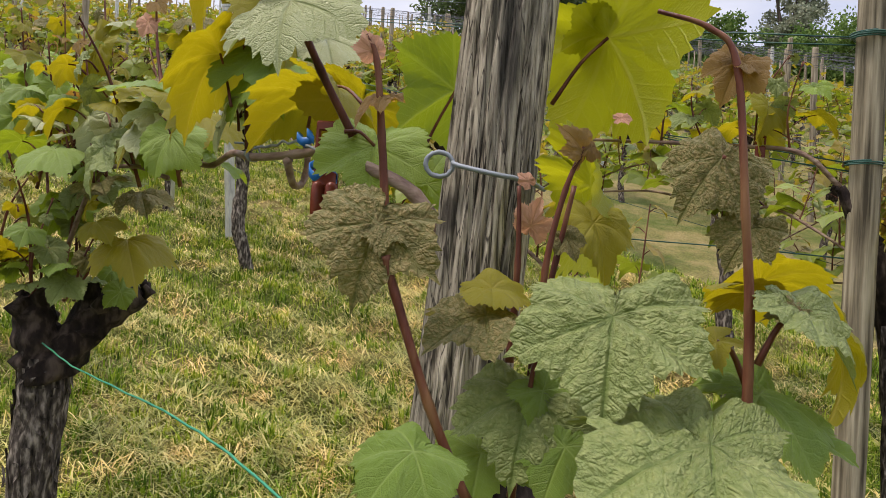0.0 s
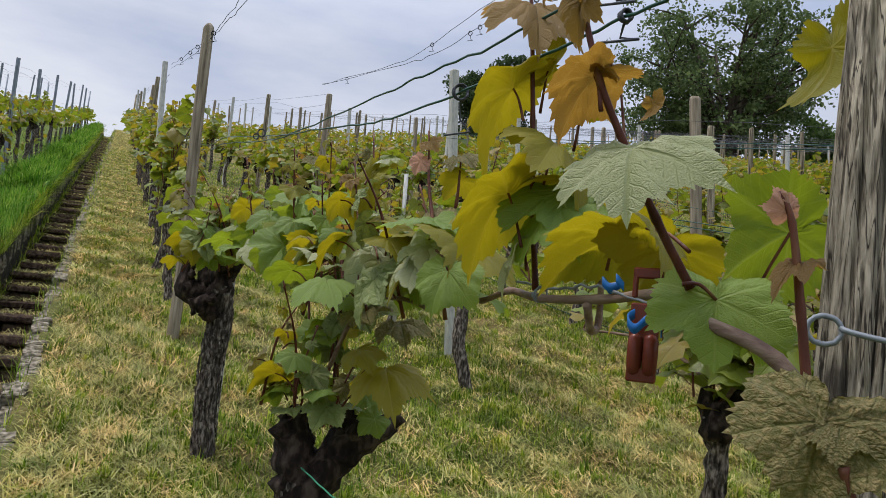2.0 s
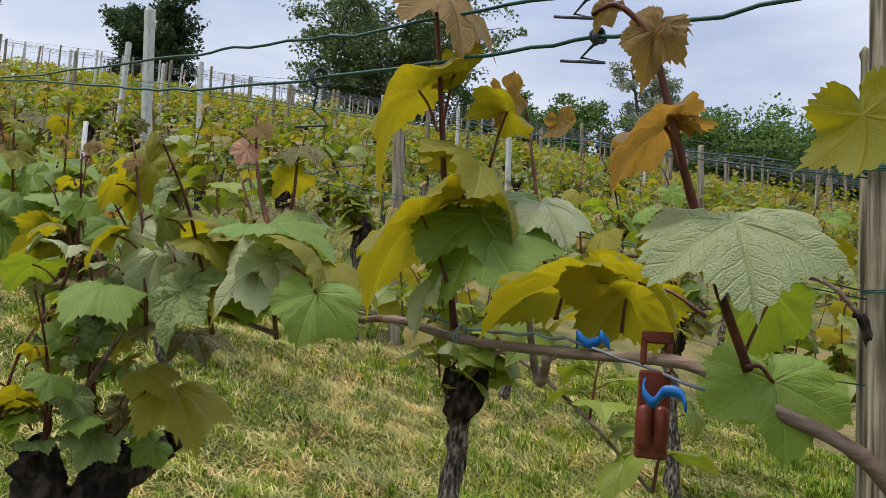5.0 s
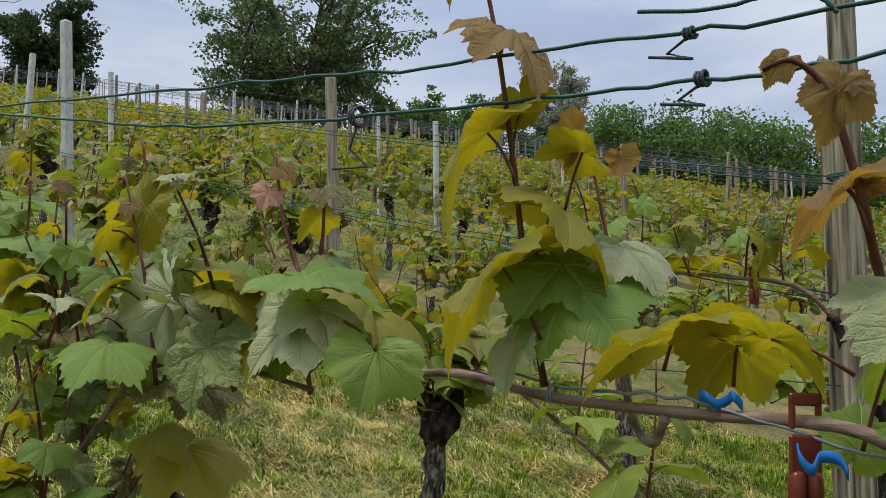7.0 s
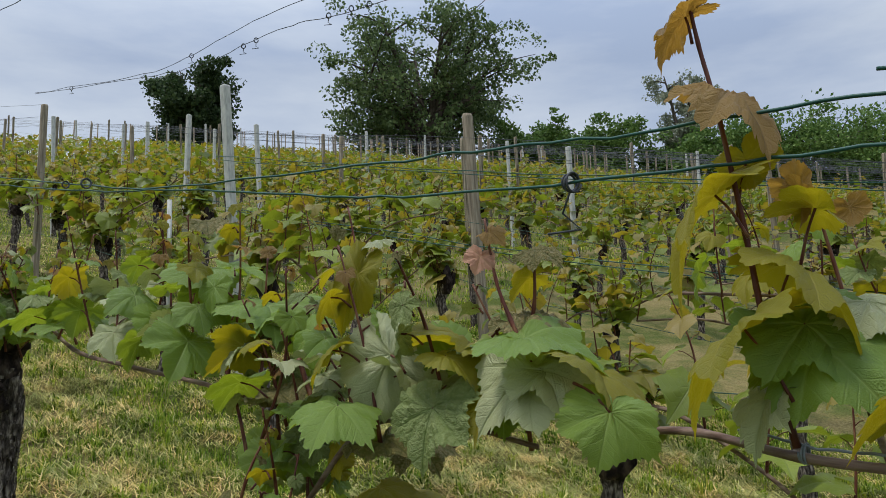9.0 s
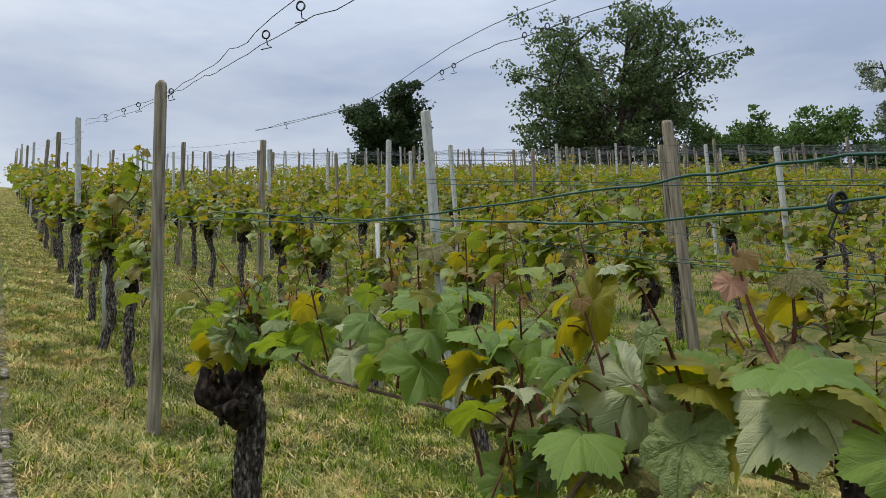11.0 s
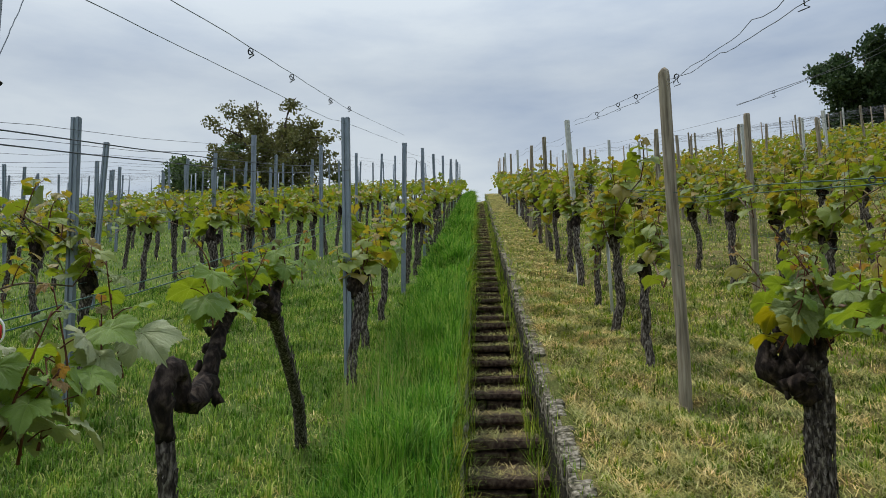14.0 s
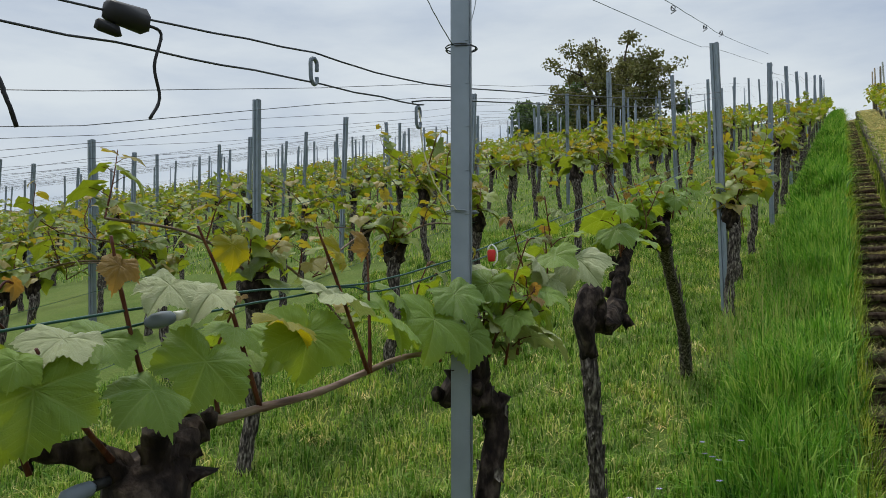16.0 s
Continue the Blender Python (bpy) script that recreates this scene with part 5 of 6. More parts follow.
    leaf(vine_c, (1.069, -0.712, 0.023), (1.064, -0.695, 0.035), (-0.32, -0.16, 0.93), 1.20, "mottled")
    leaf(vine_c, (1.139, -0.652, 0.032), (1.179, -0.684, 0.027), (0.37, 0.21, 0.91), 1.20, "young")
    leaf(vine_c, (1.135, -0.649, 0.025), (1.110, -0.629, 0.031), (0.37, 0.21, 0.91), 1.20, "young")
    leaf(vine_c, (1.075, -0.666, 0.001), (1.059, -0.654, -0.011), (-0.20, -0.13, 0.97), 1.40, "young", (1.088, -0.676, -0.021))
    leaf(vine_c, (1.065, -0.670, 0.098), (1.027, -0.665, 0.067), (-0.72, -0.46, 0.51), 1.00, "mottled", (1.076, -0.679, 0.078))
    leaf(vine_c, (1.069, -0.686, 0.061), (1.046, -0.681, 0.036), (-0.71, -0.42, 0.56), 0.80, "mottled")
    leaf(vine_c, (1.052, -0.685, 0.142), (1.035, -0.684, 0.121), (-0.73, -0.45, 0.51), 1.00, "bronze")
    leaf(vine_c, (1.053, -0.686, 0.142), (1.073, -0.689, 0.144), (-0.59, -0.36, 0.72), 0.90, "bronze")
    leaf(vine_c, (1.094, -0.681, -0.026), (1.138, -0.716, -0.034), (-0.33, -0.18, 0.93), 1.10, "green")
    leaf(vine_c, (1.101, -0.674, -0.025), (1.078, -0.655, -0.016), (-0.45, -0.26, 0.86), 1.40, "green")
    leaf(vine_c, (1.108, -0.692, -0.044), (1.120, -0.727, -0.049), (-0.26, -0.14, 0.96), 1.00, "green")
    leaf(vine_c, (1.155, -0.691, 0.003), (1.156, -0.717, -0.043), (0.28, 0.13, 0.95), 1.00, "young")
    # shoots of the low stump and the cane above it
    stem(vine_s, "shoot", [(1.120, 0.359, 0.240), (1.120, 0.389, 0.297), (1.120, 0.413, 0.354), (1.120, 0.430, 0.441)], 0.005, 0.002, SHOOT)
    stem(vine_s, "shoot", [(1.120, 0.589, 0.200), (1.120, 0.650, 0.277), (1.120, 0.702, 0.366), (1.120, 0.746, 0.508)], 0.005, 0.002, SHOOT)
    stem(vine_s, "shoot", [(1.160, 0.401, 0.256), (1.160, 0.380, 0.316), (1.160, 0.376, 0.385)], 0.005, 0.002, SHOOT)
    stem(vine_s, "shoot", [(1.100, 1.036, 0.057), (1.100, 1.085, 0.174), (1.100, 1.182, 0.311), (1.100, 1.245, 0.380)], 0.005, 0.002, SHOOT)
    stem(vine_s, "shoot", [(1.140, 0.996, 0.104), (1.140, 1.012, 0.224), (1.140, 1.044, 0.328), (1.140, 1.035, 0.454)], 0.005, 0.002, SHOOT)
    stem(vine_s, "shoot", [(1.120, 0.809, 0.135), (1.120, 0.860, 0.188), (1.120, 0.897, 0.254)], 0.006, 0.006, SHOOT)
    leaf(vine_s, (1.080, 0.211, 0.182), (1.040, 0.204, 0.127), (-0.69, -0.53, 0.50), 1.35, "green", (1.080, 0.260, 0.215))
    leaf(vine_s, (1.100, 0.341, 0.231), (1.030, 0.403, 0.165), (-0.39, -0.36, 0.85), 1.00, "grey", (1.100, 0.340, 0.240))
    leaf(vine_s, (1.100, 0.317, 0.228), (1.060, 0.260, 0.191), (-0.39, -0.35, 0.85), 1.00, "grey")
    leaf(vine_s, (1.130, 0.274, 0.227), (1.100, 0.171, 0.197), (0.41, 0.33, 0.85), 1.10, "young")
    leaf(vine_s, (1.100, 0.617, 0.255), (1.040, 0.638, 0.141), (-0.46, -0.60, 0.65), 1.00, "grey", (1.100, 0.584, 0.227))
    leaf(vine_s, (1.160, 0.530, 0.225), (1.120, 0.582, 0.129), (-0.58, -0.63, 0.51), 1.20, "green")
    leaf(vine_s, (1.110, 0.431, 0.387), (1.090, 0.432, 0.350), (-0.57, -0.59, 0.58), 1.20, "pink")
    leaf(vine_s, (1.100, 0.350, 0.270), (1.140, 0.242, 0.267), (-0.18, -0.17, 0.97), 1.10, "green")
    leaf(vine_s, (1.160, 0.395, 0.305), (1.160, 0.288, 0.294), (-0.18, -0.17, 0.97), 0.80, "mottled")
    leaf(vine_s, (1.140, 0.485, 0.265), (1.120, 0.638, 0.336), (0.19, 0.20, 0.96), 0.90, "young")
    leaf(vine_s, (1.100, 0.696, 0.387), (1.060, 0.715, 0.287), (-0.43, -0.61, 0.67), 0.30, "young")
    leaf(vine_s, (1.120, 0.748, 0.406), (1.100, 0.821, 0.411), (-0.27, -0.38, 0.88), 1.10, "young")
    leaf(vine_s, (1.160, 0.374, 0.393), (1.160, 0.314, 0.383), (-0.35, -0.31, 0.88), 1.00, "mottled")
    leaf(vine_s, (1.120, 0.420, 0.420), (1.120, 0.388, 0.405), (-0.54, -0.54, 0.65), 1.00, "bronze")
    leaf(vine_s, (1.170, 0.393, 0.356), (1.150, 0.428, 0.334), (0.25, 0.23, 0.94), 1.20, "young")
    leaf(vine_s, (1.200, 0.525, 0.216), (1.200, 0.587, 0.258), (-0.53, -0.54, 0.65), 1.20, "green")
    leaf(vine_s, (1.120, 0.410, 0.190), (1.100, 0.390, 0.145), (-0.49, -0.48, 0.73), 1.00, "green")
    leaf(vine_s, (1.150, 1.273, 0.454), (1.080, 1.103, 0.394), (-0.18, -0.38, 0.91), 2.60, "green")
    leaf(vine_s, (1.150, 1.220, 0.381), (1.120, 1.248, 0.336), (-0.33, -0.66, 0.68), 1.60, "green")
    leaf(vine_s, (1.150, 1.047, 0.360), (1.100, 0.938, 0.322), (-0.23, -0.40, 0.89), 2.00, "green")
    leaf(vine_s, (1.140, 0.880, 0.302), (1.100, 0.926, 0.264), (-0.35, -0.55, 0.76), 1.30, "green")
    leaf(vine_s, (1.160, 1.327, 0.569), (1.135, 1.266, 0.538), (-0.30, -0.62, 0.72), 1.50, "mottled")
    leaf(vine_s, (1.160, 1.061, 0.469), (1.140, 1.077, 0.480), (-0.37, -0.66, 0.66), 1.50, "bronze")
    leaf(vine_s, (1.120, 0.773, 0.469), (1.110, 0.781, 0.450), (-0.43, -0.63, 0.65), 1.50, "mottled")
    leaf(vine_s, (1.140, 0.694, 0.444), (1.140, 0.739, 0.449), (-0.26, -0.34, 0.90), 1.20, "grey")
    leaf(vine_s, (1.100, 0.943, 0.083), (1.060, 0.922, 0.025), (-0.33, -0.58, 0.75), 1.20, "green")
    leaf(vine_s, (1.100, 0.907, 0.076), (1.080, 0.807, 0.085), (-0.34, -0.57, 0.75), 1.20, "green")
    leaf(vine_s, (1.120, 0.776, 0.092), (1.100, 0.807, 0.066), (-0.37, -0.55, 0.75), 1.20, "young")
    leaf(vine_s, (1.100, 0.710, 0.116), (1.088, 0.671, 0.109), (-0.38, -0.55, 0.74), 1.00, "mottled")
    leaf(vine_s, (1.100, 0.634, 0.128), (1.080, 0.545, 0.127), (-0.37, -0.49, 0.79), 1.00, "mottled")
    leaf(vine_s, (1.120, 1.003, 0.175), (1.100, 1.024, 0.175), (-0.31, -0.54, 0.78), 1.20, "mottled")
    leaf(vine_s, (1.120, 0.966, 0.195), (1.100, 0.861, 0.180), (-0.31, -0.54, 0.78), 1.20, "mottled")
    leaf(vine_s, (1.100, 0.646, 0.055), (1.100, 0.587, 0.045), (-0.39, -0.52, 0.76), 1.00, "young")
    leaf(vine_s, (1.150, 1.551, 0.445), (1.120, 1.548, 0.411), (-0.21, -0.51, 0.83), 1.50, "grey")
    leaf(vine_s, (1.160, 0.867, 0.135), (1.130, 0.653, 0.114), (-0.35, -0.73, 0.59), 1.00, "mottled_green")
    leaf(vine_s, (1.160, 0.829, 0.056), (1.140, 0.870, 0.038), (-0.19, -0.39, 0.90), 1.20, "young")
    leaf(vine_s, (1.160, 0.656, 0.024), (1.120, 0.489, -0.015), (-0.33, -0.59, 0.74), 0.80, "young")
    leaf(vine_s, (1.180, 0.818, -0.042), (1.150, 0.803, -0.068), (-0.33, -0.64, 0.70), 1.20, "green")
    leaf(vine_s, (1.180, 0.749, -0.082), (1.140, 0.743, -0.110), (-0.33, -0.62, 0.71), 1.20, "green")
    leaf(vine_s, (1.160, 1.060, 0.083), (1.120, 1.051, 0.018), (-0.27, -0.64, 0.72), 1.10, "green")
    leaf(vine_s, (1.180, 0.653, 0.116), (1.160, 0.565, 0.094), (-0.35, -0.60, 0.72), 1.00, "mottled")
    leafy(vine_s, [(1.08 + rng.normal(0, 0.04), 0.85 + rng.normal(0, 0.05), -0.12 + rng.uniform(0, 0.05)) for _ in range(4)], rng, 0.2, 5, 0.055, 0.05, ("green", "green", "mottled_green", "mottled", "young"))
    leafy(vine_s, [(1.08 + rng.normal(0, 0.05), 0.84 + rng.normal(0, 0.06), -0.1 + rng.uniform(0, 0.06)) for _ in range(5)], rng, 0.32, 5, 0.055, 0.06, ("green", "mottled_green", "mottled", "green", "young"))
    leafy(vine_s, [(1.13 + rng.normal(0, 0.04), y, 0.12) for y in (0.4, 0.52, 0.63, 0.74, 0.82, 0.9, 0.97)], rng, 0.3, 7, 0.075, 0.06, ("green", "green", "grey", "young", "mottled_green"))
    # vine of the second row behind the bound post, with a tied cane
    vine_d = hero_vine((2.86, -0.1, -1.12), [(2.86, -0.1, -1.15), (2.85, -0.08, -0.5), (2.84, -0.06, -0.1)], [0.05, 0.042, 0.05], [([(2.84, -0.06, -0.12), (2.78, -0.02, 0.06), (2.7, 0.04, 0.24)], [0.045, 0.03, 0.012]), ([(2.84, -0.06, -0.1), (2.9, -0.12, 0.03)], [0.04, 0.02])], "dark grapevine of the second row with bronze young leaves", 68, 40)
    stem(vine_d, "cane", [(2.7, 0.04, 0.24), (2.65, 0.12, 0.325), (2.65, 0.3, 0.355), (2.65, 0.5, 0.378), (2.65, 0.99, 0.428)], 0.008, 0.006, CANE)
    leafy(vine_d, [(2.84 + rng.normal(0, 0.05), -0.1 + rng.normal(0, 0.1), 0.02 + rng.uniform(0, 0.08)) for _ in range(7)], rng, 0.3, 7, 0.075, 0.07, ("bronze", "mottled", "young", "green"))
    leafy(vine_d, [(2.65, y, 0.32 + 0.1 * y) for y in (0.15, 0.25, 0.4, 0.55, 0.7, 0.85)], rng, 0.34, 6, 0.085, 0.06, ("green", "young", "young", "mottled_green"))
    # thick vine with a shaggy trunk beside the tall post
    vine_1 = hero_vine((1.1, 2.6, -0.44), [(1.1, 2.6, -0.48), (1.09, 2.59, -0.12), (1.11, 2.6, 0.1), (1.09, 2.6, 0.22)], [0.048, 0.041, 0.043, 0.056], [([(1.09, 2.6, 0.18), (1.02, 2.63, 0.21), (0.955, 2.64, 0.25), (0.965, 2.64, 0.36)], [0.055, 0.055, 0.042, 0.014]), ([(1.08, 2.58, 0.12), (1.04, 2.57, 0.17), (1.0, 2.57, 0.16)], [0.04, 0.04, 0.025]), ([(1.09, 2.6, 0.2), (1.11, 2.6, 0.33), (1.12, 2.55, 0.44)], [0.06, 0.045, 0.03]), ([(1.11, 2.6, 0.3), (1.17, 2.55, 0.4)], [0.04, 0.02]), ([(1.05, 2.62, 0.24), (1.01, 2.68, 0.38)], [0.035, 0.015])], "thick shaggy grapevine with a black gnarled head", 63, 420)
    stem(vine_1, "cane", [(1.12, 2.55, 0.44), (1.1, 2.3, 0.42), (1.11, 2.0, 0.3), (1.1, 1.6, 0.25), (1.11, 1.25, 0.21), (1.1, 1.0, 0.18)], 0.0075, 0.005, CANE)
    leafy(vine_1, [(1.09 + rng.normal(0, 0.09), 2.58 + rng.normal(0, 0.09), 0.36 + rng.uniform(-0.08, 0.12)) for _ in range(14)], rng, 0.24, 7, 0.09, 0.09)
    leafy(vine_1, [(1.1, y, 0.2 + 0.12 * (y - 1)) for y in (1.0, 1.12, 1.25, 1.4, 1.55, 1.68, 1.82, 1.95, 2.1, 2.25, 2.4)], rng, 0.34, 8, 0.085, 0.06)
    # left side: vine in front of the steel post, the post's vine, the looped vine
    vine_l = hero_vine((-1.04, 0.27, -1.2), [(-1.04, 0.27, -1.24), (-1.05, 0.26, -0.6), (-1.03, 0.28, -0.1)], [0.055, 0.045, 0.05], [([(-1.03, 0.28, -0.14), (-1.03, 0.25, -0.04), (-1.02, 0.29, 0.03), (-1.02, 0.33, 0.055)], [0.05, 0.052, 0.034, 0.018]), ([(-1.02, 0.27, -0.02), (-1.0, 0.24, 0.06)], [0.028, 0.016]), ([(-1.03, 0.28, -0.06), (-1.05, 0.2, 0.03), (-1.06, 0.12, 0.05)], [0.03, 0.018, 0.012])], "shaggy dark grapevine with a long arched cane", 64, 110)
    stem(vine_l, "cane", [(-1.02, 0.31, 0.06), (-1.03, 0.38, 0.055), (-1.03, 0.48, 0.063), (-1.03, 0.62, 0.073), (-1.035, 0.765, 0.094), (-1.03, 0.9, 0.115), (-1.0, 1.06, 0.121)], 0.0085, 0.006, CANE)
    for line in ([(-1.03, 0.467, 0.064), (-1.03, 0.391, 0.233), (-1.03, 0.333, 0.325)], [(-1.03, 0.768, 0.093), (-1.03, 0.655, 0.276), (-1.03, 0.605, 0.35)], [(-1.03, 0.774, 0.093), (-1.03, 0.77, 0.2), (-1.03, 0.763, 0.312)], [(-1.02, 0.29, 0.04), (-1.03, 0.251, 0.109), (-1.03, 0.208, 0.23), (-1.03, 0.19, 0.3)], [(-1.03, 0.2, 0.03), (-1.0, 0.12, 0.1), (-0.98, 0.06, 0.17)]):
        stem(vine_l, "shoot", line, 0.0055, 0.0022)
    leaf(vine_l, (-0.99, 0.312, 0.142), (-0.98, 0.269, 0.078), (0.7, -0.3, 0.6), 1.30, "green")
    leaf(vine_l, (-1.0, 0.544, 0.172), (-0.99, 0.525, 0.086), (0.7, -0.3, 0.6), 1.30, "green")
    leaf(vine_l, (-0.99, 0.223, 0.113), (-0.98, 0.162, 0.091), (0.5, -0.3, 0.8), 1.20, "green")
    leaf(vine_l, (-0.97, 0.052, 0.13), (-0.96, 0.039, 0.055), (0.6, -0.3, 0.6), 1.30, "green")
    leaf(vine_l, (-1.0, 0.256, 0.241), (-0.99, 0.207, 0.212), (0.3, -0.3, 0.9), 1.00, "grey")
    leaf(vine_l, (-1.0, 0.331, 0.232), (-0.99, 0.281, 0.209), (0.3, -0.3, 0.9), 1.00, "grey")
    leaf(vine_l, (-1.03, 0.403, 0.303), (-1.02, 0.402, 0.264), (0.5, -0.3, 0.8), 1.00, "young")
    leaf(vine_l, (-1.0, 0.613, 0.236), (-0.99, 0.71, 0.223), (0.3, -0.2, 0.9), 1.00, "grey")
    leaf(vine_l, (-1.0, 0.481, 0.191), (-0.99, 0.553, 0.177), (0.2, 0.1, 0.9), 1.00, "young")
    leaf(vine_l, (-1.02, 0.196, 0.264), (-1.01, 0.174, 0.232), (0.5, -0.3, 0.8), 1.00, "bronze")
    leaf(vine_l, (-0.97, 0.032, 0.159), (-0.96, 0.015, 0.134), (0.5, -0.3, 0.7), 1.20, "green")
    leaf(vine_l, (-0.98, 0.09, 0.179), (-0.97, 0.039, 0.159), (0.3, -0.3, 0.9), 1.10, "grey")
    leaf(vine_l, (-1.05, 0.544, 0.163), (-1.04, 0.491, 0.113), (0.5, -0.3, 0.7), 1.20, "green")
    leaf(vine_l, (-1.0, 0.794, 0.197), (-0.99, 0.885, 0.152), (0.4, -0.2, 0.8), 1.10, "green")
    leaf(vine_l, (-1.02, 0.849, 0.24), (-1.01, 0.909, 0.213), (0.4, -0.2, 0.8), 1.10, "green")
    leaf(vine_l, (-1.05, 0.197, 0.175), (-1.04, 0.144, 0.141), (0.4, -0.3, 0.8), 1.20, "green")
    leaf(vine_l, (-1.06, 0.462, 0.148), (-1.05, 0.409, 0.127), (0.4, -0.3, 0.8), 1.10, "green")
    leaf(vine_l, (-1.03, 0.671, 0.307), (-1.02, 0.631, 0.338), (0.5, -0.4, 0.6), 0.90, "young")
    leaf(vine_l, (-1.03, 0.759, 0.323), (-1.02, 0.728, 0.361), (0.5, -0.4, 0.6), 0.90, "bronze")
    leafy(vine_l, [(-1.05, 0.4, 0.06), (-1.04, 0.1, 0.03), (-1.06, 0.05, 0.02)], rng, 0.26, 6, 0.07, 0.05, ("green", "green", "green", "mottled_green"))
    vine_p = hero_vine((-0.98, 1.2, -0.96), [(-0.98, 1.2, -1.0), (-1.0, 1.19, -0.5), (-0.985, 1.195, -0.22), (-0.97, 1.22, -0.05), (-1.0, 1.18, 0.02)], [0.03, 0.025, 0.026, 0.028, 0.035], [([(-1.0, 1.18, 0.0), (-1.05, 1.12, 0.03)], [0.035, 0.03]), ([(-1.0, 1.18, 0.02), (-0.99, 1.16, 0.13)], [0.03, 0.02])], "dark twisted grapevine growing against a steel post", 65, 40, BARK_DARK)
    leafy(vine_p, [(-0.99, 1.14, 0.12), (-0.98, 1.2, 0.1), (-1.0, 1.1, 0.1), (-0.96, 1.25, 0.08), (-0.95, 1.3, 0.1), (-1.0, 1.0, 0.1), (-0.97, 1.45, 0.15), (-0.98, 1.6, 0.2), (-0.99, 1.75, 0.24)], rng, 0.26, 7, 0.1, 0.07, ("green", "green", "green", "grey"))
    vine_k = hero_vine((-1.02, 2.22, -0.68), [(-1.02, 2.22, -0.72), (-1.02, 2.2, -0.43), (-1.03, 2.14, 0.07)], [0.03, 0.024, 0.027], [([(-1.03, 2.14, 0.05), (-1.03, 2.1, 0.17), (-1.02, 2.14, 0.26), (-1.02, 2.24, 0.24), (-1.02, 2.24, 0.17), (-1.02, 2.34, 0.16), (-1.02, 2.47, 0.22)], [0.027, 0.034, 0.038, 0.026, 0.028, 0.044, 0.038]), ([(-1.02, 2.46, 0.2), (-1.02, 2.56, 0.36), (-1.02, 2.72, 0.5)], [0.036, 0.028, 0.024])], "grapevine with a looped black knot in its trunk", 66, 110)
    leafy(vine_k, [(-1.02, 2.55 + 0.06 * q, 0.42 + 0.02 * q) for q in range(6)] + [(-0.98, 2.4, 0.4), (-0.95, 2.3, 0.42)], rng, 0.24, 6, 0.085, 0.08, ("green",))
    vine_t = hero_vine((-1.1, 4.3, -0.14), [(-1.1, 4.3, -0.2), (-1.06, 4.0, 0.1), (-1.02, 3.45, 0.42), (-1.0, 3.2, 0.55)], [0.035, 0.028, 0.027, 0.036], [([(-1.0, 3.2, 0.52), (-1.0, 3.1, 0.6)], [0.045, 0.03]), ([(-1.0, 3.2, 0.5), (-1.0, 3.35, 0.68)], [0.04, 0.02])], "slanting grapevine with a grey flaky trunk", 67, 100)
    leafy(vine_t, [(-1.0 + rng.normal(0, 0.05), 3.0 + 0.1 * q, 0.58 + 0.02 * q) for q in range(7)], rng, 0.26, 6, 0.085, 0.08, ("green",))


near_vines()

# ---- wires ----


def wire(name, label, pts, r, mat, seed=0, wavy=0.006, steps=6):
    rng = np.random.default_rng(seed)
    p = bent(pts, steps)
    p[1:-1] += rng.normal(0, wavy, (len(p) - 2, 3)) * (0.5, 0.2, 1)
    ob = part(name, tube(Geo(), p, r, 6), mat)
    return tagged(ob, label, "wire", "trellis wires")


def coil(label, at, r, turns, thick, mat, axis=(0, 1, 0), tail=0.0):
    """A small curl of wire round a trellis wire."""
    a = np.linspace(0, 2 * np.pi * turns, int(14 * turns))
    ax = np.array(axis, float)
    u = np.cross(ax, (0.2, 0.1, 1.0))
    u /= np.linalg.norm(u)
    v = np.cross(ax, u)
    p = np.array(at) + r * (np.cos(a)[:, None] * u + np.sin(a)[:, None] * v) * (1 + 0.1 * np.sin(a * 1.7))[:, None] + ax * np.linspace(-1, 1, len(a))[:, None] * thick * turns
    p = list(p)
    if tail:
        p += [p[-1] + np.array([0.01, 0.02, -tail * 0.5]), p[-1] + np.array([0.02, 0.0, -tail]), p[-1] + np.array([-0.01, 0.03, -tail * 1.1])]
    ob = part("wire_coil", tube(Geo(), np.array(p), thick, 6), mat)
    return tagged(ob, label, "wire coil", "wire coils")


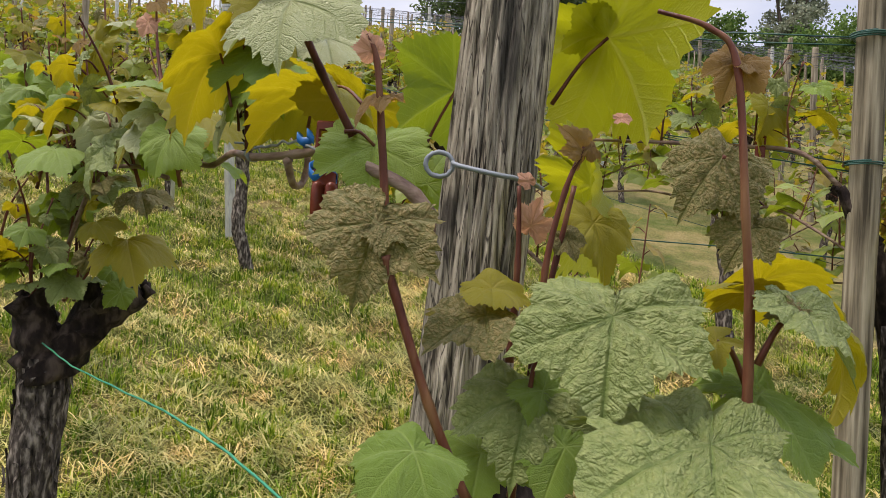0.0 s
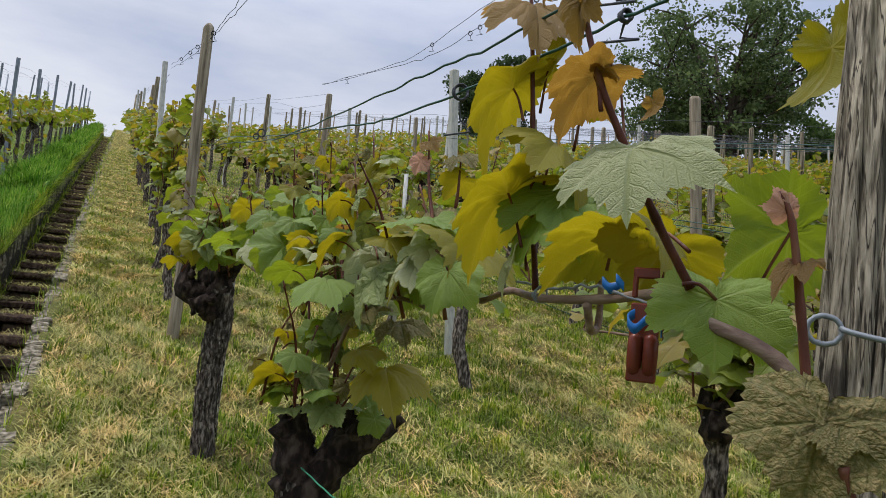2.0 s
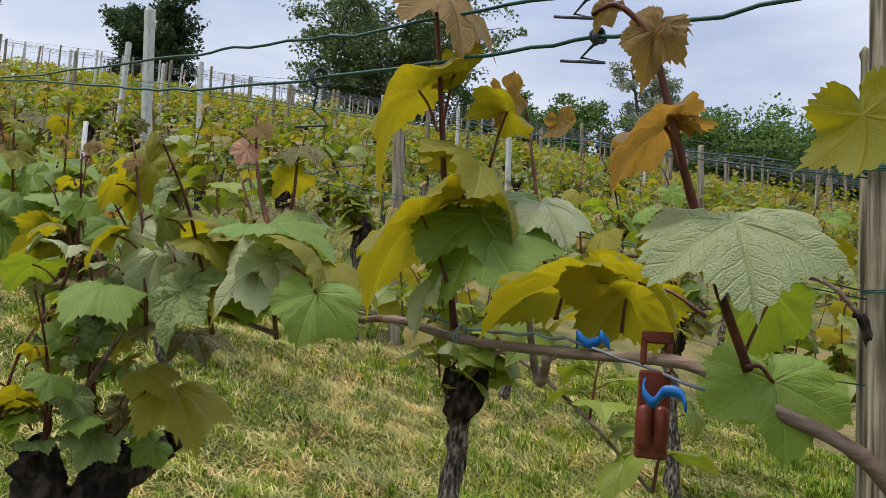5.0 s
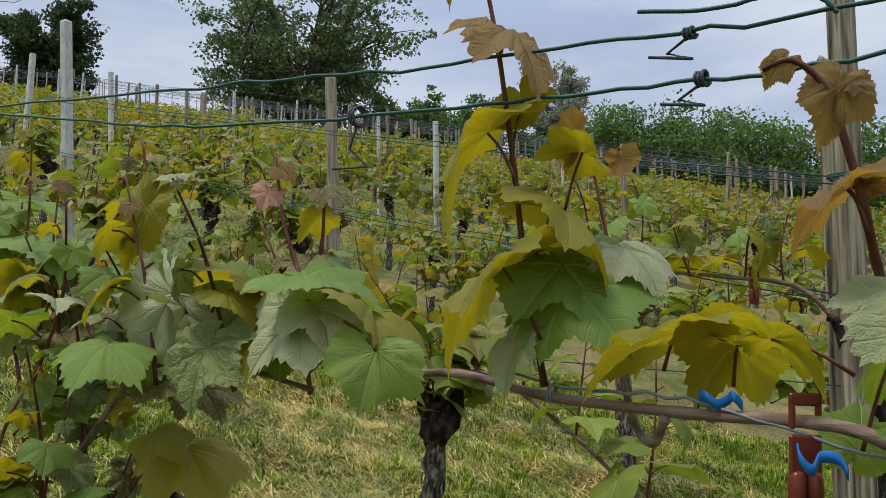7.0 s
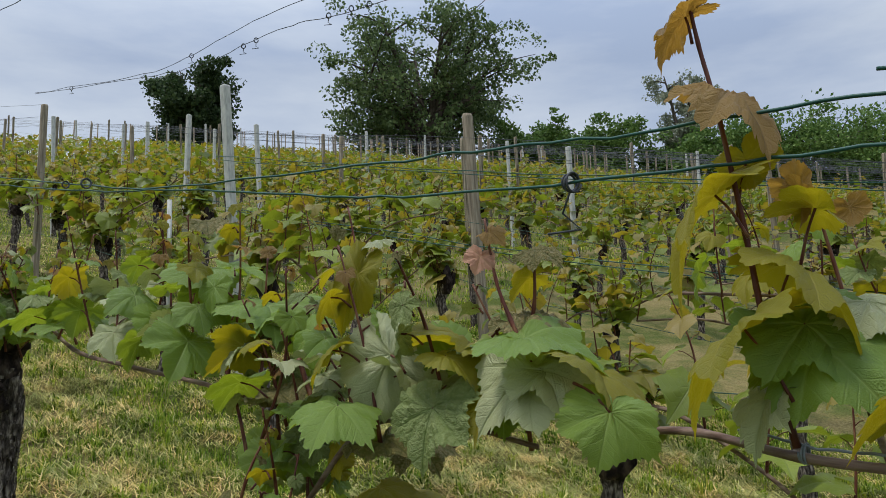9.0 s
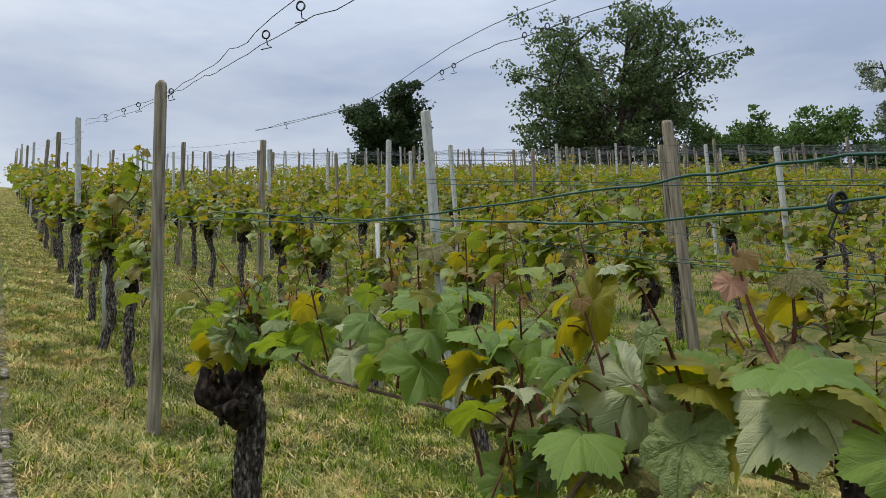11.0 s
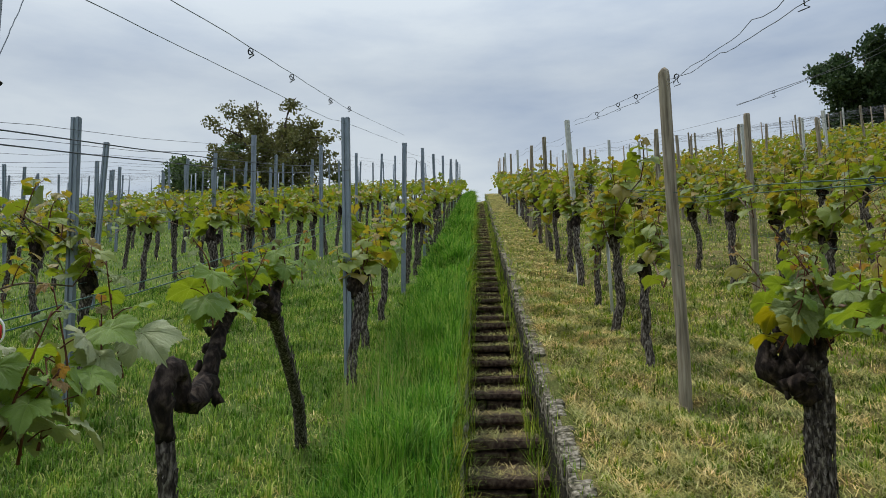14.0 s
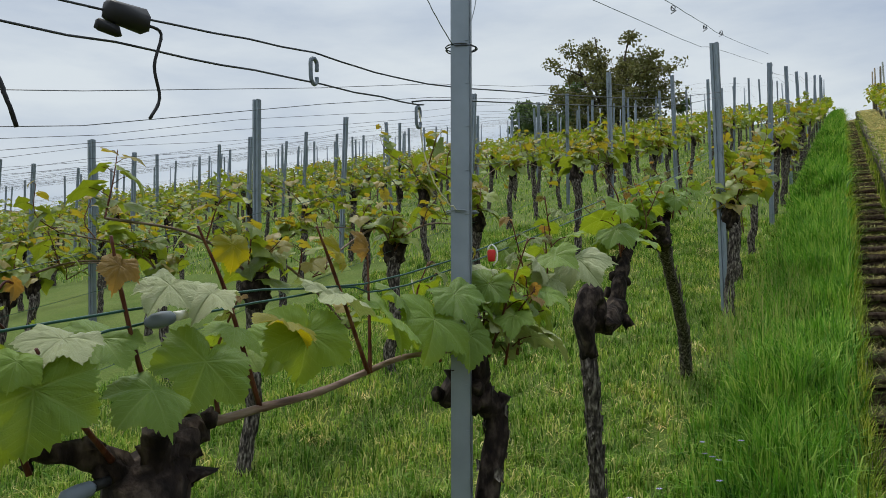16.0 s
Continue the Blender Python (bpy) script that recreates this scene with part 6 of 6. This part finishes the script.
def string_wires():
    G = "green coated trellis wire stretched along a vine row"
    T = "kinked thin dark top wire of a vine row"
    # nearest row: two green wires and a pair of top wires
    wire("trellis_wire", G, [(1.1, 8.76, 2.35), (1.1, 4.3, 1.22), (1.09, 3.0, 0.98), (1.1, 2.0, 0.77), (1.1, 1.46, 0.665), (1.1, 0.7, 0.568), (1.1, 0.43, 0.536), (1.1, 0.16, 0.502), (1.1, -0.04, 0.487), (1.1, -0.22, 0.469), (1.12, -0.42, 0.475)], 0.002, WIRE_GREEN, 1, 0.0015)
    wire("trellis_wire", G, [(1.1, 8.76, 2.3), (1.1, 4.3, 1.19), (1.09, 3.0, 0.95), (1.1, 2.0, 0.75), (1.1, 1.42, 0.652), (1.1, 0.93, 0.561), (1.1, 0.69, 0.513), (1.1, 0.34, 0.468), (1.1, 0.08, 0.445), (1.1, -0.1, 0.432), (1.1, -0.24, 0.424), (1.12, -0.42, 0.43)], 0.002, WIRE_GREEN, 2, 0.0015)
    wire("loose_wire_end", "loose end of green wire sticking out", [(1.09, -0.096, 0.501), (1.09, -0.162, 0.488), (1.09, -0.226, 0.486), (1.09, -0.251, 0.475), (1.09, -0.263, 0.461)], 0.002, WIRE_GREEN, 3, 0.0005)
    wire("trellis_wire", T, [(1.08, 8.76, 3.1), (1.08, 6.5, 2.5), (1.08, 4.3, 1.93), (1.08, 4.11, 1.88), (1.08, 3.4, 1.73), (1.08, 2.6, 1.583), (1.08, 1.95, 1.484), (1.08, 1.0, 1.2), (1.12, -0.43, 0.78)], 0.0016, WIRE_DARK, 4, 0.008)
    wire("trellis_wire", T, [(1.08, 8.76, 3.06), (1.08, 6.5, 2.45), (1.08, 4.3, 1.9), (1.08, 4.12, 1.86), (1.08, 3.4, 1.7), (1.08, 2.74, 1.557), (1.08, 1.72, 1.34), (1.08, 0.9, 1.12), (1.12, -0.43, 0.74)], 0.0016, WIRE_DARK, 5, 0.008)
    # second row
    wire("trellis_wire", T, [(2.66, 7.8, 2.93), (2.7, 5.37, 2.43), (2.72, 4.56, 2.35), (2.72, 3.63, 2.31), (2.72, 2.73, 2.17), (2.73, 0.0, 1.62)], 0.0022, WIRE_DARK, 6, 0.004)
    wire("trellis_wire", T, [(2.66, 7.8, 2.92), (2.7, 5.37, 2.41), (2.72, 4.39, 2.24), (2.72, 3.5, 2.17), (2.72, 2.84, 2.06), (2.73, 0.0, 1.5)], 0.0022, WIRE_DARK, 7, 0.006)
    for k, z in enumerate((0.62, 0.60, 0.3, 0.28)):
        wire("trellis_wire", G, [(2.7 + 0.02 * k, 4.18, z + 0.93), (2.72, 2.0, z + 0.42), (2.74, 0.02, z)], 0.002, WIRE_GREEN, 20 + k, 0.004)
    wire("trellis_wire", G, [(2.7, 8.0, 1.6), (2.7, 4.2, 0.72), (2.72, 2.0, 0.2), (2.74, 0.0, 0.06)], 0.002, WIRE_GREEN, 30, 0.004)
    for z in (0.615, 0.3, 0.62):
        coil("green wire wound round a wooden post", (2.735, 0.0, z), 0.045, 2.3, 0.0022, WIRE_GREEN, (0, 0, 1))
    # left row at the steel post
    L = "thin dark trellis wire at a steel post"
    wire("trellis_wire", L, [(-1.03, -0.6, 0.46), (-1.03, 0.106, 0.564), (-1.03, 0.593, 0.644), (-1.03, 1.2, 0.737), (-1.03, 3.4, 1.24), (-1.02, 5.54, 1.8)], 0.0017, WIRE_DARK, 8, 0.001)
    wire("trellis_wire", L, [(-1.03, -0.6, 0.43), (-1.03, 0.04, 0.517), (-1.03, 0.444, 0.574), (-1.03, 0.958, 0.641), (-1.03, 1.13, 0.69), (-1.03, 3.4, 1.2), (-1.02, 5.54, 1.76)], 0.0017, WIRE_DARK, 9, 0.001)
    wire("trellis_wire", L, [(-0.98, 1.13, 1.15), (-0.93, 1.906, 1.333), (-0.93, 3.262, 1.643), (-0.93, 4.222, 1.865), (-0.98, 5.5, 2.2), (-0.98, 9.4, 3.2)], 0.0015, WIRE_GREY, 10, 0.002)
    wire("trellis_wire", L, [(-1.06, 1.13, 1.1), (-1.08, 1.853, 1.273), (-1.08, 3.0, 1.532), (-1.08, 4.877, 1.957), (-1.06, 5.5, 2.12), (-1.06, 9.4, 3.1)], 0.0015, WIRE_GREY, 11, 0.002)
    wire("trellis_wire", G, [(-1.03, -0.6, 0.1), (-1.03, 0.053, 0.187), (-1.03, 0.39, 0.233), (-1.03, 1.114, 0.321), (-1.03, 3.3, 0.84), (-1.02, 5.54, 1.4)], 0.0018, WIRE_GREEN, 12, 0.001)
    wire("trellis_wire", G, [(-1.03, -0.6, 0.06), (-1.03, 0.055, 0.163), (-1.03, 0.258, 0.1945), (-1.03, 0.672, 0.247), (-1.03, 1.086, 0.294), (-1.03, 3.3, 0.8), (-1.02, 5.54, 1.36)], 0.0018, WIRE_GREEN, 13, 0.001)
    # curls and clips on the wires
    for p, r, tail in (((1.1, 0.262, 0.46), 0.011, 0.045), ((1.065, 1.817, 0.735), 0.012, 0), ((1.08, 2.02, 0.77), 0.009, 0), ((1.1, -0.15, 0.43), 0.006, 0.012), ((1.1, -0.14, 0.474), 0.0045, 0.012)):
        coil("black curl of binding wire on a trellis wire", p, r, 3.2, 0.0016, WIRE_DARK, (0.3, 1, 0.1), tail)
    for p in ((1.08, 4.08, 1.87), (1.08, 2.364, 1.51), (1.08, 2.0, 1.46), (1.08, 4.45, 1.95), (1.08, 5.2, 2.15), (1.08, 5.9, 2.33), (1.08, 7.0, 2.62), (2.72, 4.6, 2.35), (2.72, 3.9, 2.2), (2.72, 3.75, 2.19), (2.7, 6.9, 2.74), (2.72, 3.0, 2.09), (2.72, 2.8, 2.06), (2.72, 2.65, 2.03)):
        coil("curl of binding wire on the top wire", p, 0.013, 2.2, 0.0022, WIRE_DARK, (0.4, 1, 0.2), 0.03)
    for y, z in ((2.6, 1.49), (3.262, 1.64), (4.222, 1.86), (4.9, 2.04)):
        coil("small wire hook on a top wire", (-0.93, y, z - 0.012), 0.011, 1.6, 0.0022, WIRE_DARK, (0.2, 1, 0.2), 0.02)
    # plain wires of the other rows
    rng = np.random.default_rng(9)
    far = Geo()
    for rows, side in ((RIGHT_ROWS, 1), (LEFT_ROWS, -1)):
        for k, x in enumerate(rows):
            for h, mat in ((1.86, WIRE_DARK), (1.78, WIRE_DARK), (1.25, WIRE_GREEN), (0.82, WIRE_GREEN)):
                y0 = 8.8 if k == 0 and side > 0 else 7.8 if k == 1 and side > 0 else 9.64 if k == 0 else 0.0
                if h < 1.3 and k < 2 and side > 0:
                    y0 = 4.2
                p = []
                y = y0
                while y < CREST:
                    for q, sag in ((0, 0.0), (0.35, -0.05), (0.7, -0.045)):
                        p.append((x + rng.normal(0, 0.01), y + q * 4.3, float(land(x, y + q * 4.3)) + h + sag * rng.uniform(0.2, 1.3) + rng.normal(0, 0.012)))
                    y += 4.3
                r = 0.0016 + 0.00004 * abs(x)
                if k < 7:
                    tagged(part("trellis_wire", tube(Geo(), np.array(p), r, 4), mat), "thin trellis wire along a vine row", "wire", "trellis wires")
                else:
                    tube(far, np.array(p), 0.0022, 3)
    tagged(part("far_wires", far, WIRE_DARK), "thin wires of the distant rows", "wires", "", "stuff")


string_wires()

# ---- small things ----


def clip_holder(at, turn=0.0, scale=1.0):
    """A hanging plastic dispenser: a flat strap with a slot over the cane, two ampoules below."""
    ob = thing("dispenser_clip", "red-brown plastic dispenser clip hung on a cane", "dispenser", at)
    ob.rotation_euler = (0, 0.03, turn)
    ob.scale = (scale, scale, scale)
    rng = np.random.default_rng(2)
    g = Geo()
    box(g, -0.013, -0.0022, 0.006, -0.008, 0.0022, 0.03, 0, rng, 0.0015)
    box(g, 0.008, -0.0022, 0.006, 0.013, 0.0022, 0.03, 0, rng, 0.0015)
    box(g, -0.013, -0.0022, 0.024, 0.013, 0.0022, 0.034, 0, rng, 0.0015)
    box(g, -0.013, -0.0022, -0.03, 0.013, 0.0022, 0.002, 0, rng, 0.0015)
    part("strap", g, CLIP_BROWN, ob, "", False)
    for sx in (-0.0068, 0.0068):
        zz = np.array([-0.062, -0.06, -0.055, -0.04, -0.03, -0.0265, -0.025])
        part("ampoule", tube(Geo(), np.stack([np.full(7, sx), np.zeros(7), zz], 1), [0.003, 0.0056, 0.0066, 0.007, 0.0066, 0.005, 0.002], 14), CLIP_BROWN, ob)
    g = box(Geo(), -0.013, -0.003, -0.068, 0.013, 0.003, -0.056, 0, rng, 0.0015)
    part("foot", g, CLIP_BROWN, ob, "", False)
    return ob


clip_holder((1.083, -0.228, 0.126), math.radians(-50))
clip_holder((2.63, 0.22, 0.345), math.radians(-60))


def ribbon(name, label, pts, width, mat, axis=(0, 0, 1)):
    p = bent(pts, 5)
    w = np.array(axis, float) * width / 2
    d = np.gradient(p, axis=0)
    n = np.cross(d, axis)
    n /= np.linalg.norm(n, axis=1)[:, None] + 1e-9
    g = Geo()
    v = np.concatenate([p - w - n * 0.0006, p + w - n * 0.0006, p - w + n * 0.0006, p + w + n * 0.0006])
    m = len(p)
    f = []
    for k in range(m - 1):
        for a, b in ((0, m), (m, 3 * m), (3 * m, 2 * m), (2 * m, 0)):
            f += [(a + k, b + k, b + k + 1), (a + k, b + k + 1, a + k + 1)]
    g.add(v, f)
    return tagged(part(name, g, mat), label, "tie", "plastic ties")


ribbon("plastic_tie", "blue plastic tie knotted on a cane", [(1.112, -0.135, 0.143), (1.098, -0.142, 0.152), (1.09, -0.15, 0.152), (1.093, -0.158, 0.146), (1.1, -0.165, 0.15), (1.09, -0.172, 0.154), (1.095, -0.178, 0.146)], 0.009, BLUE)
ribbon("plastic_tie", "blue plastic tie hanging from a cane", [(1.074, -0.224, 0.118), (1.064, -0.228, 0.112), (1.066, -0.236, 0.104), (1.076, -0.24, 0.113), (1.08, -0.252, 0.112), (1.077, -0.258, 0.102)], 0.009, BLUE)
wire("tying_wire", "grey binding wire along the cane", [(1.09, -0.34, 0.1), (1.085, -0.25, 0.122), (1.1, -0.13, 0.148), (1.11, -0.02, 0.152), (1.12, 0.08, 0.165)], 0.0016, WIRE_GREY, 41, 0.0015)
coil("grey wire wound round cane and shoot", (1.114, 0.01, 0.146), 0.009, 2.5, 0.0012, WIRE_GREY, (0, 1, 0.1))
# zinc wire with a loop round the end post
loop = [(1.059 + 0.008 * math.cos(a), -0.438 - 0.0065 * math.cos(a), 0.105 + 0.009 * math.sin(a)) for a in np.linspace(0.2, 6.5, 14)]
wire("wire_loop", "zinc wire loop tied round the end post", loop + [(1.066, -0.452, 0.104), (1.085, -0.478, 0.098), (1.11, -0.484, 0.094), (1.14, -0.468, 0.092)], 0.0019, WIRE_GREY, 42, 0.0003, 3)
# green cord from the stump
wire("green_cord", "twisted green cord tied from a vine stump to the end post", [(1.05, 0.8, -0.188), (1.06, 0.556, -0.204), (1.06, 0.17, -0.19), (1.06, -0.06, -0.195), (1.06, -0.2, -0.21), (1.05, -0.43, -0.23)], 0.0016, CORD, 43, 0.0012)
# tags, strings and clamps at the steel post
tag = thing("red_tag", "small red and white plastic tag on a wire", "tag", (-0.93, 1.108, 0.327))
part("body", box(Geo(), -0.009, -0.004, -0.014, 0.009, 0.004, 0.012, 0.001, np.random.default_rng(1), 0.003), RED, tag)
part("loop", tube(Geo(), bent([(-0.01, 0, 0.012), (0.0, 0, 0.024), (0.012, 0, 0.012), (0.013, 0, -0.01), (0.004, 0, -0.022)], 4), 0.0018, 6), WHITE, tag)
wire("string", "cream string hanging at a steel post", [(-1.03, 0.96, 0.63), (-1.03, 0.99, 0.53), (-1.02, 1.06, 0.45), (-1.01, 1.12, 0.43)], 0.0015, STRING, 44, 0.002)
wire("string", "cream string hanging below a wire", [(-1.03, 0.93, 0.27), (-1.03, 0.955, 0.19), (-1.03, 0.975, 0.12)], 0.0014, STRING, 45, 0.001)
for z in (0.812, 0.43):
    coil("wire clamp round a steel post", (-1.015, 1.137, z), 0.034, 2.1, 0.0016, WIRE_GREY if z < 0.5 else WIRE_DARK, (0, 0, 1))
for p in ((-1.03, 0.593, 0.625), (-1.03, 0.958, 0.625)):
    hook = thing("wire_hook", "grey plastic hook hanging on a trellis wire", "hook", p)
    part("body", tube(Geo(), bent([(0, 0.009, -0.01), (0, 0.008, 0.005), (0, 0.0, 0.01), (0, -0.008, 0.005), (0, -0.008, -0.015), (0, -0.006, -0.028), (0, 0.002, -0.034), (0, 0.009, -0.028), (0, 0.009, -0.02)], 5), 0.0036, 8), SLATE, hook)
wire("guy_wire", "thin zinc wire running up from a steel post", [(-1.02, 1.1, 0.812), (-1.02, 1.01, 0.857), (-1.02, 0.948, 0.9), (-1.02, 0.8, 1.02), (-1.02, 0.6, 1.2)], 0.0011, WIRE_GREY, 51, 0.001)
wire("guy_wire", "thin zinc wire running up from a steel post", [(-1.02, 1.165, 0.8), (-1.02, 1.19, 0.866), (-1.02, 1.229, 0.956), (-1.02, 1.26, 1.025), (-1.02, 1.34, 1.2)], 0.0011, WIRE_GREY, 52, 0.001)
wire("loose_wire_end", "dark loose wire end hanging from a trellis wire", [(-1.02, -0.03, 0.53), (-1.01, 0.02, 0.46), (-1.0, 0.03, 0.43), (-1.0, 0.043, 0.4)], 0.0026, BLACK, 53, 0.0006)
clamp = thing("wire_tensioner", "black wire tensioner with loose ends", "tensioner", (-1.02, 0.196, 0.573))
part("body", box(Geo(), -0.012, -0.03, -0.014, 0.012, 0.03, 0.014, 0.003, np.random.default_rng(3), 0.006), BLACK, clamp)
part("lever", box(Geo(), -0.006, -0.045, -0.03, 0.006, -0.01, -0.016, 0.003, np.random.default_rng(4), 0.004), BLACK, clamp)
part("loose_end", tube(Geo(), bent([(0, 0.03, 0.0), (0, 0.055, -0.005), (0, 0.045, -0.05), (0, 0.055, -0.09), (0, 0.04, -0.12)], 5), 0.0022, 6), BLACK, clamp)
for at in ((-1.02, 0.262, 0.197), (-1.03, 0.155, 0.0)):
    cl = thing("wire_joiner", "grey plastic wire joiner on a green wire", "joiner", at)
    part("body", tube(Geo(), [(0, -0.024, -0.004), (0, -0.018, -0.002), (0, 0.0, 0), (0, 0.016, 0.003), (0, 0.022, 0.004)], [0.004, 0.009, 0.011, 0.009, 0.004], 10), SLATE, cl)
    part("collar", tube(Geo(), [(0, 0.022, 0.004), (0, 0.042, 0.007)], [0.007, 0.006], 10), WHITE if at[2] > 0.1 else BLACK, cl)
# thin pale stakes beside vines
for k, (a, b) in enumerate((((1.14, 2.69, -0.5), (1.15, 2.67, 0.46)), ((2.7, 4.85, 0.1), (2.7, 4.86, 1.38)), ((1.12, 6.9, 0.65), (1.1, 6.9, 1.5)))):
    ob = part("vine_stake", tube(Geo(), [a, tuple((np.array(a) + b) / 2), b], 0.016, 6, 0.05, k), CONCRETE)
    tagged(ob, "thin pale grey stake beside a vine", "stake", "vine stakes")


def wildflower(x, y, h):
    ob = thing("wildflower", "small lilac wildflower in the tall grass", "flower", (x, y, float(land(x, y))), "wildflowers")
    part("stem", tube(Geo(), [(0, 0, 0), (0.01, 0.005, h * 0.6), (0.015, 0, h)], 0.0013, 5), GRASS_TALL, ob)
    for k in range(5):
        a = k * 2 * math.pi / 5
        v = [(0.015, 0, h), (0.015 + 0.009 * math.cos(a - 0.45), 0.009 * math.sin(a - 0.45), h + 0.004), (0.015 + 0.013 * math.cos(a), 0.013 * math.sin(a), h + 0.003), (0.015 + 0.009 * math.cos(a + 0.45), 0.009 * math.sin(a + 0.45), h + 0.004)]
        part("petal", Geo().add(v, [(0, 1, 2), (0, 2, 3)]), LILAC, ob)


LILAC = plain("lilac_petal", (0.42, 0.36, 0.62), 0.6)
flower_rng = np.random.default_rng(15)
for _ in range(13):
    wildflower(float(flower_rng.uniform(-1.0, -0.62)), float(flower_rng.uniform(1.75, 2.9)), float(flower_rng.uniform(0.16, 0.3)))
scrap = thing("white_scrap", "torn white plastic scrap among the leaves", "scrap", (-0.93, 1.245, 0.185))
part("sheet", Geo().add([(0, 0, 0.02), (0.006, 0.008, 0.012), (0.004, 0.002, -0.02), (-0.004, -0.006, 0.004), (0.001, 0.006, -0.004)], [(0, 1, 3), (1, 2, 3), (1, 4, 2)]), WHITE, scrap)
